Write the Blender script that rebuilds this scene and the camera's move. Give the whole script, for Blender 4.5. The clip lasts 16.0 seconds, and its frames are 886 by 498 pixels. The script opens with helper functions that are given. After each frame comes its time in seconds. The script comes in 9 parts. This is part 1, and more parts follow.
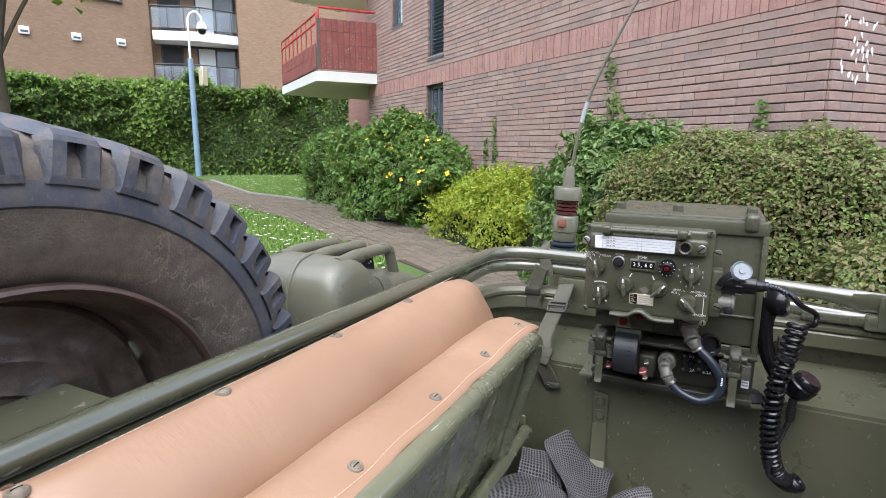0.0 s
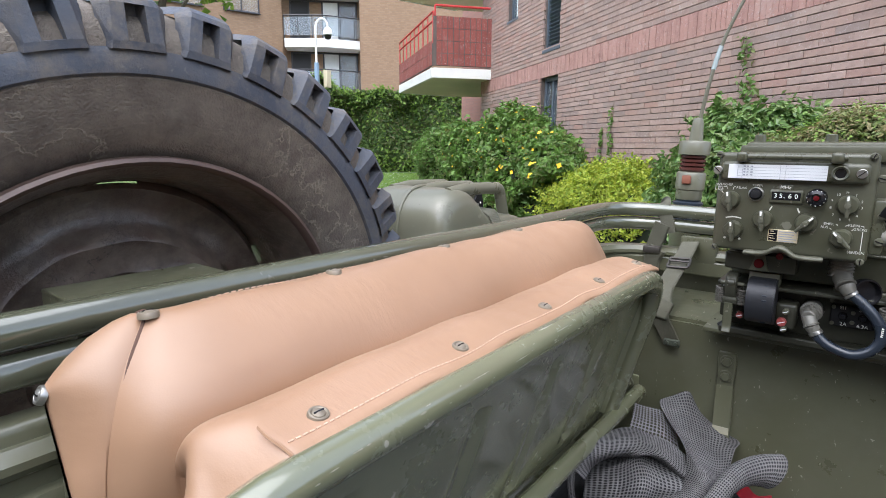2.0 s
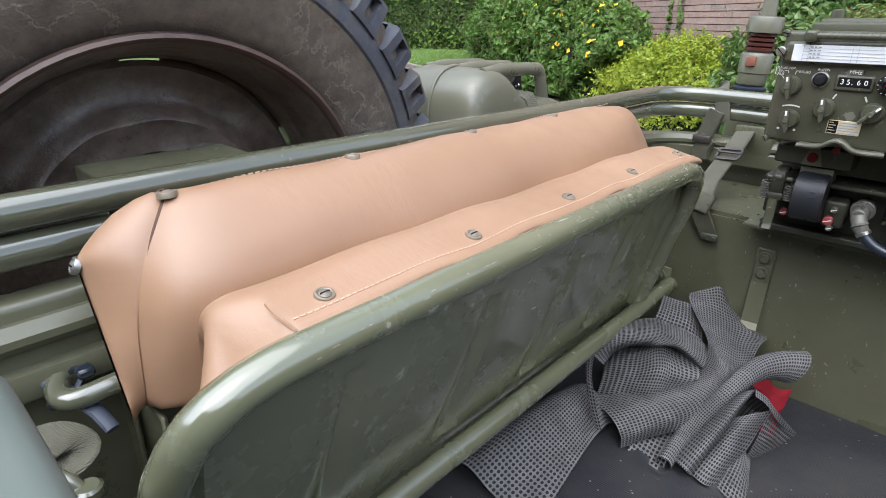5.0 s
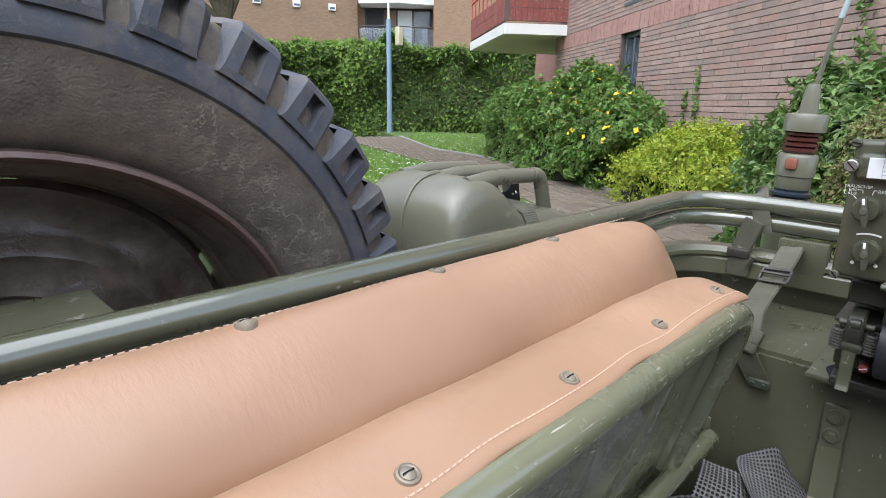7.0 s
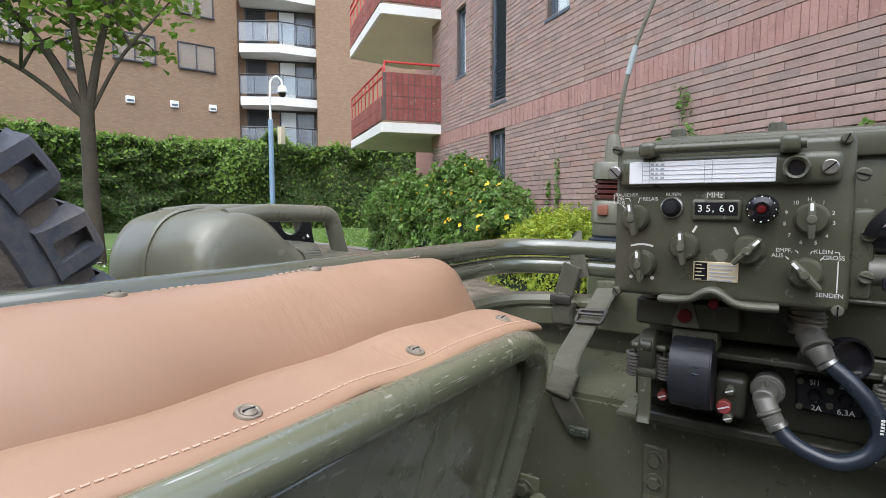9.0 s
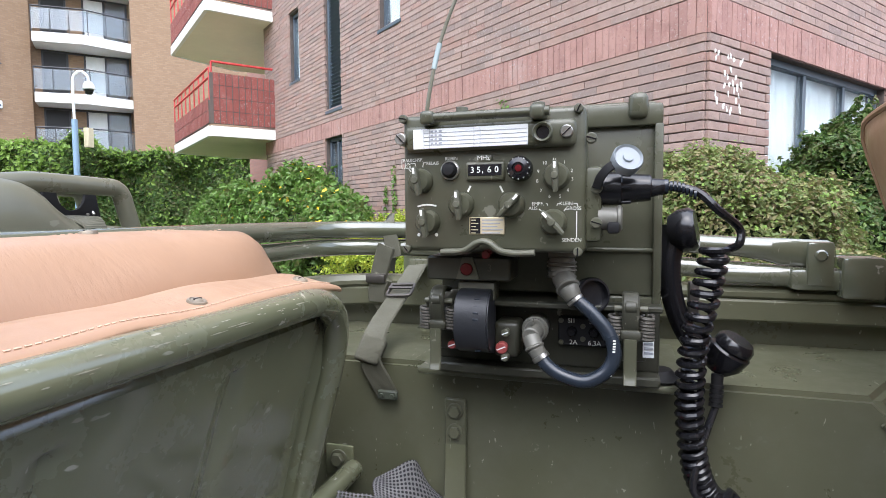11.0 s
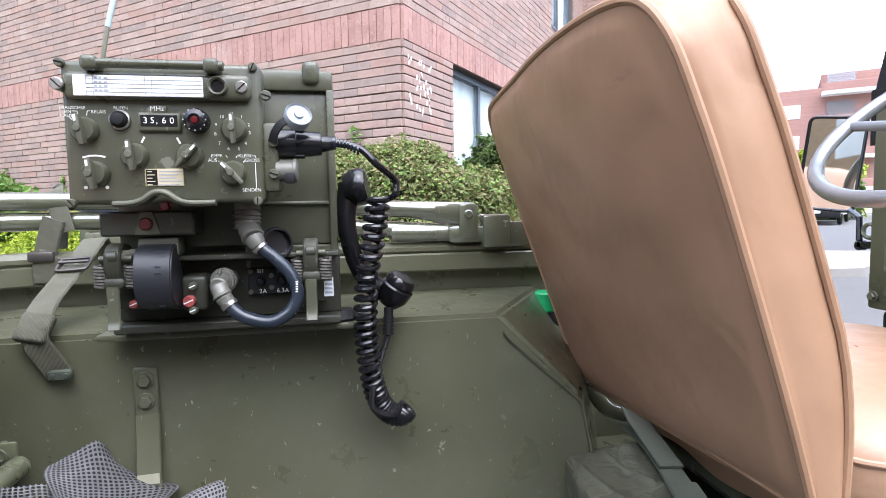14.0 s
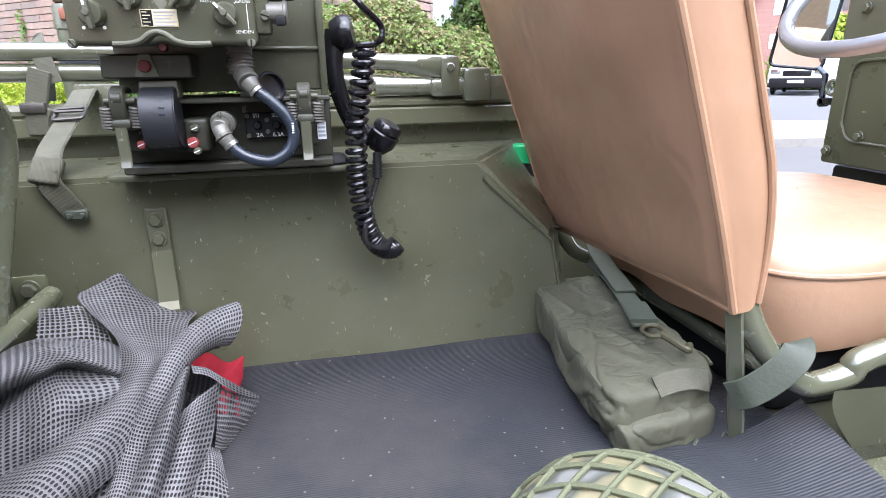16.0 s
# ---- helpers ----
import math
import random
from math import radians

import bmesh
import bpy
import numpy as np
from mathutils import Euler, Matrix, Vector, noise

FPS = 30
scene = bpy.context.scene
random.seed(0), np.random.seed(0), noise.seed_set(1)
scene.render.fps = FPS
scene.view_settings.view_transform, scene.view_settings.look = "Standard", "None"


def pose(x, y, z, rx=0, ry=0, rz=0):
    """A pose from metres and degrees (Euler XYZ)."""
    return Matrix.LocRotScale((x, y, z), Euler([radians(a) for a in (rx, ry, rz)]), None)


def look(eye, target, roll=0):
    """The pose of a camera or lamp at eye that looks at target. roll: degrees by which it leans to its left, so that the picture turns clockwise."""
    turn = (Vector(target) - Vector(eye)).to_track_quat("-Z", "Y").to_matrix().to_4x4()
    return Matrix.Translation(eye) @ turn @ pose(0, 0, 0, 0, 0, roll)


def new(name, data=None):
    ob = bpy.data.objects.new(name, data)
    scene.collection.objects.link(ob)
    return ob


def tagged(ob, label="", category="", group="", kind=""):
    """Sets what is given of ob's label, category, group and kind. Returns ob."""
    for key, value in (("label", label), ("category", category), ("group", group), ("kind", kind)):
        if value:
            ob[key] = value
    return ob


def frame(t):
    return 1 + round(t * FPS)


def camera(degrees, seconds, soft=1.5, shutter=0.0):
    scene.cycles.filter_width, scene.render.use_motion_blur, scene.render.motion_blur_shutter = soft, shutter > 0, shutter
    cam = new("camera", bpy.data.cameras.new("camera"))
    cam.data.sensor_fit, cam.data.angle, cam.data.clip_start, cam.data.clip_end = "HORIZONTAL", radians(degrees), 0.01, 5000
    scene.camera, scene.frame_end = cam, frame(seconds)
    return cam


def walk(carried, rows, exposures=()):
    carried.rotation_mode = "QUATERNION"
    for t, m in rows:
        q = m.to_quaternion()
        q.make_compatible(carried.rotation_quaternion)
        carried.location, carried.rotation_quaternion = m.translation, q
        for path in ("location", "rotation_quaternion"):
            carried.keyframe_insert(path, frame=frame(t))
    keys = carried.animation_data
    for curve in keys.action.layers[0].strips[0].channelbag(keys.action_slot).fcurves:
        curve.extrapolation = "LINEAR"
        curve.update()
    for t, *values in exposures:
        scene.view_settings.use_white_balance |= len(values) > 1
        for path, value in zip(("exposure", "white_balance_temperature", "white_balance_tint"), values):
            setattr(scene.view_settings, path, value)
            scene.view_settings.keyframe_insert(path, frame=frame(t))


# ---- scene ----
cam = camera(77.0, 16.0, soft=0.65)
PATH = [
    (0, (0.071, 0.033, 1.249), (-0.803, 1.793, 0.879), 0.4),
    (0.5, (0.06, 0.045, 1.228), (-0.909, 1.76, 0.883), 0.5),
    (1, (0.059, 0.046, 1.209), (-1.0, 1.709, 0.871), 0.4),
    (1.5, (0.062, 0.039, 1.177), (-1.071, 1.651, 0.837), 0.3),
    (2, (0.068, 0.033, 1.143), (-1.132, 1.59, 0.776), 0.3),
    (2.5, (0.083, 0.03, 1.121), (-1.161, 1.534, 0.683), 0.2),
    (3, (0.095, 0.029, 1.099), (-1.156, 1.491, 0.552), 0.4),
    (3.2, (0.096, 0.03, 1.095), (-1.147, 1.475, 0.489), 0.5),
    (5.3, (0.08, 0.056, 1.168), (-1.178, 1.408, 0.4), 0.8),
    (5.5, (0.072, 0.052, 1.185), (-1.205, 1.395, 0.433), 0.8),
    (6, (0.06, 0.065, 1.202), (-1.264, 1.379, 0.482), 1.1),
    (6.5, (0.028, 0.133, 1.18), (-1.317, 1.467, 0.539), 0.8),
    (7, (-0.002, 0.223, 1.162), (-1.365, 1.597, 0.657), 0.8),
    (7.5, (-0.012, 0.3, 1.14), (-1.367, 1.728, 0.788), 0.8),
    (8, (-0.001, 0.343, 1.118), (-1.301, 1.842, 0.869), 0.4),
    (8.5, (0.024, 0.355, 1.101), (-1.189, 1.933, 0.906), 0.2),
    (9, (0.048, 0.359, 1.087), (-1.059, 2.016, 0.92), 0.0),
    (9.2, (0.058, 0.359, 1.08), (-1.01, 2.043, 0.921), -0.1),
    (11.3, (0.104, 0.349, 1.043), (-0.389, 2.283, 0.906), -0.3),
    (11.5, (0.107, 0.347, 1.046), (-0.303, 2.3, 0.906), -0.2),
    (12, (0.121, 0.346, 1.047), (-0.089, 2.331, 0.913), -0.4),
    (12.5, (0.133, 0.339, 1.042), (0.122, 2.334, 0.914), -0.5),
    (13, (0.141, 0.327, 1.031), (0.296, 2.317, 0.905), -0.7),
    (13.5, (0.142, 0.317, 1.014), (0.419, 2.293, 0.884), -0.8),
    (14, (0.141, 0.298, 1.001), (0.501, 2.259, 0.842), -1.0),
    (14.5, (0.14, 0.276, 0.998), (0.534, 2.22, 0.737), -1.1),
    (15, (0.133, 0.263, 0.987), (0.541, 2.183, 0.604), -1.1),
    (15.5, (0.126, 0.251, 0.984), (0.536, 2.141, 0.477), -1.0),
    (16, (0.121, 0.234, 0.975), (0.529, 2.097, 0.375), -1.0),
]
walk(cam, [(t, look(eye, target, roll)) for t, eye, target, roll in PATH], [(0.0, 1.46, 6050, 12), (3.0, 1.50, 6000, 11), (6.0, 1.43, 6000, 10), (7.0, 1.36, 6000, 10), (8.0, 1.28, 6000, 10), (9.0, 1.26, 6050, 11), (11.5, 1.90, 6000, 12), (13.0, 2.08, 5920, 13), (14.5, 2.20, 5850, 13), (16.0, 2.48, 5800, 14)])

# ---- light ----
world = bpy.data.worlds.new("overcast_sky")
scene.world = world
world.use_nodes = True
wn = world.node_tree
sky = wn.nodes.new("ShaderNodeTexSky")
sky.sky_type = "NISHITA"
sky.sun_disc = False
sky.sun_elevation, sky.sun_rotation = radians(62), radians(167)
sky.air_density, sky.dust_density, sky.ozone_density = 1.0, 2.0, 1.5
cloud = wn.nodes.new("ShaderNodeHueSaturation")   # thin cloud greys the blue
cloud.inputs["Saturation"].default_value = 0.55
wn.links.new(sky.outputs[0], cloud.inputs["Color"])
wn.links.new(cloud.outputs[0], wn.nodes["Background"].inputs[0])
wn.nodes["Background"].inputs[1].default_value = 0.15
sun_data = bpy.data.lights.new("sun", "SUN")
sun_data.energy, sun_data.angle, sun_data.color = 1.6, radians(95), (1.0, 0.98, 0.95)
sun = new("sun", sun_data)
sun.matrix_world = look((0, 0, 30), (-3, 13, 5))

# ---- materials ----


class Mat:
    """A node material with short ways to add its pieces."""

    def __init__(self, name, rough=0.5, metal=0.0, spec=0.5):
        self.m = bpy.data.materials.new(name)
        self.m.use_nodes = True
        self.t = self.m.node_tree
        self.b = self.t.nodes["Principled BSDF"]
        self.b.inputs["Roughness"].default_value = rough
        self.b.inputs["Metallic"].default_value = metal
        self.b.inputs["Specular IOR Level"].default_value = spec
        self.co = self.t.nodes.new("ShaderNodeTexCoord").outputs["Object"]

    def node(self, kind, **kw):
        n = self.t.nodes.new(kind)
        if "operation" in kw:
            n.operation = kw["operation"]
        if "data_type" in kw:
            n.data_type = kw["data_type"]
        if "blend_type" in kw:
            n.blend_type = kw["blend_type"]
        if "bands_direction" in kw:
            n.bands_direction = kw["bands_direction"]
        if "feature" in kw:
            n.feature = kw["feature"]
        return n

    def link(self, a, b):
        self.t.links.new(a, b)

    def scaled(self, s):
        n = self.node("ShaderNodeMapping")
        n.inputs["Scale"].default_value = s
        self.link(self.co, n.inputs["Vector"])
        return n.outputs[0]

    def noise(self, scale, detail=4.0, rough=0.55, vec=None):
        n = self.node("ShaderNodeTexNoise")
        n.inputs["Scale"].default_value, n.inputs["Detail"].default_value, n.inputs["Roughness"].default_value = scale, detail, rough
        self.link(vec or self.co, n.inputs["Vector"])
        return n.outputs["Fac"]

    def voronoi(self, scale, feature="F1", vec=None):
        n = self.node("ShaderNodeTexVoronoi", feature=feature)
        n.inputs["Scale"].default_value = scale
        self.link(vec or self.co, n.inputs["Vector"])
        return n.outputs["Distance"]

    def ramp(self, fac, stops):
        n = self.node("ShaderNodeValToRGB")
        e = n.color_ramp.elements
        while len(e) < len(stops):
            e.new(0.5)
        for k, (p, c) in zip(e, stops):
            k.position = p
            k.color = (*c, 1) if len(c) == 3 else c
        self.link(fac, n.inputs[0])
        return n.outputs[0]

    def grey(self, fac, lo, hi, a=0.0, b=1.0):
        return self.ramp(fac, [(lo, (a, a, a)), (hi, (b, b, b))])

    def mix(self, fac, a, b, how="MIX"):
        n = self.node("ShaderNodeMix", data_type="RGBA", blend_type=how)
        if isinstance(fac, float):
            n.inputs[0].default_value = fac
        else:
            self.link(fac, n.inputs[0])
        for k, v in ((6, a), (7, b)):
            if isinstance(v, tuple):
                n.inputs[k].default_value = (*v, 1)
            else:
                self.link(v, n.inputs[k])
        return n.outputs[2]

    def mul(self, a, b, op="MULTIPLY"):
        n = self.node("ShaderNodeMath", operation=op)
        for k, v in ((0, a), (1, b)):
            if isinstance(v, (int, float)):
                n.inputs[k].default_value = v
            else:
                self.link(v, n.inputs[k])
        return n.outputs[0]

    def island(self):
        return self.node("ShaderNodeNewGeometry").outputs["Random Per Island"]

    def one(self):
        return self.node("ShaderNodeObjectInfo").outputs["Random"]

    def colour(self, c):
        if isinstance(c, tuple):
            self.b.inputs["Base Color"].default_value = (*c, 1)
        else:
            self.link(c, self.b.inputs["Base Color"])
        return self

    def rough(self, r):
        self.link(r, self.b.inputs["Roughness"])
        return self

    def bump(self, h, strength=0.3, dist=0.002):
        n = self.node("ShaderNodeBump")
        n.inputs["Strength"].default_value, n.inputs["Distance"].default_value = strength, dist
        self.link(h, n.inputs["Height"])
        old = self.b.inputs["Normal"].links
        if old:
            self.link(old[0].from_socket, n.inputs["Normal"])
        self.link(n.outputs[0], self.b.inputs["Normal"])
        return self


def plain(name, c, rough=0.5, metal=0.0, vary=0.12, scale=30.0, bump=0.0, spec=0.5):
    """A surface of one colour with mottling at two scales."""
    m = Mat(name, rough, metal, spec)
    big, small = m.noise(scale / 6), m.noise(scale)
    dark = tuple(v * (1 - vary) for v in c)
    light = tuple(min(1, v * (1 + vary)) for v in c)
    m.colour(m.mix(m.grey(small, 0.3, 0.7), m.ramp(big, [(0.35, dark), (0.65, light)]), c, "MIX"))
    m.rough(m.grey(big, 0.3, 0.7, max(0.02, rough - 0.07), min(1, rough + 0.07)))
    if bump:
        m.bump(small, bump)
    return m.m


def paint(name, c, rough=0.38, chips=0.5, dust=0.25, gloss=0.0):
    """Old brushed olive paint: streaks, dust, pale scratches and chips."""
    m = Mat(name, rough)
    m.b.inputs["Coat Weight"].default_value, m.b.inputs["Coat Roughness"].default_value = gloss, 0.10
    m.b.inputs["Coat IOR"].default_value = 1.5 + 0.25 * gloss
    big, fine = m.noise(4.0, 5), m.noise(90.0, 3)
    base = m.ramp(big, [(0.3, tuple(v * 0.82 for v in c)), (0.7, tuple(v * 1.15 for v in c))])
    grime = m.noise(13.0, 6, 0.7)
    base = m.mix(m.mul(m.grey(grime, 0.48, 0.78), dust), base, (0.17, 0.165, 0.125))
    thin = m.noise(7.0, 2, 0.5, m.scaled((9, 1.3, 3.0)))
    scratch = m.mul(m.grey(m.noise(60.0, 2, 0.5, m.scaled((5, 0.6, 1.6))), 0.705, 0.73), m.grey(thin, 0.50, 0.57))
    chip = m.mul(m.grey(m.noise(52.0, 3, 0.6), 0.68, 0.70), m.grey(m.noise(5.0, 3), 0.5, 0.58))
    wear = m.mul(m.mul(scratch, chip, "MAXIMUM"), chips)
    base = m.mix(wear, base, (0.42, 0.41, 0.34))
    m.colour(base)
    m.rough(m.grey(grime, 0.3, 0.75, rough - 0.08, rough + 0.2))
    m.bump(fine, 0.08, 0.0006).bump(big, 0.15, 0.004)
    return m.m


OLIVE = (0.103, 0.104, 0.063)
M_OLIVE = paint("olive_body_paint", OLIVE, 0.30, 0.6, 0.25, 0.3)
M_TUBE = paint("olive_tube_paint", (0.100, 0.105, 0.067), 0.15, 0.4, 0.15, 1.0)
M_RADIO = paint("olive_radio_paint", (0.070, 0.071, 0.045), 0.29, 0.25, 0.2)
M_RADIO_WORN = paint("worn_olive_fittings", (0.085, 0.085, 0.057), 0.42, 0.7, 0.4)
M_PAN = paint("olive_seat_pan_paint", (0.148, 0.154, 0.091), 0.20, 0.9, 0.2, 1.0)
M_CAN = paint("olive_can_paint", (0.142, 0.139, 0.096), 0.31, 0.2, 0.4, 0.25)
M_WORN = plain("bare_pale_worn_paint", (0.31, 0.295, 0.22), 0.6, 0, 0.25, 120)
M_STEEL = plain("bare_steel", (0.42, 0.41, 0.38), 0.33, 0.9, 0.2, 90)
M_CHROME = plain("polished_metal", (0.66, 0.66, 0.66), 0.16, 1.0, 0.05, 40)
M_DARKSTEEL = plain("dark_steel", (0.10, 0.09, 0.08), 0.42, 0.7, 0.25, 90)
M_BLACK = plain("black_plastic", (0.010, 0.010, 0.012), 0.22, 0, 0.3, 60, 0.05)
M_BLACKMAT = plain("black_rubber", (0.014, 0.014, 0.015), 0.6, 0, 0.25, 80, 0.1, 0.22)
M_CABLE = plain("blue_black_cable", (0.018, 0.024, 0.034), 0.27, 0, 0.25, 60)
M_GREYPLUG = plain("grey_green_plug", (0.155, 0.15, 0.128), 0.42, 0.2, 0.25, 90, 0.2)
M_RED = plain("red_paint", (0.26, 0.05, 0.045), 0.4, 0, 0.2, 90)
M_DARKRED = plain("dark_red_lamp", (0.09, 0.006, 0.008), 0.2, 0, 0.2, 60)
M_WHITE = plain("white_paint", (0.80, 0.80, 0.76), 0.5, 0, 0.06, 20)
M_LETTER = plain("white_lettering", (0.70, 0.70, 0.64), 0.6, 0, 0.08, 300)
M_PAPER = plain("paper_card", (0.74, 0.76, 0.77), 0.35, 0, 0.03, 60)
M_INK = plain("pencil_grey", (0.30, 0.32, 0.36), 0.7, 0, 0.2, 200)
M_PLATE = plain("pale_gold_plate", (0.62, 0.54, 0.36), 0.4, 0.3, 0.1, 90)
M_CANVAS_GREEN = plain("green_plastic", (0.03, 0.42, 0.14), 0.35, 0, 0.1, 40)
M_REDCLOTH = plain("red_cloth", (0.52, 0.028, 0.05), 0.8, 0, 0.15, 120, 0.2)
# dark brown for the shade in the seam's groove
M_SEAM = plain("dark_seam_shade", (0.085, 0.045, 0.03), 0.8, 0, 0.2, 90)
M_SPRING = plain("dull_spring_steel", (0.125, 0.118, 0.102), 0.42, 0.5, 0.25, 150)
M_CLAMP = paint("dark_olive_clamp_paint", (0.036, 0.036, 0.024), 0.4, 0.5, 0.18)
M_STITCH = plain("cream_thread", (0.60, 0.43, 0.315), 0.8, 0, 0.1, 300)

# tan leather, fine grain with soft creases
m = Mat("tan_leather", 0.40)
m.b.inputs["Coat Weight"].default_value, m.b.inputs["Coat Roughness"].default_value = 0.28, 0.36
big, mid = m.noise(5.0, 4), m.noise(38.0, 5)
col = m.ramp(big, [(0.3, (0.310, 0.183, 0.108)), (0.7, (0.372, 0.227, 0.140))])
col = m.mix(m.mul(m.grey(mid, 0.62, 0.75), 0.22), col, (0.30, 0.17, 0.11))
m.colour(col).rough(m.grey(mid, 0.3, 0.7, 0.36, 0.52))
m.bump(m.voronoi(900.0), 0.07, 0.0005).bump(m.noise(16.0, 3, 0.5, m.scaled((1, 1, 2.2))), 0.25, 0.004).bump(m.mul(m.noise(60.0, 4, 0.6, m.scaled((1, 2.5, 1))), m.grey(big, 0.46, 0.62)), 0.38, 0.0022)
M_LEATHER = m.m
m = Mat("tan_vinyl_front_seat", 0.45)
big, mid = m.noise(4.0, 4), m.noise(30.0, 5)
col = m.ramp(big, [(0.3, (0.325, 0.186, 0.106)), (0.7, (0.388, 0.228, 0.135))])
dirt = m.mul(m.grey(m.noise(9.0, 4, 0.6, m.scaled((1, 1.0, 3.5))), 0.70, 0.76), 0.4)
col = m.mix(dirt, col, (0.16, 0.10, 0.07))
m.colour(col).rough(m.grey(mid, 0.3, 0.7, 0.38, 0.55))
creased = m.scaled((1.0, 1.0, 0.55))
line = m.mul(m.mul(m.noise(7.0, 3, 0.5, creased), 0.5, "SUBTRACT"), 0.0, "ABSOLUTE")
crease = m.mul(m.grey(line, 0.0, 0.055, 1.0, 0.0), m.grey(m.noise(4.0, 2), 0.44, 0.62))
m.bump(m.voronoi(1100.0), 0.06, 0.0005).bump(m.noise(6.0, 4, 0.5, m.scaled((1, 1.2, 1.0))), 0.5, 0.016).bump(crease, 0.13, -0.004).bump(m.noise(45.0, 4, 0.6), 0.12, 0.002)
M_VINYL = m.m

# rubber of the tyre: blue-grey tread, dusty brown-grey sidewall
m = Mat("tyre_sidewall_rubber", 0.72)
big, mid, fine = m.noise(7.0, 5), m.noise(40.0, 6, 0.7), m.noise(420.0, 3)
col = m.ramp(mid, [(0.3, (0.086, 0.070, 0.056)), (0.7, (0.174, 0.147, 0.117))])
col = m.mix(m.mul(m.grey(big, 0.55, 0.72), 0.5), col, (0.125, 0.108, 0.082))
vein = m.mul(m.grey(m.mul(m.mul(m.noise(9.0, 6, 0.62), 0.5, "SUBTRACT"), 0.0, "ABSOLUTE"), 0.0, 0.010, 1.0, 0.0), m.grey(m.noise(5.5, 2), 0.48, 0.54))
col = m.mix(m.mul(vein, 0.85), col, (0.24, 0.21, 0.165))
m.colour(col).bump(fine, 0.8, 0.0018).bump(mid, 0.25, 0.003).bump(vein, 0.35, 0.002)
M_SIDEWALL = m.m
m = Mat("tyre_tread_rubber", 0.55)
big, mid, fine = m.noise(6.0, 5), m.noise(38.0, 7, 0.72), m.noise(190.0, 4, 0.7)
col = m.ramp(big, [(0.3, (0.036, 0.041, 0.056)), (0.7, (0.082, 0.092, 0.114))])
dust = m.mul(m.grey(mid, 0.42, 0.66), m.grey(m.noise(11.0, 4), 0.36, 0.60))
col = m.mix(m.mul(dust, 0.85), col, (0.175, 0.150, 0.120))
col = m.mix(m.mul(m.grey(fine, 0.60, 0.70), 0.5), col, (0.15, 0.14, 0.125))
m.colour(col).rough(m.grey(mid, 0.35, 0.65, 0.42, 0.75))
m.bump(fine, 0.4, 0.0012).bump(mid, 0.5, 0.004)
M_TREAD = m.m
m = Mat("rusty_dark_wheel_paint", 0.30, 0, 0.8)
big, mid = m.noise(9.0, 5), m.noise(55.0, 6, 0.7)
col = m.ramp(mid, [(0.3, (0.078, 0.060, 0.046)), (0.7, (0.190, 0.150, 0.118))])
col = m.mix(m.mul(m.grey(big, 0.58, 0.7), 0.6), col, (0.085, 0.045, 0.030))
crack = m.mul(m.grey(m.mul(m.mul(m.noise(14.0, 5, 0.65), 0.5, "SUBTRACT"), 0.0, "ABSOLUTE"), 0.0, 0.006, 1.0, 0.0), m.grey(m.noise(5.0, 2), 0.45, 0.55))
flake = m.grey(m.noise(24.0, 6, 0.75), 0.50, 0.60)
col = m.mix(m.mul(flake, 0.45), col, (0.055, 0.040, 0.030))
m.colour(m.mix(m.mul(crack, 0.7), col, (0.008, 0.007, 0.006))).bump(mid, 0.5, 0.003).bump(flake, 0.3, 0.002)
M_RIM = m.m
M_RUSTLIP = plain("rusty_red_rim_edge", (0.11, 0.074, 0.060), 0.45, 0.2, 0.4, 90, 0.2)

# webbing and cloths
m = Mat("olive_webbing", 0.85)
weave = m.node("ShaderNodeTexWave")
weave.inputs["Scale"].default_value = 260.0
m.link(m.scaled((1, 1, 1)), weave.inputs["Vector"])
col = m.ramp(m.noise(20.0, 4), [(0.3, (0.085, 0.082, 0.056)), (0.7, (0.14, 0.135, 0.098))])
m.colour(m.mix(m.mul(weave.outputs["Fac"], 0.35), col, (0.07, 0.068, 0.045))).bump(weave.outputs["Fac"], 0.5, 0.0008)
M_WEB = m.m
m = Mat("olive_bag_cloth", 0.72)
col = m.ramp(m.noise(14.0, 4), [(0.3, (0.056, 0.056, 0.034)), (0.7, (0.084, 0.083, 0.053))])
line = m.mul(m.mul(m.noise(13.0, 3, 0.55, m.scaled((1.0, 1.8, 1.0))), 0.5, "SUBTRACT"), 0.0, "ABSOLUTE")
m.colour(col).bump(m.noise(900.0, 2), 0.3, 0.0004).bump(m.grey(line, 0.0, 0.06, 1.0, 0.0), 0.28, -0.005).bump(m.noise(24.0, 3, 0.5), 0.35, 0.004)
M_BAG = m.m
M_DARKWEB = plain("dark_olive_nylon_strap", (0.052, 0.060, 0.042), 0.6, 0, 0.15, 200, 0.3)

# ribbed rubber mat
m = Mat("ribbed_rubber_mat", 0.5)
rib = m.node("ShaderNodeTexWave", bands_direction="Y")
rib.inputs["Scale"].default_value = 95.0
m.link(m.co, rib.inputs["Vector"])
col = m.ramp(m.noise(6.0, 6, 0.7), [(0.3, (0.042, 0.045, 0.053)), (0.7, (0.084, 0.085, 0.092))])
col = m.mix(m.mul(m.grey(m.noise(3.0, 5, 0.7), 0.48, 0.70), 0.5), col, (0.125, 0.108, 0.088))
speck = m.grey(m.voronoi(60.0), 0.03, 0.11, 1.0, 0.0)
col = m.mix(m.mul(speck, m.grey(m.noise(9.0, 2), 0.44, 0.50)), col, (0.60, 0.53, 0.48))
m.colour(m.mix(m.mul(rib.outputs["Fac"], 0.18), col, (0.06, 0.064, 0.075))).bump(rib.outputs["Fac"], 0.4, 0.0010)
M_MAT = m.m


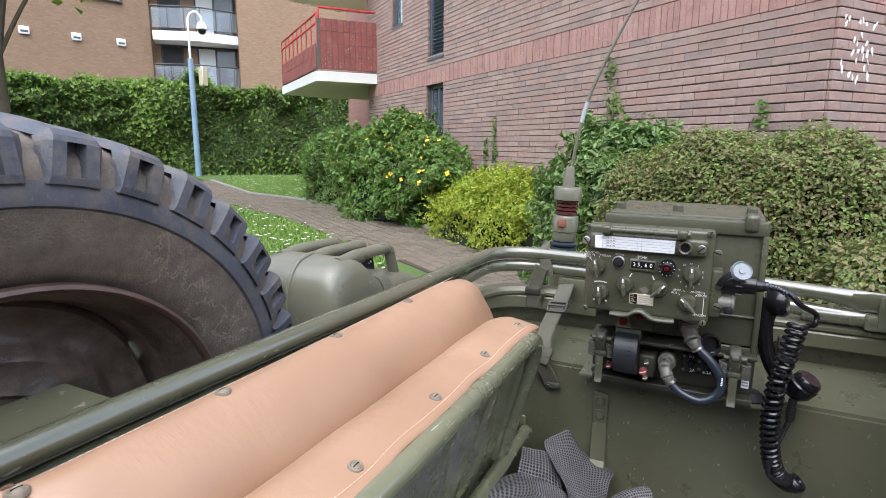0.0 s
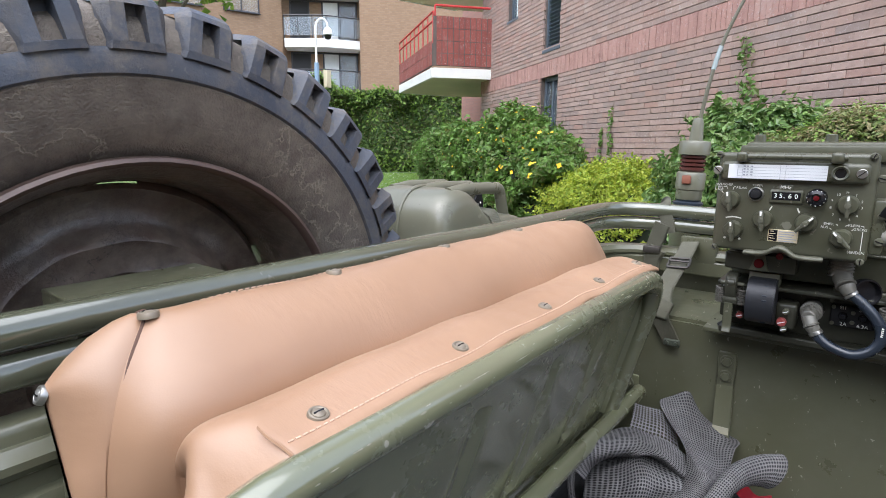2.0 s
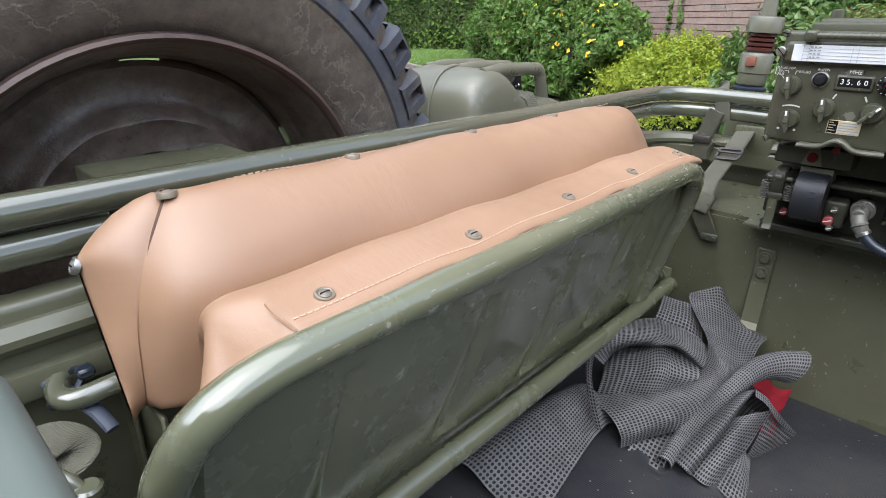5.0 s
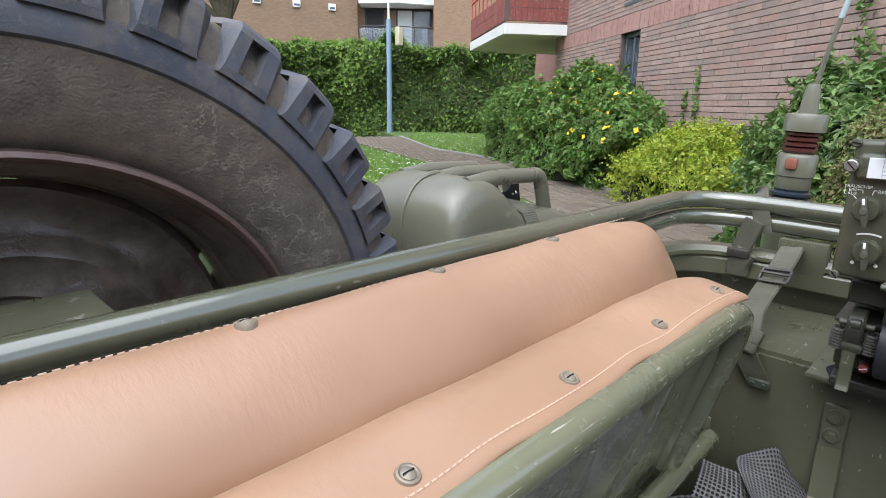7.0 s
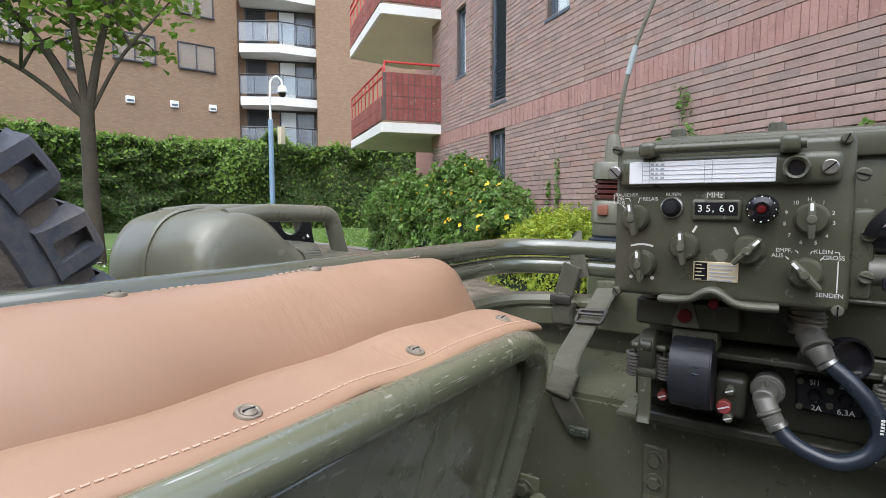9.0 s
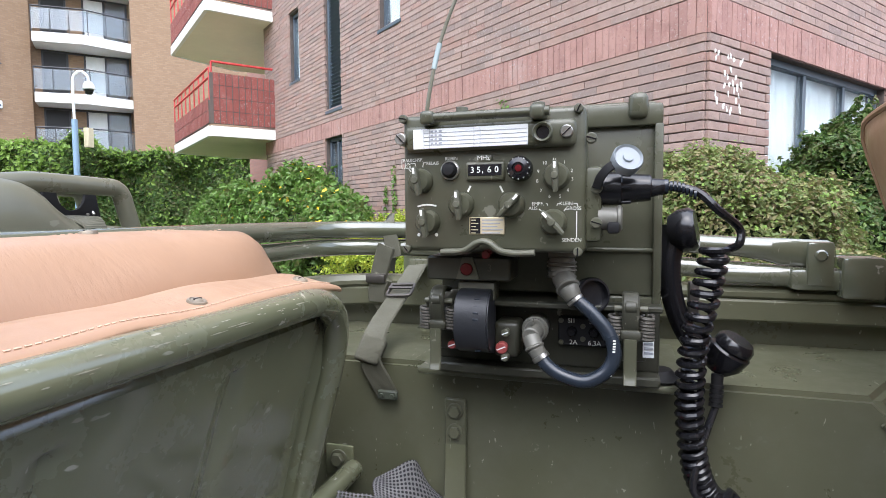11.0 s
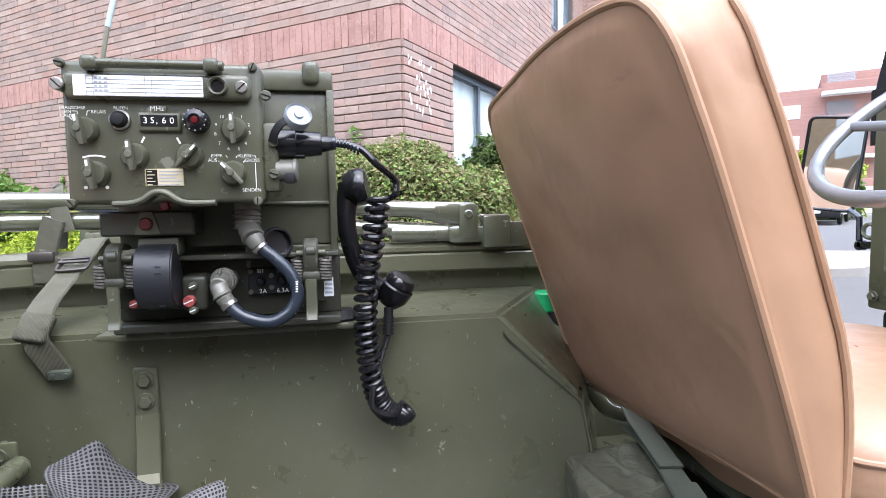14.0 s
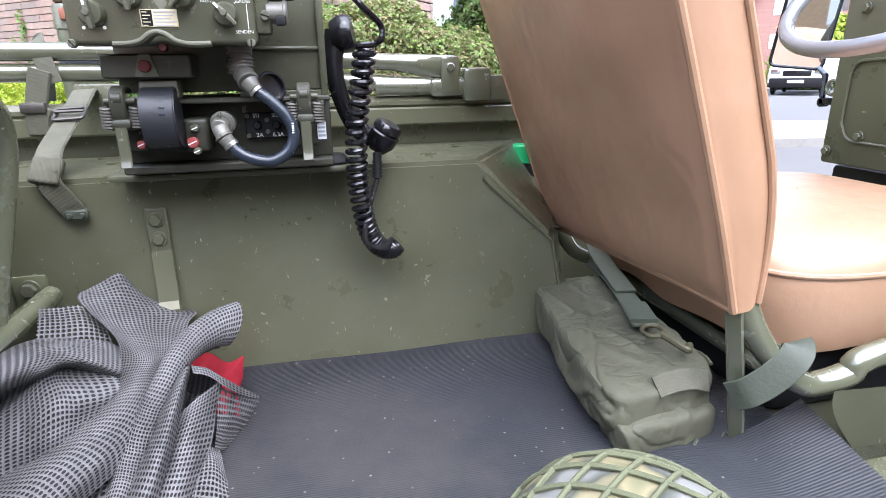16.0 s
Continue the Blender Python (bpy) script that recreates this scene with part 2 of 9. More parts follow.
def bricks(name, tones, dark, per="one"):
    """Single bricks, each with its own tone, smears and pits."""
    m = Mat(name, 0.85)
    r = m.one() if per == "one" else m.island()
    col = m.ramp(r, [(i / (len(tones) - 1), c) for i, c in enumerate(tones)])
    col = m.mix(m.mul(m.grey(m.noise(9.0, 5, 0.7), 0.5, 0.7), 0.45), col, dark)
    col = m.mix(m.mul(m.grey(m.noise(70.0, 4, 0.7), 0.55, 0.7), 0.35), col, tuple(v * 0.6 for v in tones[0]))
    col = m.mix(m.mul(m.grey(m.noise(2.2, 5, 0.75), 0.6, 0.75), 0.35), col, (0.42, 0.38, 0.35))
    lime = m.mul(m.grey(m.noise(46.0, 5, 0.75), 0.57, 0.66), m.grey(m.noise(1.7, 3), 0.40, 0.60, 0.2, 0.85))
    col = m.mix(lime, col, (0.52, 0.47, 0.44))
    col = m.mix(m.mul(m.grey(m.noise(28.0, 4, 0.7), 0.60, 0.70), 0.55), col, tuple(v * 0.5 for v in dark))
    m.colour(col).bump(m.noise(120.0, 4, 0.7), 0.8, 0.004)
    return m.m


PINK = [(0.37, 0.25, 0.205), (0.32, 0.225, 0.19), (0.40, 0.285, 0.24), (0.27, 0.205, 0.18), (0.38, 0.265, 0.22), (0.35, 0.215, 0.175)]
M_BRICK = bricks("red_brown_brick", PINK, (0.20, 0.135, 0.125))
M_BRICKS = bricks("red_brown_brick_courses", PINK, (0.20, 0.135, 0.125), "island")
SOLD = [(0.39, 0.215, 0.18), (0.43, 0.25, 0.21), (0.35, 0.195, 0.165)]
M_SOLDIER = bricks("red_soldier_brick", SOLD, (0.19, 0.09, 0.08), "island")
M_REDTILE = bricks("dark_red_tile", [(0.26, 0.075, 0.06), (0.30, 0.09, 0.072), (0.24, 0.07, 0.058)], (0.20, 0.065, 0.055), "island")
M_JOINT = plain("mortar_joint", (0.13, 0.105, 0.092), 0.95, 0, 0.25, 40, 0.3)
M_PAVER = bricks("grey_brown_paver", [(0.130, 0.102, 0.070), (0.168, 0.135, 0.095), (0.148, 0.122, 0.090), (0.110, 0.092, 0.062)], (0.12, 0.105, 0.075), "one")
M_PAVERS = bricks("grey_brown_pavers", [(0.130, 0.102, 0.070), (0.168, 0.135, 0.095), (0.148, 0.122, 0.090), (0.110, 0.092, 0.062)], (0.12, 0.105, 0.075), "island")


def far_brick(name, c1, c2, mortar, scale=1.0):
    """Brickwork too far off to tell the bricks apart well."""
    m = Mat(name, 0.9)
    n = m.node("ShaderNodeTexBrick")
    n.inputs["Scale"].default_value = scale
    n.inputs["Brick Width"].default_value, n.inputs["Row Height"].default_value, n.inputs["Mortar Size"].default_value = 0.225, 0.075, 0.006
    n.inputs["Color1"].default_value, n.inputs["Color2"].default_value, n.inputs["Mortar"].default_value = (*c1, 1), (*c2, 1), (*mortar, 1)
    sx = m.node("ShaderNodeSeparateXYZ")
    m.link(m.co, sx.inputs[0])
    cx = m.node("ShaderNodeCombineXYZ")
    m.link(m.mul(sx.outputs[0], sx.outputs[1], "ADD"), cx.inputs[0])
    m.link(sx.outputs[2], cx.inputs[1])
    m.link(cx.outputs[0], n.inputs["Vector"])
    col = m.mix(m.mul(m.grey(m.noise(0.5, 5, 0.7), 0.4, 0.7), 0.3), n.outputs["Color"], tuple(v * 0.7 for v in c1))
    m.colour(m.mix(m.mul(m.noise(3.0, 5, 0.7), 0.3), col, c2)).bump(n.outputs["Fac"], 0.3, -0.006)
    return m.m


M_BROWN = far_brick("brown_brick", (0.27, 0.17, 0.10), (0.33, 0.22, 0.135), (0.24, 0.17, 0.12))
M_FARRED = far_brick("far_red_brick", (0.30, 0.155, 0.125), (0.35, 0.19, 0.155), (0.26, 0.17, 0.145))
M_YELLOWBRICK = far_brick("yellow_brown_brick", (0.36, 0.24, 0.13), (0.43, 0.30, 0.18), (0.30, 0.23, 0.16))
M_CREAM = plain("cream_render", (0.78, 0.73, 0.58), 0.8, 0, 0.08, 6, 0.1)
M_FRAME = plain("blue_grey_window_frame", (0.085, 0.11, 0.135), 0.4, 0, 0.1, 20)
M_DARKFRAME = plain("dark_window_frame", (0.05, 0.05, 0.055), 0.45, 0, 0.1, 20)
M_REDRAIL = plain("bright_red_rail", (0.55, 0.05, 0.05), 0.4, 0, 0.1, 20)
M_CURTAIN = plain("pale_net_curtain", (0.78, 0.80, 0.78), 0.9, 0, 0.12, 8, 0.2)
# near-black in place of rooms without light
M_ROOMDARK = plain("unlit_room_dark", (0.035, 0.035, 0.035), 0.8, 0, 0.2, 3)
M_LAMP = plain("blue_grey_mast_paint", (0.22, 0.32, 0.43), 0.4, 0, 0.1, 12)
m = Mat("window_glass", 0.03)
m.colour((0.75, 0.80, 0.82))
m.b.inputs["Transmission Weight"].default_value = 0.95
m.b.inputs["IOR"].default_value = 1.1
m.b.inputs["Specular IOR Level"].default_value = 0.15
M_GLASS = m.m
m = Mat("smoked_balcony_glass", 0.05)
m.colour((0.62, 0.67, 0.70))
m.b.inputs["Transmission Weight"].default_value = 0.88
M_SMOKE = m.m
m = Mat("mirror_silver", 0.02, 1.0)
m.colour((0.88, 0.89, 0.88))
M_MIRROR = m.m


def leaves(name, tones, gloss=0.45, back=0.25):
    """Leaves, each with its own green, a little light passing through."""
    m = Mat(name, gloss)
    col = m.ramp(m.island(), [(i / (len(tones) - 1), c) for i, c in enumerate(tones)])
    col = m.mix(m.mul(m.noise(1.3, 3), 0.35), col, tones[0])
    m.colour(col)
    m.b.inputs["Subsurface Weight"].default_value = 0.0
    tr = m.node("ShaderNodeBsdfTranslucent")
    m.link(col, tr.inputs["Color"])
    mx = m.node("ShaderNodeMixShader")
    mx.inputs[0].default_value = back
    m.link(m.b.outputs[0], mx.inputs[1])
    m.link(tr.outputs[0], mx.inputs[2])
    m.link(mx.outputs[0], m.t.nodes["Material Output"].inputs["Surface"])
    return m.m


M_HEDGE = leaves("hedge_leaves", [(0.045, 0.095, 0.020), (0.085, 0.165, 0.035), (0.15, 0.24, 0.05), (0.14, 0.135, 0.055), (0.08, 0.15, 0.04)], 0.5, 0.35)
M_HEDGE_LIME = leaves("young_hedge_leaves", [(0.15, 0.26, 0.04), (0.25, 0.38, 0.07), (0.19, 0.31, 0.05)], 0.5, 0.4)
M_BUSH = leaves("bush_leaves", [(0.085, 0.175, 0.03), (0.15, 0.28, 0.05), (0.21, 0.36, 0.075), (0.12, 0.20, 0.05), (0.20, 0.21, 0.07)], 0.45, 0.32)
M_YELLOW = leaves("yellow_green_leaves", [(0.231, 0.336, 0.026), (0.378, 0.462, 0.042), (0.504, 0.525, 0.063), (0.168, 0.273, 0.032)])
M_DARKLEAF = leaves("dark_glossy_leaves", [(0.06, 0.13, 0.03), (0.11, 0.20, 0.045), (0.17, 0.28, 0.07), (0.24, 0.34, 0.11), (0.15, 0.16, 0.06)], 0.35, 0.3)
M_BROWNLEAF = leaves("brown_tipped_leaves", [(0.14, 0.20, 0.05), (0.23, 0.27, 0.08), (0.31, 0.22, 0.115), (0.155, 0.22, 0.055), (0.35, 0.25, 0.15), (0.10, 0.155, 0.04), (0.24, 0.28, 0.085)], 0.55, 0.35)
M_TREELEAF = leaves("tree_leaves", [(0.10, 0.20, 0.028), (0.19, 0.30, 0.04), (0.27, 0.36, 0.06)], 0.45, 0.45)
M_FLOWER = plain("yellow_petals", (0.80, 0.50, 0.02), 0.6, 0, 0.15, 90)
M_DAISY = plain("white_petals", (0.82, 0.82, 0.80), 0.7, 0, 0.05, 90)
# near-black: the shade inside foliage is put into this colour
M_CORE = plain("dark_core_shade", (0.012, 0.02, 0.008), 0.95, 0, 0.4, 9, 0.4)
M_BARK = plain("grey_brown_bark", (0.075, 0.062, 0.043), 0.9, 0, 0.35, 26, 0.6)
M_SOIL = plain("dark_soil", (0.06, 0.045, 0.03), 0.95, 0, 0.35, 14, 0.6)
M_GRASSGROUND = plain("lawn_ground", (0.075, 0.125, 0.028), 0.9, 0, 0.35, 6, 0.5)
m = Mat("grass_blades", 0.6)
m.colour(m.ramp(m.island(), [(0.0, (0.10, 0.20, 0.025)), (0.5, (0.17, 0.30, 0.045)), (1.0, (0.25, 0.36, 0.08))]))
M_GRASS = m.m
M_ASPHALT = plain("pale_worn_asphalt", (0.115, 0.113, 0.11), 0.9, 0, 0.15, 5, 0.3)
M_KERB = plain("concrete_kerb", (0.26, 0.245, 0.225), 0.9, 0, 0.15, 12, 0.3)

# ---- builders ----
PLACE = {}


def thing(name, label, category, at=(0, 0, 0), group="", kind=""):
    """An empty at the base of a thing, which holds its parts."""
    ob = new(name)
    ob.location = at
    ob.empty_display_size = 0.05
    PLACE[ob] = Matrix.Translation(at)
    return tagged(ob, label, category, group, kind)


def part(name, bm, mat, parent=None, label="", smooth=True):
    """Links a bmesh, given in world metres, as one mesh object under a thing or a part."""
    me = bpy.data.meshes.new(name)
    bm.normal_update()
    bm.to_mesh(me)
    bm.free()
    return place(name, me, mat, parent, label, smooth)


def place(name, me, mat, parent=None, label="", smooth=True):
    if mat is not None and not me.materials:
        for one in mat if isinstance(mat, (list, tuple)) else (mat,):
            me.materials.append(one)
    if smooth and len(me.polygons):
        me.polygons.foreach_set("use_smooth", [True] * len(me.polygons))
        me.set_sharp_from_angle(angle=radians(38))
    elif len(me.polygons):
        me.polygons.foreach_set("use_smooth", [False] * len(me.polygons))
    ob = new(name, me)
    if parent is not None:
        ob.parent = parent
        if parent in PLACE:
            ob.matrix_parent_inverse = PLACE[parent].inverted()
    if label:
        ob["label"] = label
    return ob


def setting(name, bm, mat, label, category, smooth=False):
    ob = part(name, bm, mat, None, "", smooth)
    return tagged(ob, label, category, "", "structure")


def join(bm, other, m=None):
    """Puts one bmesh into another."""
    if m is not None:
        bmesh.ops.transform(other, matrix=m, verts=other.verts)
    me = bpy.data.meshes.new("tmp")
    other.to_mesh(me)
    other.free()
    bm.from_mesh(me)
    bpy.data.meshes.remove(me)
    return bm


def box(bm, lo, hi, bev=0.0, seg=2, m=None):
    """A box between two corners, its edges rounded."""
    b = bmesh.new()
    bmesh.ops.create_cube(b, size=1.0)
    lo, hi = Vector(lo), Vector(hi)
    bmesh.ops.scale(b, vec=hi - lo, verts=b.verts)
    bmesh.ops.translate(b, vec=(lo + hi) / 2, verts=b.verts)
    if bev:
        bmesh.ops.bevel(b, geom=b.edges[:] + b.verts[:], offset=bev, segments=seg, profile=0.5, affect="EDGES", clamp_overlap=True)
    return join(bm, b, m)


def cyl(bm, p0, p1, r0, r1=None, seg=20, bev=0.0):
    """A round bar between two points, with an edge rounded off."""
    p0, p1 = Vector(p0), Vector(p1)
    r1 = r0 if r1 is None else r1
    h = (p1 - p0).length
    prof = [(0, 0), (r0 - bev, 0), (r0, bev), (r1, h - bev), (r1 - bev, h), (0, h)] if bev else [(0, 0), (r0, 0), (r1, h), (0, h)]
    turn = (p1 - p0).to_track_quat("Z", "Y").to_matrix().to_4x4()
    return lathe(bm, prof, Matrix.Translation(p0) @ turn, seg)


def lathe(bm, prof, m=None, seg=32, closed=False):
    """Turns a profile of (radius, height) round the z axis."""
    m = m or Matrix()
    rings = []
    for r, z in prof:
        if r < 1e-6:
            rings.append([bm.verts.new(m @ Vector((0, 0, z)))])
        else:
            rings.append([bm.verts.new(m @ Vector((r * math.cos(2 * math.pi * k / seg), r * math.sin(2 * math.pi * k / seg), z))) for k in range(seg)])
    pairs = list(zip(rings, rings[1:])) + ([(rings[-1], rings[0])] if closed else [])
    for a, b in pairs:
        for k in range(seg):
            n = (k + 1) % seg
            if len(a) == 1 and len(b) == 1:
                continue
            if len(a) == 1:
                bm.faces.new((a[0], b[n], b[k]))
            elif len(b) == 1:
                bm.faces.new((a[k], a[n], b[0]))
            else:
                bm.faces.new((a[k], a[n], b[n], b[k]))
    return bm


def fillet(pts, rad, n=6):
    """A line with its corners rounded."""
    pts = [Vector(p) for p in pts]
    out = [pts[0]]
    for a, b, c in zip(pts, pts[1:], pts[2:]):
        u, v = (a - b), (c - b)
        d = min(rad, u.length * 0.48, v.length * 0.48)
        s, e = b + u.normalized() * d, b + v.normalized() * d
        out += [s.lerp(b, k / n).lerp(b.lerp(e, k / n), k / n) for k in range(n + 1)]
    return out + [pts[-1]]


def smooth_line(pts, n=6):
    """A soft curve through points."""
    pts = [Vector(p) for p in pts]
    p = [pts[0] * 2 - pts[1]] + pts + [pts[-1] * 2 - pts[-2]]
    out = []
    for i in range(1, len(p) - 2):
        for k in range(n):
            t = k / n
            out.append(0.5 * (2 * p[i] + (p[i + 1] - p[i - 1]) * t + (2 * p[i - 1] - 5 * p[i] + 4 * p[i + 1] - p[i + 2]) * t * t + (3 * p[i] - p[i - 1] - 3 * p[i + 1] + p[i + 2]) * t**3))
    return out + [pts[-1]]


def sweep(bm, pts, ring, closed=False, caps=True, twist=None, up=None):
    """Carries a ring of (x, y) points along a line; ring may be a function of the step."""
    pts = [Vector(p) for p in pts]
    n = len(pts)
    tang = [(pts[(i + 1) % n if closed else min(i + 1, n - 1)] - pts[(i - 1) % n if closed else max(i - 1, 0)]).normalized() for i in range(n)]
    side = Vector(up) if up else (Vector((0, 0, 1)) if abs(tang[0].z) < 0.9 else Vector((1, 0, 0)))
    rings = []
    for i, (p, t) in enumerate(zip(pts, tang)):
        if up:
            side = Vector(up)
        side = (side - t * side.dot(t)).normalized()
        other = t.cross(side)
        shape = ring(i / max(1, n - 1)) if callable(ring) else ring
        rings.append([bm.verts.new(p + other * x + side * y) for x, y in shape])
    k = len(rings[0])
    for a, b in list(zip(rings, rings[1:])) + ([(rings[-1], rings[0])] if closed else []):
        for j in range(k):
            bm.faces.new((a[j], a[(j + 1) % k], b[(j + 1) % k], b[j]))
    if caps and not closed:
        bm.faces.new(rings[0][::-1])
        bm.faces.new(rings[-1])
    return bm


def circle(r, seg=12, sy=1.0):
    return [(r * math.cos(2 * math.pi * k / seg), sy * r * math.sin(2 * math.pi * k / seg)) for k in range(seg)]


def oblong(w, h, r=0.0):
    """A flat strap's ring."""
    r = r or min(w, h) * 0.4
    return [(w / 2 - r, -h / 2), (w / 2, -h / 2 + r), (w / 2, h / 2 - r), (w / 2 - r, h / 2), (-w / 2 + r, h / 2), (-w / 2, h / 2 - r), (-w / 2, -h / 2 + r), (-w / 2 + r, -h / 2)]


def tube(bm, pts, r, seg=12, closed=False):
    return sweep(bm, pts, circle(r, seg), closed)


def grid(bm, nx, ny, f):
    """A sheet of points f(u, v), u and v from 0 to 1."""
    v = [[bm.verts.new(f(i / nx, j / ny)) for i in range(nx + 1)] for j in range(ny + 1)]
    for j in range(ny):
        for i in range(nx):
            bm.faces.new((v[j][i], v[j][i + 1], v[j + 1][i + 1], v[j + 1][i]))
    return bm


def prism(bm, poly, lo, hi, axis="y"):
    """A flat polygon of (x, z) pushed from y = lo to y = hi (or (y, z) along x, (x, y) along z)."""
    to = {"y": lambda p, k: (p[0], k, p[1]), "x": lambda p, k: (k, p[0], p[1]), "z": lambda p, k: (p[0], p[1], k)}[axis]
    a = [bm.verts.new(to(p, lo)) for p in poly]
    b = [bm.verts.new(to(p, hi)) for p in poly]
    n = len(poly)
    bm.faces.new(a)
    bm.faces.new(b[::-1])
    for i in range(n):
        bm.faces.new((a[i], b[i], b[(i + 1) % n], a[(i + 1) % n]))
    bmesh.ops.recalc_face_normals(bm, faces=bm.faces[:])
    return bm


def quads(name, verts, faces, mat, parent=None, label="", smooth=False):
    """A mesh from numpy arrays of corners and of faces with equally many corners."""
    me = bpy.data.meshes.new(name)
    k = faces.shape[1]
    me.vertices.add(len(verts))
    me.vertices.foreach_set("co", np.asarray(verts, np.float32).ravel())
    me.loops.add(faces.size)
    me.loops.foreach_set("vertex_index", np.asarray(faces, np.int32).ravel())
    me.polygons.add(len(faces))
    me.polygons.foreach_set("loop_start", np.arange(0, faces.size, k, dtype=np.int32))
    me.polygons.foreach_set("loop_total", np.full(len(faces), k, np.int32))
    me.update(calc_edges=True)
    me.validate()
    return place(name, me, mat, parent, label, smooth)


CUBE_V = np.array([(x, y, z) for x in (-0.5, 0.5) for y in (-0.5, 0.5) for z in (-0.5, 0.5)])
CUBE_F = np.array([(0, 1, 3, 2), (4, 6, 7, 5), (0, 4, 5, 1), (2, 3, 7, 6), (0, 2, 6, 4), (1, 5, 7, 3)])


def blocks(name, boxes, m, mat, parent=None, label=""):
    """Many boxes (centre, size), in the frame m, in one mesh."""
    boxes = np.asarray(boxes, float)
    v = (CUBE_V[None] * boxes[:, None, 3:] + boxes[:, None, :3]).reshape(-1, 3)
    r = np.array(m.to_3x3())
    v = v @ r.T + np.array(m.translation)
    f = (CUBE_F[None] + 8 * np.arange(len(boxes))[:, None, None]).reshape(-1, 4)
    return quads(name, v, f, mat, parent, label)


RNG = np.random.default_rng(7)


def leaf_cloud(centres, normals, size, spread=0.6, long=1.7, fold=0.25, rng=RNG):
    """Corners and faces of small folded leaves at centres, turned roughly to their normals."""
    n = len(centres)
    nor = normals + spread * rng.normal(size=(n, 3))
    nor /= np.linalg.norm(nor, axis=1)[:, None]
    t = rng.normal(size=(n, 3))
    t -= nor * (t * nor).sum(1)[:, None]
    t /= np.linalg.norm(t, axis=1)[:, None]
    s = np.cross(nor, t)
    sz = size * rng.uniform(0.6, 1.35, n)[:, None]
    up = nor * sz * fold
    a, c = centres - t * sz * long / 2, centres + t * sz * long / 2
    b, d = centres + s * sz / 2 + up, centres - s * sz / 2 + up
    v = np.stack([a, b, c, d], 1).reshape(-1, 3)
    base = 4 * np.arange(n)[:, None]
    f = np.concatenate([base + [0, 1, 2], base + [0, 2, 3]], 1).reshape(-1, 3)
    return v, f


def lumpy(p, k, seed):
    """A smooth random field, about -1 to 1, at the points p."""
    r = np.random.default_rng(seed)
    out = np.zeros(len(p))
    for _ in range(7):
        w = r.normal(size=3) * k
        out += np.sin(p @ w + r.uniform(0, 6.28))
    return out / 3.2


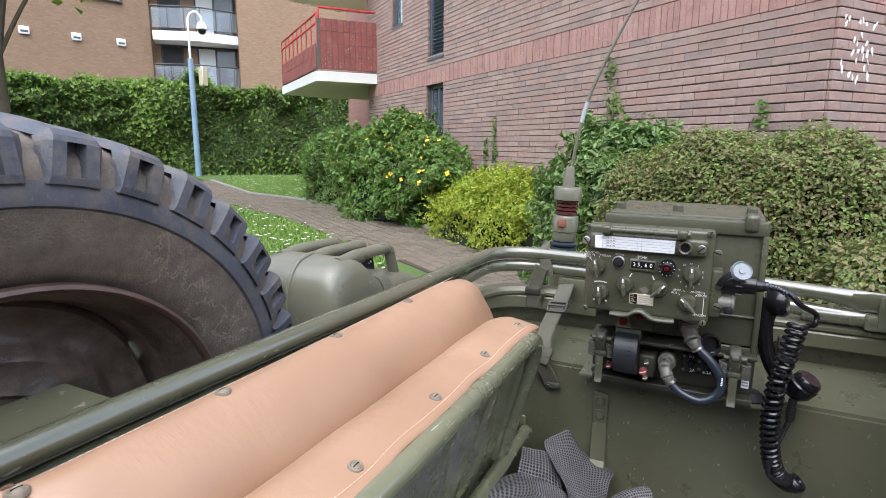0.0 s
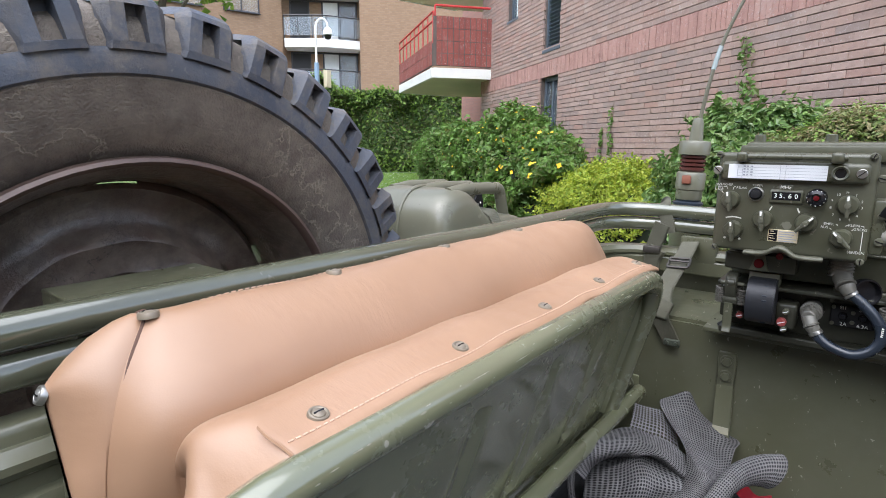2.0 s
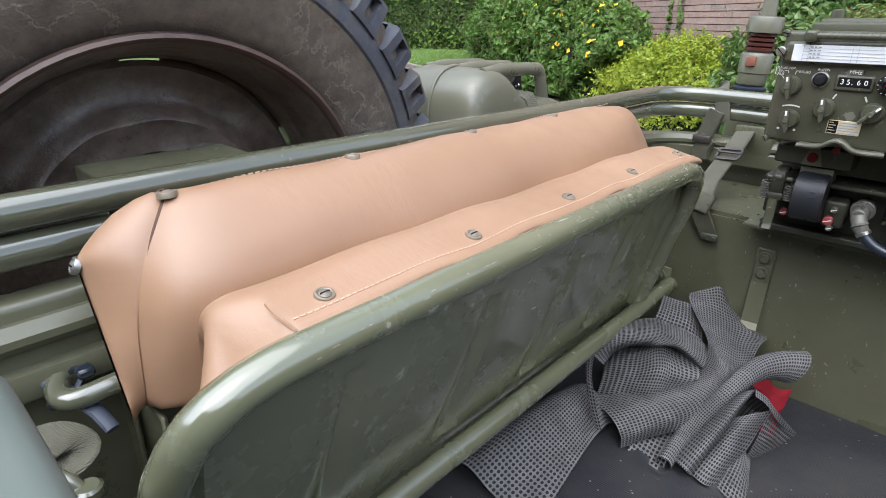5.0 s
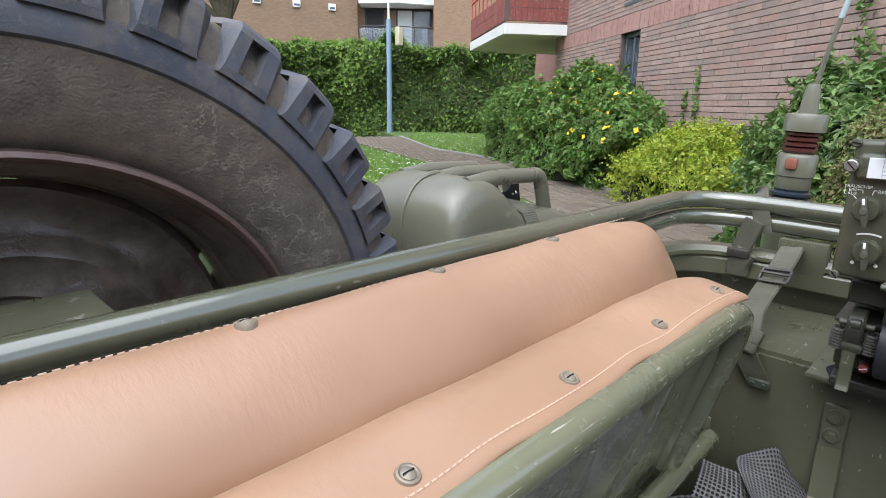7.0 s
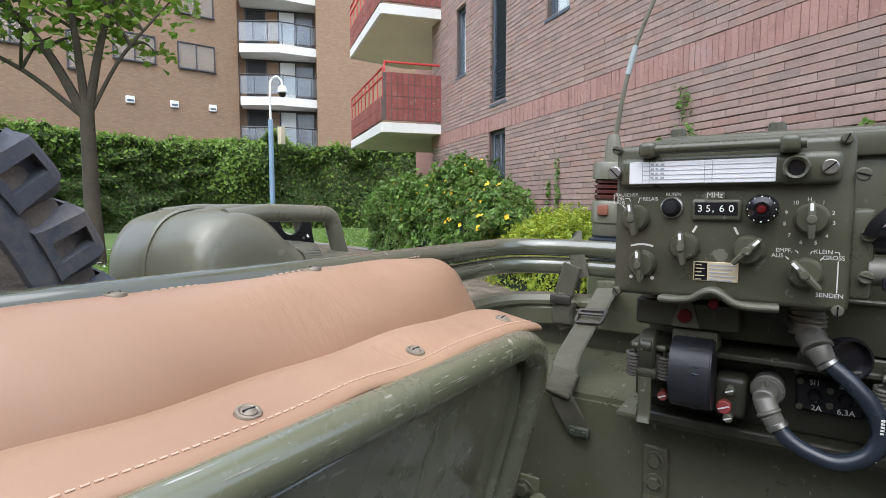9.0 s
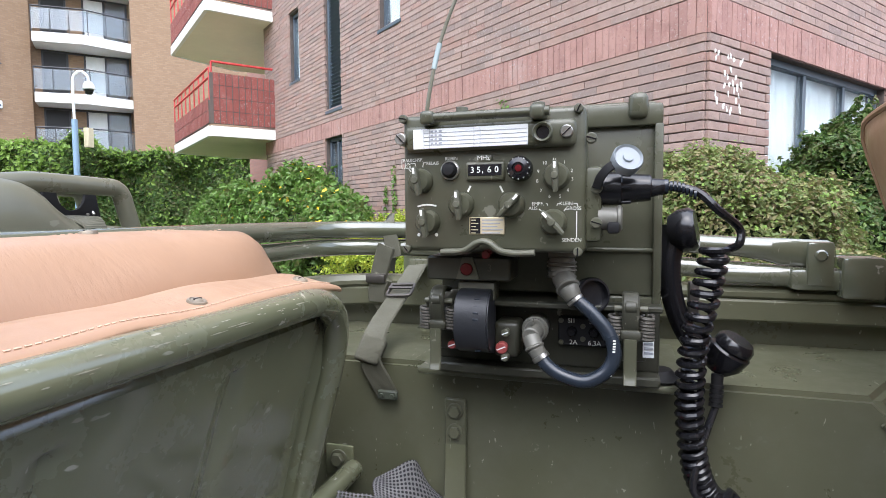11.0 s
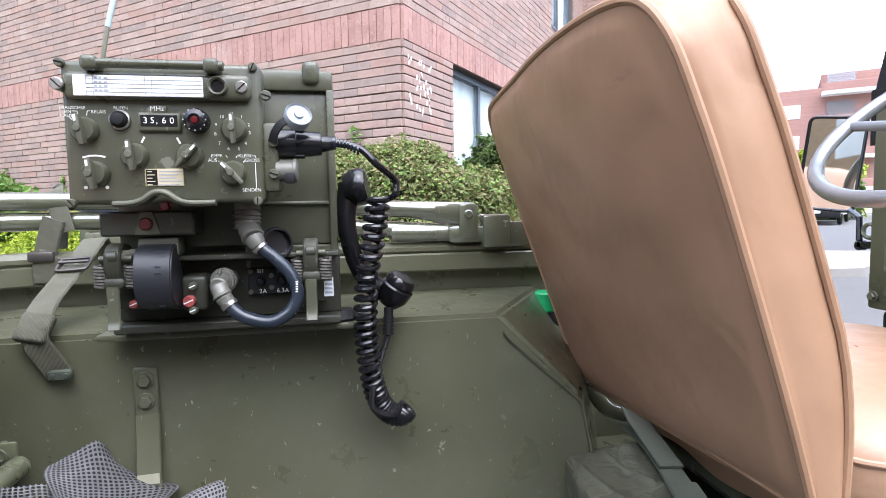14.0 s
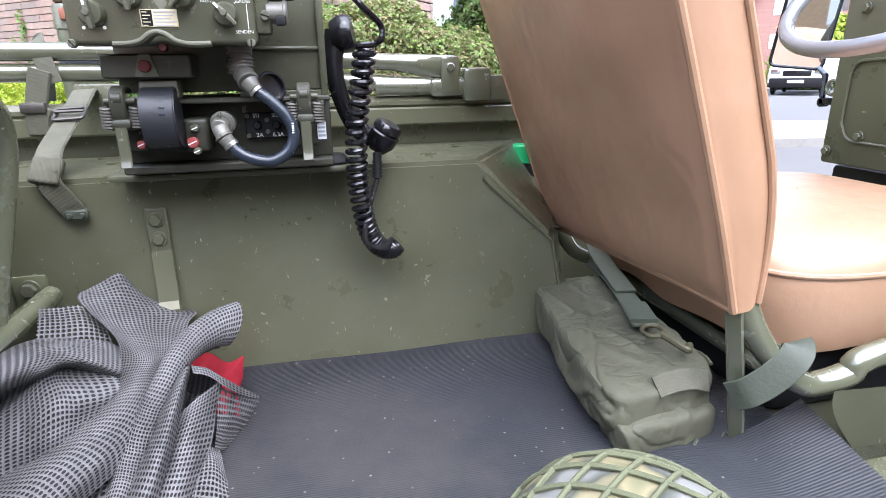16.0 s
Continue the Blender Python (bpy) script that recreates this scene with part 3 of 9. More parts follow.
def bush(name, label, mat, centre, size, count, leaf, seed, flat=0.7, category="bush", group="", lumps=0.16, extra=None, yaw=0.0, box_like=2.0, shoots=None):
    """A bush: a core coloured near-black for inner shade and a shell of leaves with an uneven outline."""
    r = np.random.default_rng(seed)
    c, s = np.array(centre, float), np.array(size, float) / 2
    base = (centre[0], centre[1], 0.0)
    th = thing(name, label, category, base, group)
    d = r.normal(size=(count, 3))
    d /= np.linalg.norm(d, axis=1)[:, None]
    d[:, 2] = np.where(d[:, 2] < -0.55, -d[:, 2], d[:, 2])
    k = (np.abs(d) ** box_like).sum(1) ** (-1 / box_like)
    shell = d * k[:, None]
    flat_ = np.hypot(d[:, 0], d[:, 1]) + 1e-6
    low = d[:, 2] < 0
    side = np.stack([d[:, 0] / flat_, d[:, 1] / flat_, np.zeros(count)], 1)
    side *= ((np.abs(side) ** box_like).sum(1) ** (-1 / box_like))[:, None]
    side[:, 2] = -r.uniform(0, 1, count) * c[2] / s[2]
    shell = np.where(low[:, None], side, shell)
    rad = 1 + lumps * lumpy(shell * s, 3.2 / max(0.3, s.mean()), seed) + 0.5 * lumps * lumpy(shell * s, 9.0 / max(0.3, s.mean()), seed + 1)
    depth = 1 - np.abs(r.normal(size=count)) * 0.10
    cy, sy = math.cos(yaw), math.sin(yaw)
    turn = np.array([[cy, -sy, 0], [sy, cy, 0], [0, 0, 1]])
    p = (shell * (rad * depth)[:, None] * s) @ turn.T + c
    nor = (d / s) @ turn.T
    nor /= np.linalg.norm(nor, axis=1)[:, None]
    nor[:, 2] += 0.35
    keep = p[:, 2] > 0.03
    pts_, nors_ = p[keep], nor[keep]
    if shoots:
        n3, long3 = shoots
        pick = r.choice(np.flatnonzero(keep & (d[:, 2] > -0.25)), n3)
        way = nor[pick] + np.array([0, 0, 0.7]) + 0.55 * r.normal(size=(n3, 3))
        way /= np.linalg.norm(way, axis=1)[:, None]
        ln = long3 * r.uniform(0.35, 1.0, n3)
        for t3 in np.linspace(0.0, 1.0, 12):
            q = p[pick] + way * (ln * t3)[:, None] - np.array([0, 0, 1]) * (ln * 0.35 * t3 * t3)[:, None]
            pts_ = np.concatenate([pts_, q + r.normal(size=(n3, 3)) * leaf * 0.45])
            nors_ = np.concatenate([nors_, way + 0.8 * r.normal(size=(n3, 3))])
    v, f = leaf_cloud(pts_, nors_, leaf, 0.55, rng=r)
    quads("leaf_crown", v, f, mat, th)
    if extra:
        m2, n2, l2 = extra
        pick = r.choice(np.flatnonzero(keep & (d[:, 2] > -0.1)), n2)
        v, f = leaf_cloud(p[pick] + nor[pick] * leaf * 2.2, nor[pick], l2, 0.4, 1.0, 0.15, rng=r)
        quads("blossom", v, f, m2, th, "small bright blossoms")
    # solid core, coloured as the shade between the leaves
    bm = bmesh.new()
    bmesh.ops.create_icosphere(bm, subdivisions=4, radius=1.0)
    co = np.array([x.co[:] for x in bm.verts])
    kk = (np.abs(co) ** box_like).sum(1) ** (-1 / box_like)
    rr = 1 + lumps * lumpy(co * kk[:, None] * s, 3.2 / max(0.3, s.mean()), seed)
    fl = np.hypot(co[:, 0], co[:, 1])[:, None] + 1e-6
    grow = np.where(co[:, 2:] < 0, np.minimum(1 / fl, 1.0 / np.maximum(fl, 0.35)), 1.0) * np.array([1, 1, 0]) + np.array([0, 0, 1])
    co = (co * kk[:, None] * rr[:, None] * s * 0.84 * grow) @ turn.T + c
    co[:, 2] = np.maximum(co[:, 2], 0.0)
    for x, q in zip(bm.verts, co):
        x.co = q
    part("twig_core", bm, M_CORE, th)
    return th


# ---- ground ----
bm = bmesh.new()
box(bm, (-400, -400, -0.3), (400, 400, 0.0))
setting("ground", bm, M_ASPHALT, "pale worn asphalt reaching to the horizon", "ground")

# ---- red-brown brick block of flats with a corner towards the vehicle ----
CORNER = Vector((0.56, 3.94, 0))
AZ = radians(-52.5)
A_DIR, B_DIR = Vector((math.sin(AZ), math.cos(AZ), 0)), Vector((math.cos(AZ), -math.sin(AZ), 0))
BLD = Matrix(((B_DIR.x, A_DIR.x, 0, CORNER.x), (B_DIR.y, A_DIR.y, 0, CORNER.y), (0, 0, 1, 0), (0, 0, 0, 1)))
BAND_LO, BAND_HI, WALL_TOP = 2.06, 2.275, 9.0
# openings on the long front (along, low, high) and on the short front
OPEN_A = [(4.93, 5.48, 0.75, 2.06), (4.93, 5.42, 2.42, 4.6), (6.38, 6.80, 3.06, 4.1), (3.42, 3.90, 3.10, 4.15)]
OPEN_B = [(0.72, 2.75, 1.12, 2.06), (3.38, 4.42, 3.06, 4.15)]
A_LEN, B_LEN = 8.05, 4.95


def wall_bm(length, openings, front, thick=0.25):
    """A wall slab with holes, along y, its outer face at x = front (mortar)."""
    bm = bmesh.new()
    ys = sorted({0.0, length, *(o[0] for o in openings), *(o[1] for o in openings)})
    zs = sorted({0.0, WALL_TOP, *(o[2] for o in openings), *(o[3] for o in openings)})
    for y0, y1 in zip(ys, ys[1:]):
        for z0, z1 in zip(zs, zs[1:]):
            if not any(o[0] <= y0 and y1 <= o[1] and o[2] <= z0 and z1 <= o[3] for o in openings):
                box(bm, (front, y0, z0), (front + thick, y1, z1))
    bmesh.ops.remove_doubles(bm, verts=bm.verts, dist=1e-4)
    return bm


SIDE_B = BLD @ Matrix(((0, 1, 0, 0), (1, 0, 0, 0), (0, 0, 1, 0), (0, 0, 0, 1)))


def courses(length, openings, top, closer):
    """Brick boxes (x, y, z, dx, dy, dz) of a front along y, in stretcher bond, and the soldier band."""
    plain_bricks, soldiers = [], []
    r = np.random.default_rng(int(length * 100))
    row, z = 0, 0.0
    while z < top:
        if abs(z - BAND_LO) < 0.04:
            y = 0.0
            while y < length - 0.01:
                if not any(o[0] < y + 0.035 < o[1] and o[2] < z + 0.1 < o[3] for o in openings):
                    soldiers.append((-0.007 + r.normal() * 0.0012, y + 0.0283, z + 0.108, 0.03, 0.0525, 0.209))
                y += 0.0565
            z, row = BAND_HI, row + 1
            continue
        h = 0.0558
        if z < BAND_LO and z + h > BAND_LO - 0.02:
            h = BAND_LO - z
        y = -0.111 if (row + closer) % 2 else 0.0
        while y < length:
            y0, y1 = max(y, 0.0), min(y + 0.222, length)
            for o in openings:
                if o[2] < z + h / 2 < o[3]:
                    if o[0] <= y0 and y1 <= o[1]:
                        y1 = y0
                    elif o[0] < y1 <= o[1]:
                        y1 = o[0]
                    elif o[0] <= y0 < o[1]:
                        y0 = o[1]
            if y1 - y0 > 0.02:
                out = r.normal() * 0.0015
                plain_bricks.append((-0.006 + out, (y0 + y1) / 2, z + h / 2 + 0.002, 0.03, y1 - y0 - 0.002, h - 0.0065))
            y += 0.222
        z, row = z + h, row + 1
    return plain_bricks, soldiers


def window(name, m, y0, y1, z0, z1, mullions, label, curtain=True, glass=True, mat=None):
    """A window set back in a wall along y of the frame m: frame, sill, mullions, panes, net curtain."""
    th = tagged(thing(name, label, "window", m @ Vector((0, (y0 + y1) / 2, z0))), kind="structure")
    mat = mat or M_FRAME
    w = 0.05
    bm = bmesh.new()
    for lo, hi in (((0.05, y0, z0), (0.11, y0 + w, z1)), ((0.05, y1 - w, z0), (0.11, y1, z1)), ((0.05, y0 + w, z1 - w), (0.11, y1 - w, z1)), ((0.05, y0 + w, z0), (0.11, y1 - w, z0 + w))):
        box(bm, lo, hi, 0.004, 1)
    bmesh.ops.transform(bm, matrix=m, verts=bm.verts)
    part("window_frame", bm, mat, th)
    for k in mullions:
        bm = bmesh.new()
        y = y0 + (y1 - y0) * k
        box(bm, (0.055, y - 0.022, z0 + w), (0.105, y + 0.022, z1 - w), 0.004, 1, m)
        part("mullion", bm, mat, th)
    bm = bmesh.new()
    box(bm, (-0.03, y0 - 0.02, z0 - 0.035), (0.05, y1 + 0.02, z0 + 0.004), 0.004, 1, m)
    part("window_sill", bm, mat, th)
    edges = [0.0, *mullions, 1.0]
    for a, b in zip(edges, edges[1:]):
        bm = bmesh.new()
        box(bm, (0.078, y0 + (y1 - y0) * a + 0.02, z0 + 0.03), (0.082, y0 + (y1 - y0) * b - 0.02, z1 - 0.03), 0, 1, m)
        if m.determinant() < 0:
            bmesh.ops.reverse_faces(bm, faces=bm.faces[:])
        ob = part("pane", bm, M_GLASS, th, "", False)
        ob.visible_shadow = False
    if curtain:
        bm = bmesh.new()
        grid(bm, 60, 2, lambda u, v: m @ Vector((0.125 + 0.012 * math.sin(u * 70), y0 + (y1 - y0) * u, z0 + (z1 - z0) * v)))
        part("net_curtain", bm, M_CURTAIN, th, "pale net curtain in folds")
    return th


flats = thing("apartment_building", "red-brown brick block of flats with soldier course bands", "building", CORNER)
bm = wall_bm(A_LEN, OPEN_A, 0.0)
bmesh.ops.transform(bm, matrix=BLD, verts=bm.verts)
wall_a = part("long_wall", bm, M_JOINT, flats, "", False)
bm = wall_bm(B_LEN, OPEN_B, 0.0)
bmesh.ops.transform(bm, matrix=SIDE_B, verts=bm.verts)
bmesh.ops.reverse_faces(bm, faces=bm.faces[:])
wall_b = part("short_wall", bm, M_JOINT, flats, "", False)
# one solid block; its dark colour paints in the unlit rooms
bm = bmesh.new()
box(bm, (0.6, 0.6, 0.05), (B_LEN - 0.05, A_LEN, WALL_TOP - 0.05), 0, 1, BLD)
part("dark_inner_rooms", bm, M_ROOMDARK, flats, "solid block coloured near-black for unlit rooms behind the windows", False)
bm = bmesh.new()
box(bm, (0.0, 0.0, WALL_TOP), (B_LEN, A_LEN, WALL_TOP + 0.3), 0, 1, BLD)
part("roof", bm, M_KERB, flats, "", False)
# the wing that stands out beyond the short front
WING = Matrix(((B_DIR.x, -A_DIR.x, 0, (CORNER + B_DIR * B_LEN).x), (B_DIR.y, -A_DIR.y, 0, (CORNER + B_DIR * B_LEN).y), (0, 0, 1, 0), (0, 0, 0, 1)))
OPEN_W = [(0.62, 0.84, 2.75, 4.2)]
WING_LEN = 0.98
bm = wall_bm(WING_LEN, OPEN_W, 0.0)
bmesh.ops.transform(bm, matrix=WING, verts=bm.verts)
bmesh.ops.recalc_face_normals(bm, faces=bm.faces[:])
wall_w = part("wing_wall", bm, M_JOINT, flats, "", False)
bm = bmesh.new()
box(bm, (0.26, -5.0, 0), (6.0, WING_LEN - 0.26, WALL_TOP), 0, 1, WING)
part("wing_rooms", bm, M_FARRED, flats, "", False)
bm = bmesh.new()
box(bm, (1.2, WING_LEN - 0.26, 0), (6.0, WING_LEN + 0.75, WALL_TOP), 0, 1, WING)
box(bm, (0.25, WING_LEN - 0.26, 0), (1.2, WING_LEN, WALL_TOP), 0, 1, WING)
part("wing_return", bm, M_FARRED, flats, "", False)
bm = bmesh.new()
box(bm, (-0.05, WING_LEN, 3.3), (1.2, WING_LEN + 1.05, 3.5), 0.01, 1, WING)
part("wing_balcony_slab", bm, M_WHITE, flats, "white-edged balcony slab", False)
bm = bmesh.new()
box(bm, (-0.03, WING_LEN + 0.01, 3.51), (0.05, WING_LEN + 1.03, 4.5), 0.01, 1, WING)
part("wing_balcony_front", bm, M_REDTILE, flats, "dark red balcony front", False)
# the far end of the long front is set back
bm = bmesh.new()
box(bm, (1.1, A_LEN, 0), (4.0, A_LEN + 5.0, WALL_TOP), 0, 1, BLD)
part("recessed_wall", bm, M_FARRED, flats, "", False)

for nm, o, mul, cur, lab in (
    ("window_1", OPEN_A[0], [0.55], False, "narrow blue-grey framed window at ground level"),
    ("window_2", OPEN_A[2], [], True, "tall narrow blue-grey framed window"),
    ("window_3", OPEN_A[3], [], True, "small upper window with a dark sill"),
):
    window(nm, BLD, o[0], o[1], o[2], o[3], mul, lab, cur)
for nm, o, mul, lab in (
    ("window_4", OPEN_B[0], [0.33, 0.67], "wide dark-framed window with pale net curtain"),
    ("window_5", OPEN_B[1], [0.5], "upper blue-grey framed window"),
):
    window(nm, SIDE_B, o[0], o[1], o[2], o[3], mul, lab, True)
window("window_30", WING, *OPEN_W[0], [], "narrow blue-grey framed window in the wing", True)
o = OPEN_A[1]
louvre = tagged(thing("louvre_panel", "tall dark grey louvred ventilation panel", "vent", BLD @ Vector((0, 5.2, 2.4))), kind="structure")
bm = bmesh.new()
for lo, hi in (((0.02, o[0], o[2]), (0.09, o[0] + 0.04, o[3])), ((0.02, o[1] - 0.04, o[2]), (0.09, o[1], o[3])), ((-0.03, o[0] - 0.02, o[2] - 0.04), (0.09, o[1] + 0.02, o[2] + 0.004))):
    box(bm, lo, hi, 0.004, 1, BLD)
part("frame", bm, M_FRAME, louvre)
bm = bmesh.new()
box(bm, (-0.02, 0, -0.004), (0.05, o[1] - o[0] - 0.08, 0.004), 0, 1)
bmesh.ops.rotate(bm, cent=(0, 0, 0), matrix=Matrix.Rotation(radians(35), 3, "Y"), verts=bm.verts)
slat_me = bpy.data.meshes.new("slat")
bm.to_mesh(slat_me)
bm.free()
for k in range(44):
    ob = place("slat", slat_me, M_FRAME, louvre, "", False)
    ob.matrix_basis = PLACE[louvre] @ Matrix.Translation(-PLACE[louvre].translation) @ BLD @ Matrix.Translation((0.055, o[0] + 0.04, o[2] + 0.04 + k * 0.048))

# corner balconies at the far end of the long front


def balcony(z, name, label):
    th = thing(name, label, "balcony", BLD @ Vector((-0.6, 8.6, z)), "red balconies")
    prof = [(0.0, 7.6), (-1.03, 7.6), (-1.03, 10.6), (0.4, 11.2), (1.1, 11.2), (1.1, 8.06), (0.0, 8.06)]
    bm = bmesh.new()
    prism(bm, prof, z, z + 0.16, "z")
    bmesh.ops.transform(bm, matrix=BLD, verts=bm.verts)
    part("slab", bm, M_CREAM, th, "cream slab with a white edge", False)
    bm = bmesh.new()
    edge = [(-0.0, 7.58), (-1.05, 7.58), (-1.05, 10.62), (0.4, 11.23)]
    for p, q in zip(edge, edge[1:]):
        sweep(bm, [(*p, z + 0.065), (*q, z + 0.065)], [(-0.03, -0.075), (0.03, -0.075), (0.03, 0.085), (-0.03, 0.085)])
    bmesh.ops.transform(bm, matrix=BLD, verts=bm.verts)
    part("edge_band", bm, M_WHITE, th, "white painted edge", False)
    fronts = ((edge[0], edge[1], 0.86), (edge[1], edge[2], 0.5), (edge[2], edge[3], 0.5))
    for p, q, h in fronts:
        a, b = Vector((*p, 0)), Vector((*q, 0))
        d = (b - a).normalized()
        nrm = Vector((-d.y, d.x, 0))
        m = BLD @ Matrix(((nrm.x, d.x, 0, a.x), (nrm.y, d.y, 0, a.y), (0, 0, 1, z + 0.19), (0, 0, 0, 1)))
        L = (b - a).length
        tiles = [(0.0, (i + 0.5) * 0.1, (j + 0.5) * 0.2, 0.05, 0.086, 0.190) for i in range(int(L / 0.1)) for j in range(int(h / 0.2 + 0.3))]
        blocks("tile", tiles, m, M_REDTILE, th, "dark red tiles on the balcony front")
        bm = bmesh.new()
        box(bm, (-0.018, 0, 0.0), (0.018, L, int(h / 0.2 + 0.3) * 0.2 - 0.01), 0, 1, m)
        part("front_panel", bm, M_JOINT, th, "", False)
    bm = bmesh.new()
    for hh in (0.78, 0.93):
        tube(bm, [(*edge[1], z + 0.12 + hh), (*edge[2], z + 0.12 + hh)], 0.018, 8)
    for k in range(9):
        p = Vector((*edge[1], 0)).lerp(Vector((*edge[2], 0)), k / 8)
        tube(bm, [(p.x, p.y, z + 0.55), (p.x, p.y, z + 1.04)], 0.012, 6)
    tube(bm, [(0.0, 7.64, z + 1.17), (-1.0, 7.64, z + 1.17)], 0.02, 8)
    tube(bm, [(-1.0, 7.64, z + 1.0), (-1.0, 7.64, z + 1.17)], 0.015, 8)
    bmesh.ops.transform(bm, matrix=BLD, verts=bm.verts)
    part("railing", bm, M_REDRAIL, th, "bright red metal railing")
    return th


balcony(2.28, "balcony", "dark red tiled balcony with white slab edge and red rail")
balcony(4.22, "balcony", "upper dark red tiled balcony with cream underside")
for nm, z0, z1 in (("door_1", 0.3, 2.2), ("door_2", 2.45, 4.5), ("door_3", 4.95, 7.0)):
    th = tagged(thing(nm, "dark-framed glazed balcony door in the recess", "door", BLD @ Vector((0.6, A_LEN, z0))), kind="structure")
    bm = bmesh.new()
    for lo, hi in (((1.03, 8.3, z0), (1.095, 8.37, z1)), ((1.03, 9.1, z0), (1.095, 9.17, z1)), ((1.03, 9.9, z0), (1.095, 9.97, z1)), ((1.03, 8.37, z1 - 0.07), (1.095, 9.9, z1)), ((1.03, 8.37, z0), (1.095, 9.9, z0 + 0.08))):
        box(bm, lo, hi, 0.004, 1, BLD)
    part("door_frame", bm, M_DARKFRAME, th)
    # opaque black pane: the dark of the room behind is its colour
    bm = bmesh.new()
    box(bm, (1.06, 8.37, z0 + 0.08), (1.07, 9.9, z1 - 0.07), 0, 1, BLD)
    part("pane", bm, M_BLACK, th, "opaque pane, black for the unlit room behind", False)

# ---- brown brick flats behind the hedge ----
TW = Matrix.Translation((-23.0, 16.6, 0)) @ Matrix.Rotation(radians(48), 4, "Z")
brown = thing("apartment_building", "brown brick block of flats with white-edged balconies", "building", TW.translation)
bm = bmesh.new()
box(bm, (0, 0.9, 0), (5.0, 8, 16), 0, 1, TW)
part("balcony_bay", bm, M_BROWN, brown, "", False)
bm = bmesh.new()
box(bm, (4.2, -0.6, 0), (17.0, 8, 16), 0, 1, TW)
part("right_wall", bm, M_BROWN, brown, "", False)
FW = Matrix.Translation((-23.0, 16.6, 0)) @ Matrix.Rotation(radians(75), 4, "Z")
bm = bmesh.new()
box(bm, (-14, 0.0, 0), (0.7, 8, 16), 0, 1, FW)
part("window_wall", bm, M_BROWN, brown, "", False)
for k, z in enumerate((3.37, 5.75, 8.13, 10.5)):
    bm = bmesh.new()
    prism(bm, [(0.75, 0.9), (0.75, -0.35), (2.5, -0.72), (4.6, -0.1), (4.6, 0.9)], z - 0.18, z + 0.2, "z")
    bmesh.ops.transform(bm, matrix=TW, verts=bm.verts)
    bal = part("balcony_slab", bm, M_WHITE, brown, "white balcony slab", False)
    bm = bmesh.new()
    for p, q in (((0.75, -0.35), (2.5, -0.72)), ((2.5, -0.72), (4.6, -0.1))):
        sweep(bm, [(*p, z + 0.75), (*q, z + 0.75)], [(-0.012, -0.42), (0.012, -0.42), (0.012, 0.38), (-0.012, 0.38)])
    bmesh.ops.transform(bm, matrix=TW, verts=bm.verts)
    ob = part("balcony_glass", bm, M_SMOKE, bal, "smoked glass balustrade", False)
    bm = bmesh.new()
    tube(bm, [(0.75, -0.35, z + 1.2), (2.5, -0.72, z + 1.2), (4.6, -0.1, z + 1.2)], 0.03, 6)
    bmesh.ops.transform(bm, matrix=TW, verts=bm.verts)
    part("balcony_rail", bm, M_DARKFRAME, bal)
    for k2 in range(7):
        x = 0.75 + k2 * 0.64
        y = -0.35 - 0.37 * (min(x, 2.5) - 0.75) / 1.75 + max(0, x - 2.5) * 0.295
        bm = bmesh.new()
        tube(bm, [(x, y, z + 0.2), (x, y, z + 1.2)], 0.02, 6)
        bmesh.ops.transform(bm, matrix=TW, verts=bm.verts)
        part("rail_post", bm, M_DARKFRAME, bal)
    th = tagged(thing("door_%d" % (k + 4), "dark glazed balcony door with white blind", "door", TW @ Vector((2, 0.88, z + 0.36))), kind="structure")
    # the first pane is coloured near-black for an unlit room
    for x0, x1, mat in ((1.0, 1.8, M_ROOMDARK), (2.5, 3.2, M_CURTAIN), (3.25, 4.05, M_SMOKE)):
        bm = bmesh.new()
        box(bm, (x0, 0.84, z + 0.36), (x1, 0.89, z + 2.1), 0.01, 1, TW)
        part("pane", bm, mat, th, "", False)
    bm = bmesh.new()
    for x0 in (0.93, 1.8, 2.43, 3.2, 4.05):
        box(bm, (x0, 0.82, z + 0.36), (x0 + 0.07, 0.9, z + 2.17), 0, 1, TW)
    box(bm, (0.93, 0.82, z + 2.1), (4.12, 0.9, z + 2.17), 0, 1, TW)
    part("door_frame", bm, M_DARKFRAME, th)
n = 6
for zz in (6.97, 9.35, 11.75):
    for x, wd, dz, ht in ((-1.97, 1.6, 0.0, 1.16), (-4.48, 1.63, 0.0, 1.16), (-6.07, 0.4, -0.65, 1.5), (-8.6, 1.6, 0.0, 1.16)):
        window("window_%d" % n, FW @ Matrix.Translation((x, 0, 0)) @ Matrix(((0, 1, 0, 0), (1, 0, 0, -0.1), (0, 0, 1, 0), (0, 0, 0, 1))), 0.0, wd, zz + dz, zz + dz + ht, [wd * 0.31] if wd > 1 else [], "dark-framed window with pale blinds in brown brick", True, True, M_DARKFRAME)
        n += 1
for x in (-0.55, -2.19, -3.92):
    th = tagged(thing("wall_vent", "small white ventilation cowl on brown brick wall", "vent", FW @ Vector((x, -0.1, 5.27)), "white wall vents"), kind="")
    bm = bmesh.new()
    box(bm, (x - 0.17, -0.1, 5.22), (x + 0.17, 0.0, 5.52), 0.02, 1, FW)
    part("cowl", bm, M_WHITE, th)
    bm = bmesh.new()
    box(bm, (x - 0.12, -0.107, 5.29), (x + 0.12, -0.1, 5.37), 0.0, 1, FW)
    part("slot", bm, M_FRAME, th)

# ---- planting ----


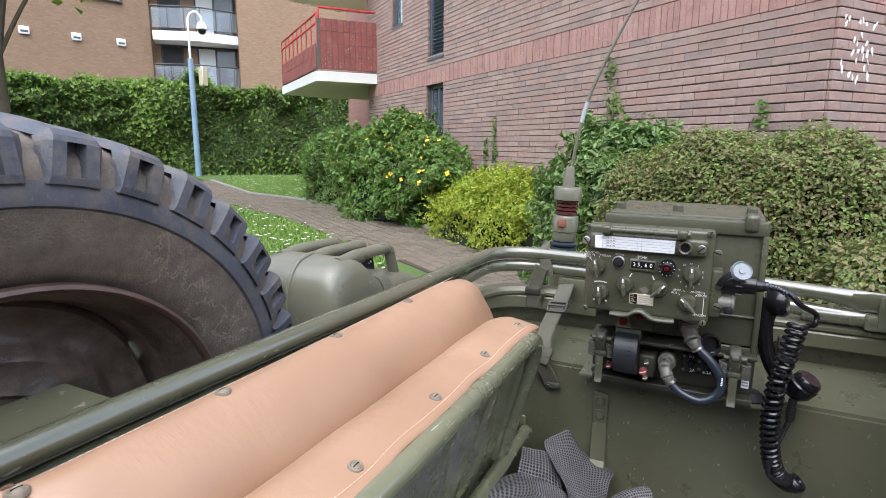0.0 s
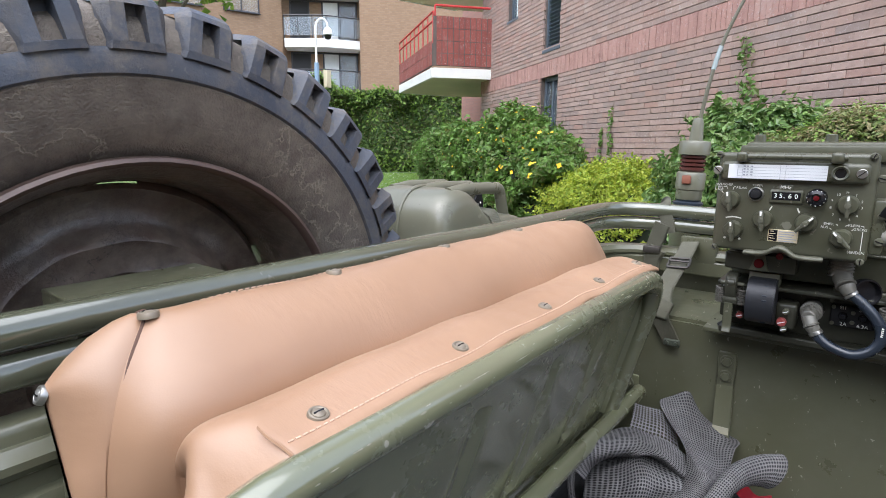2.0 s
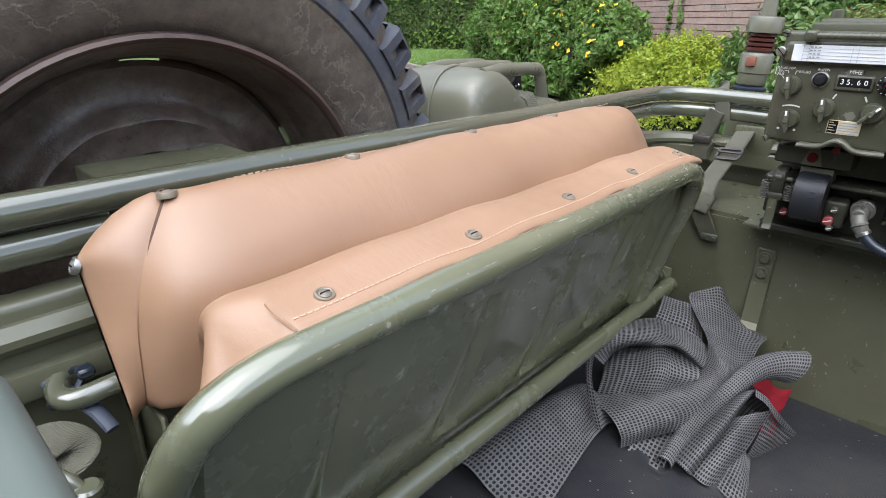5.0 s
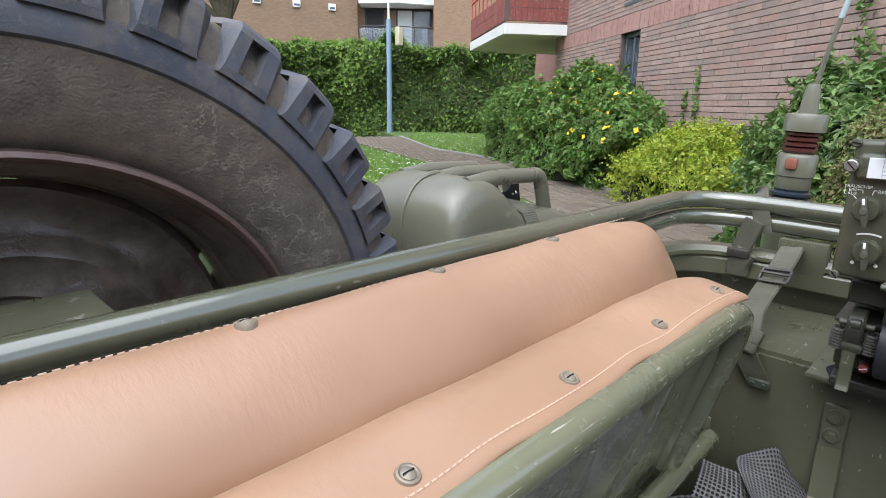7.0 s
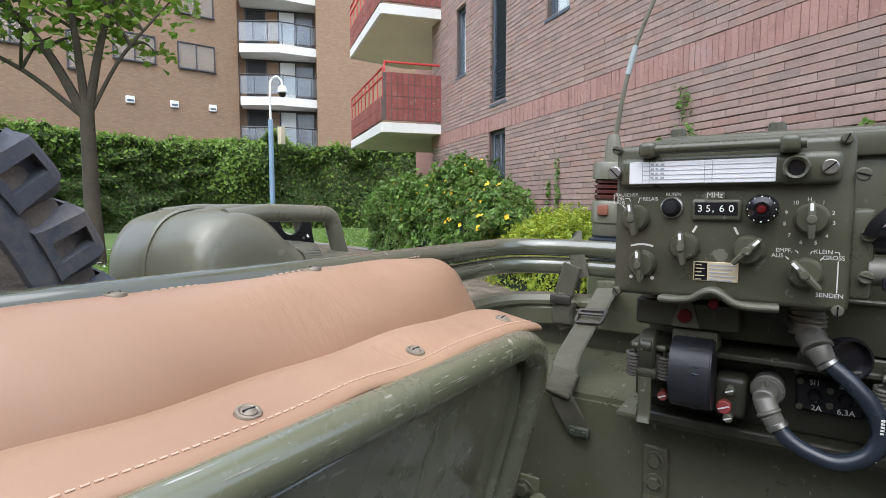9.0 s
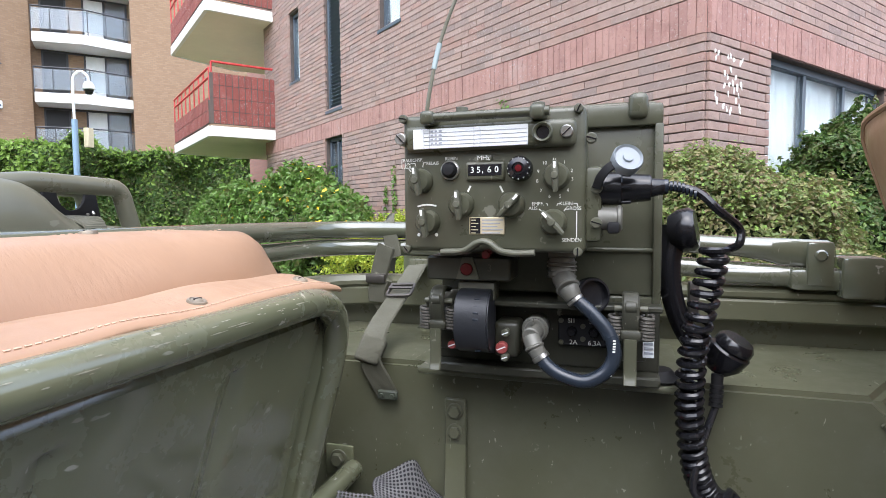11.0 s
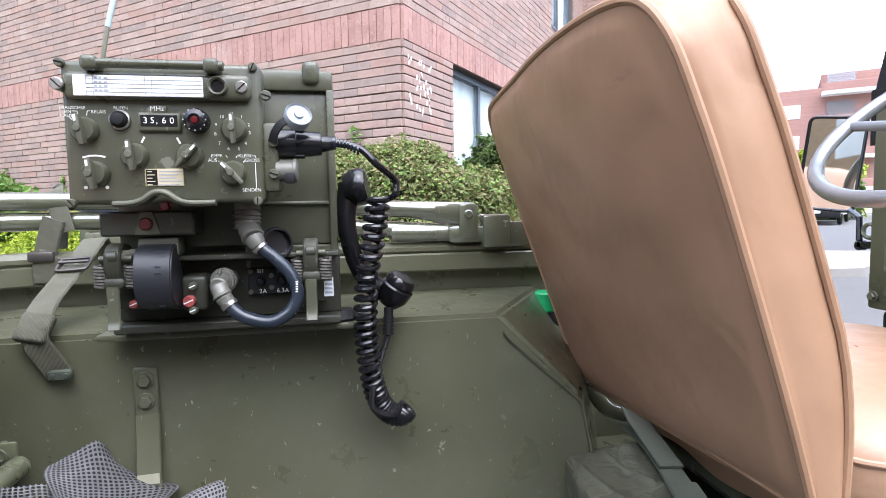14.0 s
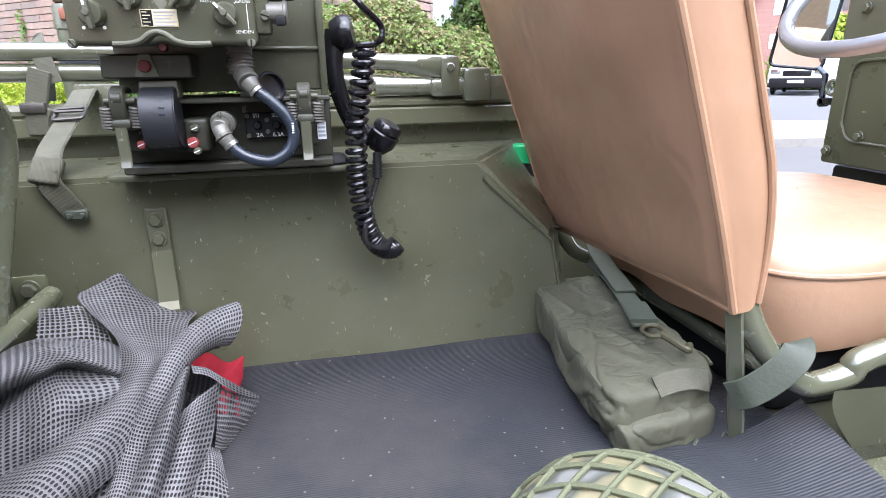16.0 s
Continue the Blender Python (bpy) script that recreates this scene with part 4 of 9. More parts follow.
def hedge(name, label, p, q, height, thick, count, leaf, seed, mat):
    """A clipped hedge between two points of the plan."""
    r = np.random.default_rng(seed)
    p, q = np.array(p, float), np.array(q, float)
    L = np.hypot(*(q - p))
    d = (q - p) / L
    nrm = np.array([d[1], -d[0]])
    th = thing(name, label, "hedge", (*((p + q) / 2), 0))
    u = r.uniform(0, L, count)
    g = r.uniform(0, height + thick, count)
    front = g < height
    z = np.where(front, g, height)
    off = np.where(front, 0, g - height)
    pos = np.stack([p[0] + d[0] * u, p[1] + d[1] * u, z], 1)
    w = 0.20 * lumpy(pos, 1.6, seed) + 0.17 * lumpy(pos, 4.5, seed + 1) - np.abs(r.normal(size=count)) * 0.16
    out = np.where(front, thick / 2 + w, thick / 2 - off)
    zz = np.where(front, z, height + w * 1.1) + np.where(front, 0.0, 0.0)
    pos = np.stack([pos[:, 0] + nrm[0] * out, pos[:, 1] + nrm[1] * out, zz], 1)
    nor = np.stack([np.where(front, nrm[0], 0.1), np.where(front, nrm[1], 0.1), np.where(front, 0.4, 1.0)], 1)
    v, f = leaf_cloud(pos, nor, leaf, 0.6, rng=r)
    quads("leaf_crown", v, f, mat, th)
    top = r.uniform(size=count) < np.where(front, 0.22 * np.clip((z / height - 0.35) / 0.65, 0, 1) ** 2 + 0.35 * np.clip(lumpy(pos, 1.1, seed + 5), 0, 1), 0.25)
    sel = np.flatnonzero(top)
    v, f = leaf_cloud(pos[sel] + nor[sel] * 0.06 + r.normal(size=(len(sel), 3)) * 0.07, nor[sel], leaf, 0.8, rng=r)
    quads("young_growth", v, f, M_HEDGE_LIME, th, "fresh light green shoots")
    # solid box inside the hedge, its near-black colour standing in for shade
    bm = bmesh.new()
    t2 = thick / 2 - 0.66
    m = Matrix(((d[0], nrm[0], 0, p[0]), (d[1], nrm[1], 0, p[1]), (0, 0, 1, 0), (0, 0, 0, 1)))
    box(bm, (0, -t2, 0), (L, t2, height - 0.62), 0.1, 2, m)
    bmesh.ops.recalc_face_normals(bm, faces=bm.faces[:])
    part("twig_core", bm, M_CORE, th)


hedge("hedge", "tall clipped green hedge with lime shoots", (-20.0, 9.6), (-8.0, 19.8), 2.95, 1.6, 120000, 0.082, 11, M_HEDGE)
hedge("hedge", "tall loose hedge of mixed green and bronze leaves", (-18.0, 3.0), (-17.2, 12.6), 2.95, 1.6, 64000, 0.085, 13, M_HEDGE)
bush("bush", "rounded clipped light green bush", M_BUSH, (-6.05, 8.62, 0.80), (2.3, 1.7, 1.50), 60000, 0.034, 21, yaw=-0.65, lumps=0.14, shoots=(700, 0.16))
bush("bush", "green bush with yellow blossoms", M_BUSH, (-3.98, 6.98, 0.76), (3.2, 1.45, 1.28), 56000, 0.042, 22, lumps=0.26, extra=(M_FLOWER, 260, 0.055), yaw=-0.65, shoots=(1500, 0.34))
bush("bush", "low bright yellow-green bush", M_YELLOW, (-2.02, 5.50, 0.52), (1.62, 0.9, 0.74), 36000, 0.020, 23, lumps=0.28, yaw=-0.5, shoots=(1500, 0.26))
bush("bush", "dark glossy-leaved climber heaped against the wall", M_DARKLEAF, (-0.58, 4.02, 0.62), (1.3, 0.9, 1.45), 26000, 0.030, 24, yaw=-0.5, lumps=0.24, shoots=(500, 0.2))
bush("bush", "broad bush with brown-tipped leaves", M_BROWNLEAF, (0.22, 3.34, 0.60), (1.75, 0.9, 1.30), 80000, 0.015, 25, lumps=0.10, yaw=-0.35, box_like=2.6, extra=(M_HEDGE_LIME, 5000, 0.014), shoots=(900, 0.10))
bush("bush", "dense dark green bush below the wide window", M_HEDGE, (1.62, 4.75, 0.74), (1.25, 1.0, 1.75), 34000, 0.024, 26, yaw=0.5, shoots=(700, 0.14))
bush("bush", "long low bush beside the pavement", M_BROWNLEAF, (1.0, 2.6, 0.45), (1.6, 0.7, 1.0), 30000, 0.016, 27)

# lawn and paved path
PLOT = 0.22    # the gardens lie a little above the street
PATH_NEAR = [(-1.31, 3.50), (-2.62, 4.34), (-3.61, 4.89), (-5.43, 6.00), (-7.42, 6.83), (-13.2, 9.3)]
PATH_FAR = [(-0.98, 4.45), (-2.03, 5.25), (-3.36, 6.21), (-4.97, 7.29), (-6.60, 7.94), (-8.55, 8.49), (-12.4, 10.9)]
bm = bmesh.new()
prism(bm, PATH_NEAR + [(-20, 10), (-20, -4), (-3.2, -4), (-1.7, 1.9)], -0.1, PLOT - 0.008, "z")
setting("lawn", bm, M_GRASSGROUND, "short green lawn dotted with white daisies", "lawn")
bm = bmesh.new()
prism(bm, PATH_FAR[3:] + [(-20, 15), (-12, 19.5), (-6.4, 9.3), (-5.6, 8.1)], -0.1, PLOT - 0.008, "z")
setting("lawn", bm, M_GRASSGROUND, "strip of lawn before the hedge", "lawn")
bm = bmesh.new()
prism(bm, [(2.5, 2.3), (1.0, 2.3), (-0.5, 2.8)] + PATH_FAR[:4] + [(-5.6, 8.1), (-6.4, 9.3), (-4.6, 8.5), (0.6, 4.0), (3.4, 7.7), (4.5, 6.5)], -0.1, PLOT, "z")
setting("planting_bed", bm, M_SOIL, "dark soil bed along the brick walls", "soil")


def scatter(poly, count, seed):
    """Random points inside a polygon of the plan."""
    r = np.random.default_rng(seed)
    p = np.array(poly)
    out = np.empty((0, 2))
    while len(out) < count:
        q = r.uniform(p.min(0), p.max(0), (count, 2))
        inside = np.zeros(len(q), bool)
        for (x0, y0), (x1, y1) in zip(p, np.roll(p, -1, 0)):
            hit = ((y0 > q[:, 1]) != (y1 > q[:, 1])) & (q[:, 0] < (x1 - x0) * (q[:, 1] - y0) / (y1 - y0 + 1e-9) + x0)
            inside ^= hit
        out = np.concatenate([out, q[inside]])
    return out[:count], r


for name, poly, blades, daisies, seed in (
    ("grass", [(-1.9, 3.3), *PATH_NEAR[1:5], (-10.5, 8.0), (-10.5, 2.5), (-2.6, 2.0)], 60000, 1100, 31),
    ("grass", [*PATH_FAR[3:6], (-12, 10.9), (-14, 13), (-10.0, 14.5), (-6.5, 9.6)], 30000, 520, 32),
):
    q, r = scatter(poly, blades, seed)
    h = r.uniform(0.025, 0.06, blades)
    a = r.uniform(0, 6.28, blades)
    w = 0.006 + 0.006 * r.uniform(size=blades)
    base = np.stack([q[:, 0], q[:, 1], np.full(blades, PLOT - 0.01)], 1)
    sx = np.stack([np.cos(a) * w, np.sin(a) * w, np.zeros(blades)], 1)
    tip = base + np.stack([r.normal(size=blades) * 0.02, r.normal(size=blades) * 0.02, h], 1)
    v = np.stack([base - sx, base + sx, tip], 1).reshape(-1, 3)
    tagged(quads(name, v, np.arange(3 * blades).reshape(-1, 3), M_GRASS), "short mown grass blades", "grass", "", "stuff")
    q, r = scatter(poly, daisies, seed + 5)
    k = len(q)
    a = np.linspace(0, 2 * np.pi, 7)[:-1]
    rim = np.stack([np.cos(a), np.sin(a), np.zeros(6)], 1) * 0.017
    v = (np.stack([q[:, 0], q[:, 1], PLOT + r.uniform(0.04, 0.065, k)], 1)[:, None] + rim[None] * r.uniform(0.7, 1.4, k)[:, None, None]).reshape(-1, 3)
    tagged(quads("daisies", v, np.arange(6 * k).reshape(-1, 6), M_DAISY), "small white daisies in the lawn", "flowers", "", "stuff")

# ---- mast with a camera dome ----
LX, LY = -14.6, 12.35
mast = thing("lamp_post", "blue-grey steel mast with white camera dome", "camera mast", (LX, LY, 0))
bm = bmesh.new()
cyl(bm, (LX, LY, 0), (LX, LY, 3.73), 0.09, 0.075, 20, 0.01)
part("mast", bm, M_LAMP, mast)
bm = bmesh.new()
tube(bm, smooth_line([(LX, LY, 3.68), (LX, LY, 4.58), (LX + 0.02, LY + 0.02, 4.93), (LX + 0.14, LY + 0.14, 5.08), (LX + 0.25, LY + 0.25, 4.96), (LX + 0.27, LY + 0.27, 4.78)]), 0.035, 10)
part("swan_neck", bm, M_WHITE, mast, "white curved pipe")
bm = bmesh.new()
lathe(bm, [(0, 0.16), (0.09, 0.14), (0.14, 0.05), (0.15, -0.06), (0.13, -0.08), (0, -0.08)], Matrix.Translation((LX + 0.27, LY + 0.27, 4.66)), 20)
part("dome_housing", bm, M_WHITE, mast)
bm = bmesh.new()
lathe(bm, [(0.12, 0), (0.1, -0.08), (0.06, -0.12), (0, -0.13)], Matrix.Translation((LX + 0.27, LY + 0.27, 4.57)), 20)
part("dark_dome", bm, M_BLACK, mast)
bm = bmesh.new()
box(bm, (LX + 0.14, LY + 0.14, 2.95), (LX + 0.32, LY + 0.32, 3.5), 0.01, 1)
part("notice_board", bm, M_PLATE, mast, "pale wooden notice board")

# ---- tree ----
TX, TY = -8.2, 4.05
tree = thing("tree", "slender tree with grey-brown forked trunk and fresh leaves", "tree", (TX, TY, 0))
bm = bmesh.new()
fork = Vector((TX, TY, 2.45))
tube_pts = smooth_line([(TX + 0.08, TY + 0.02, -0.05), (TX + 0.03, TY, 0.8), (TX, TY, 1.6), fork])
sweep(bm, tube_pts, lambda k: circle(0.115 - 0.03 * k, 14))
limbs = []
tr = random.Random(5)
for dx, dy, dz, w in ((-0.8, -1.0, 1.7, 0.062), (-0.1, -0.25, 2.4, 0.05), (0.35, 0.5, 2.2, 0.055), (0.6, 1.2, 1.8, 0.026), (-1.5, -1.9, 1.15, 0.034)):
    end = fork + Vector((dx, dy, dz))
    pts = smooth_line([fork - Vector((0, 0, 0.25)), fork + Vector((dx * 0.3, dy * 0.3, dz * 0.32)), fork + Vector((dx * 0.65, dy * 0.65, dz * 0.68)), end])
    sweep(bm, pts, lambda k, w=w: circle(1.2 * w * (1 - 0.75 * k), 9))
    limbs.append((pts, w))
    for _ in range(4):
        a = pts[tr.randrange(len(pts) // 3, len(pts))]
        e = a + Vector((tr.uniform(-1, 1), tr.uniform(-1, 1), tr.uniform(-0.1, 0.9)))
        tw = smooth_line([a, a.lerp(e, 0.5) + Vector((0, 0, 0.1)), e], 4)
        sweep(bm, tw, lambda k: circle(0.022 * (1 - 0.8 * k) + 0.003, 6))
        limbs.append((tw, 0.02))
part("trunk", bm, M_BARK, tree)
cs = []
tr2 = np.random.default_rng(41)
for pts, w in limbs:
    e = np.array(pts[-1])
    if e[2] < 3.3:
        continue
    for _ in range((6 if w < 0.03 else 8) * (2 if e[1] < TY - 0.5 else 1)):
        base = np.array(pts[tr2.integers(len(pts) * 2 // 3, len(pts))])
        c = base + tr2.normal(size=3) * np.array([0.34, 0.34, 0.24]) + np.array([0, 0, -0.08])
        cs.append(c + tr2.normal(size=(13, 3)) * np.array([0.17, 0.17, 0.10]))
cs = np.concatenate(cs)
cs = cs[cs[:, 2] > 3.15 - 0.3 * (cs[:, 1] < TY - 0.6)]
nor = np.tile([0.0, 0.0, 1.0], (len(cs), 1))
v, f = leaf_cloud(cs, nor, 0.125, 0.6, 1.15, 0.2, rng=tr2)
quads("crown", v, f, M_TREELEAF, tree)

# ---- the open vehicle: tub, wheelhouses, rails ----
FLOOR, ARCH, RIM = 0.576, 0.860, 0.930
Y_IN, Y_OUT = 0.985, 1.20
MIDY = 0.50
jeep = thing("military_vehicle", "open olive-green military off-road vehicle, paint scratched and chipped", "vehicle", (0.3, MIDY, 0))


def flip(bm):
    bmesh.ops.recalc_face_normals(bm, faces=bm.faces[:])
    return bm


bm = bmesh.new()
box(bm, (-0.46, -0.26, FLOOR - 0.05), (1.75, 1.26, FLOOR))
part("floor_pan", bm, M_OLIVE, jeep)
for near in (False, True):
    s = (lambda y: 2 * MIDY - y) if near else (lambda y: y)
    # wheelhouse: inner panel, flat top, sloping front
    hull = [(-0.42, Y_IN, FLOOR), (-0.42, Y_IN, ARCH), (0.338, Y_IN, ARCH), (0.452, Y_IN, 0.742), (0.48, Y_IN, FLOOR), (-0.42, Y_OUT, FLOOR), (-0.42, Y_OUT, ARCH), (0.47, Y_OUT, ARCH), (0.56, Y_OUT, 0.742), (0.58, Y_OUT, FLOOR)]
    bm = bmesh.new()
    hv = [bm.verts.new((x, s(y), z)) for x, y, z in hull]
    for ids in ((0, 1, 2, 3, 4), (5, 6, 7, 8, 9), (0, 1, 6, 5), (1, 2, 7, 6), (2, 3, 8, 7), (3, 4, 9, 8), (4, 0, 5, 9)):
        bm.faces.new([hv[k] for k in ids])
    flip(bm)
    b2 = [e for e in bm.edges if {e.verts[0], e.verts[1]} in ({hv[1], hv[2]}, {hv[2], hv[3]}, {hv[2], hv[7]}, {hv[3], hv[8]})]
    bmesh.ops.bevel(bm, geom=b2, offset=0.006, segments=2, affect="EDGES")
    part("wheelhouse", flip(bm), M_OLIVE, jeep)
    # tub side with a flanged rim
    bm = bmesh.new()
    line = fillet([(-0.398, s(0.6), 0), (-0.398, s(1.218), 0), (0.78, s(1.218), 0)], 0.15, 10)
    sweep(bm, [Vector((p.x, p.y, 0.68)) for p in line], [(-0.006, -0.32), (0.006, -0.32), (0.006, 0.235), (-0.006, 0.235)], up=(0, 0, 1))
    part("tub_side", flip(bm), M_OLIVE, jeep)
    bm = bmesh.new()
    sweep(bm, [Vector((p.x, p.y, RIM)) for p in fillet([(-0.382, s(0.6), 0), (-0.382, s(1.205), 0), (0.78, s(1.205), 0)], 0.135, 10)], oblong(0.042, 0.022, 0.008), up=(0, 0, 1))
    part("tub_rim", flip(bm), M_OLIVE, jeep)
    bm = bmesh.new()
    sweep(bm, [Vector((p.x, p.y, RIM - 0.022)) for p in fillet([(-0.377, s(0.6), 0), (-0.377, s(1.187), 0), (0.74, s(1.187), 0)], 0.125, 10)], oblong(0.008, 0.03, 0.003), up=(0, 0, 1))
    part("rim_lip", flip(bm), M_OLIVE, jeep)
# rear panel
bm = bmesh.new()
box(bm, (-0.402, -0.1, 0.42), (-0.388, 1.1, RIM + 0.002), 0.004)
part("tailgate", bm, M_OLIVE, jeep)
bm = bmesh.new()
box(bm, (-0.402, -0.12, RIM - 0.02), (-0.374, 1.0, 0.955), 0.007, 3)
part("tailgate_rim", bm, M_OLIVE, jeep)
bm = bmesh.new()
box(bm, (-0.389, -0.1, 0.88), (-0.362, 1.0, 0.905), 0.004, 2)
part("tailgate_ledge", bm, M_OLIVE, jeep)
# folded hood bows
for dz, zs, di, end, nm in ((1.0175, 1.016, 0.0, 0.29, "upper_bow"), (0.988, 0.987, 0.004, 0.33, "lower_bow")):
    bm = bmesh.new()
    zf = zs - 0.024 if dz > 1 else zs - 0.032
    pts = [(end, -0.17, zf), (-0.20, -0.17, zs), (-0.384 - di, -0.16, dz), (-0.384 - di, 0.30, dz), (-0.366 - di, 0.84, dz), (-0.362 - di, 0.98, dz), (-0.368, 1.195 + di, zs), (-0.1, 1.195 + di, zs - 0.002), (end, 1.19, zf)]
    tube(bm, fillet(pts, 0.13, 10), 0.0135, 16)
    bow = part(nm, bm, M_TUBE, jeep)
bm = bmesh.new()
sweep(bm, [(0.255, 1.191, 0.994), (0.285, 1.189, 0.991), (0.303, 1.187, 0.988), (0.353, 1.184, 0.985), (0.362, 1.184, 0.985)], lambda k: [(x * (1 - 0.6 * min(1, k * 1.6)), y * (1 + 0.35 * min(1, k * 1.6)) * (0.75 if k == 1 else 1)) for x, y in circle(0.014, 16)])
cyl(bm, (0.343, 1.164, 0.985), (0.343, 1.205, 0.985), 0.0075, None, 14, 0.002)
box(bm, (0.328, 1.168, 0.945), (0.359, 1.176, 1.002), 0.006, 2)
part("bow_end_fitting", bm, M_TUBE, jeep)
bm = bmesh.new()
cyl(bm, (0.22, 1.191, 0.957), (0.32, 1.190, 0.955), 0.0145, None, 16, 0.001)
box(bm, (0.31, 1.17, 0.938), (0.37, 1.205, 0.968), 0.008, 2)
box(bm, (0.365, 1.160, RIM), (0.412, 1.22, 0.984), 0.006, 2)
box(bm, (0.412, 1.172, RIM), (0.45, 1.182, 0.972), 0.004, 2)
part("bow_bracket", bm, M_TUBE, jeep)
# wheel carrier bracket behind the bench
bm = bmesh.new()
box(bm, (-0.470, 0.184, 1.020), (-0.400, 0.318, 1.024), 0.001, 1)
box(bm, (-0.470, 0.184, 0.90), (-0.403, 0.188, 1.021), 0.001, 1)
box(bm, (-0.470, 0.314, 0.90), (-0.403, 0.318, 1.021), 0.001, 1)
part("carrier_bracket", bm, M_OLIVE, jeep)

# road wheels, axles and frame under the tub
bm = bmesh.new()
for yy in (MIDY - 0.38, MIDY + 0.38):
    box(bm, (-0.5, yy - 0.04, 0.43), (2.6, yy + 0.04, 0.535), 0.008, 1)
for xx in (0.02, 2.05):
    cyl(bm, (xx, MIDY - 0.66, 0.36), (xx, MIDY + 0.66, 0.36), 0.045, None, 16)
    for yy in (MIDY - 0.38, MIDY + 0.38):
        box(bm, (xx - 0.04, yy - 0.03, 0.35), (xx + 0.04, yy + 0.03, 0.45))
part("chassis", bm, M_BLACKMAT, jeep, "dark frame and axles below the tub")
for xx in (0.02, 2.05):
    for yy in (MIDY - 0.60, MIDY + 0.60):
        bm = bmesh.new()
        lathe(bm, [(0.0, -0.02), (0.20, -0.03), (0.21, -0.075), (0.30, -0.085), (0.352, -0.07), (0.36, 0.0), (0.352, 0.07), (0.30, 0.085), (0.21, 0.075), (0.20, 0.03), (0.0, 0.02)], Matrix.Translation((xx, yy, 0.36)) @ Matrix.Rotation(radians(90), 4, "X"), 48)
        part("road_wheel", flip(bm), M_SIDEWALL, jeep)
bm = bmesh.new()
box(bm, (0.75, -0.26, 0.45), (1.75, 1.26, FLOOR - 0.002), 0.01, 1)
box(bm, (1.42, MIDY - 0.5, 0.42), (2.55, MIDY + 0.5, 0.95), 0.05, 3)
part("bonnet", bm, M_OLIVE, jeep)

# bench bracket strap and bolts on the wheelhouse panel


def bolt(parent, at, r=0.008, axis=(0, -1, 0), mat=None, slot=False):
    at, axis = Vector(at), Vector(axis).normalized()
    bm = bmesh.new()
    cyl(bm, at, at + axis * 0.0025, r * 1.35, None, 16, 0.0006)
    cyl(bm, at + axis * 0.002, at + axis * (0.002 + r * 0.8), r, None, 6 if not slot else 16, 0.0012)
    return part("bolt", bm, mat or M_OLIVE, parent)


bm = bmesh.new()
box(bm, (-0.0995, Y_IN - 0.006, 0.756), (-0.0725, Y_IN - 0.001, 0.820), 0.002, 1)
sweep(bm, [(-0.086, Y_IN - 0.0035, 0.764), (-0.0855, Y_IN - 0.006, 0.756), (-0.083, Y_IN - 0.020, 0.690), (-0.082, Y_IN - 0.021, 0.668)], oblong(0.026, 0.005, 0.001), up=(0, -1, 0))
br = part("strap_bracket", flip(bm), M_OLIVE, jeep)
bm = bmesh.new()
sweep(bm, [(-0.0834, Y_IN - 0.0222, 0.700), (-0.083, Y_IN - 0.0242, 0.689)], oblong(0.024, 0.001, 0.0003), up=(0, -1, 0))
part("bare_patch", flip(bm), M_WORN, br, "pale patch of worn paint")
bolt(br, (-0.086, Y_IN - 0.005, 0.805), 0.0075)
bolt(br, (-0.086, Y_IN - 0.005, 0.780), 0.0075)
# seam bead down the sloping front of the wheelhouse
bm = bmesh.new()
tube(bm, [(0.345, Y_IN - 0.003, 0.835), (0.352, Y_IN - 0.003, 0.826), (0.452, Y_IN - 0.003, 0.735), (0.468, Y_IN - 0.003, 0.66)], 0.0022, 6)
part("weld_seam", bm, M_OLIVE, jeep)

# windscreen frame, door pillar and dash at the front
bm = bmesh.new()
box(bm, (1.38, -0.26, FLOOR), (1.45, 1.26, 0.98), 0.02, 2)
part("dashboard", bm, M_OLIVE, jeep)

# ---- folded bench ----
bench = thing("bench_seat", "folded rear bench with tan leather cushions and olive steel pan", "bench seat", (-0.25, MIDY, FLOOR))
Y0, Y1 = 0.135, 0.885


def back_profile():
    """Outline of the backrest cushion, x and z, from the lower back over the top to the lower front."""
    pts = [(-0.332, 0.912), (-0.341, 0.97), (-0.339, 1.010), (-0.330, 1.024), (-0.312, 1.0285), (-0.290, 1.021), (-0.272, 1.006), (-0.258, 0.985), (-0.250, 0.958), (-0.248, 0.925), (-0.251, 0.902), (-0.262, 0.882), (-0.29, 0.874), (-0.322, 0.888)]
    return smooth_line([Vector((x, 0, z)) for x, z in pts + pts[:1]], 5)[:-1]


SEAM_Y = 0.200
PROF = back_profile()


def seam_y(p):
    """Where the seam of the near end crosses the outline: at the stud on top, lower down nearer the end."""
    d = max(0.0, 1.030 - p.z)
    return SEAM_Y + 0.002 - 0.050 * (1 - math.exp(-d / 0.042))


def tuck(p, y):
    """The cushion rounds off towards its near end: the outline drawn back y metres from the seam."""
    k = min(1.0, max(0.0, y / 0.055))
    g = 0.52 + 0.48 * math.sqrt(1 - (1 - k) ** 2)
    return Vector((-0.338 + (p.x + 0.338) * g, 0, p.z))


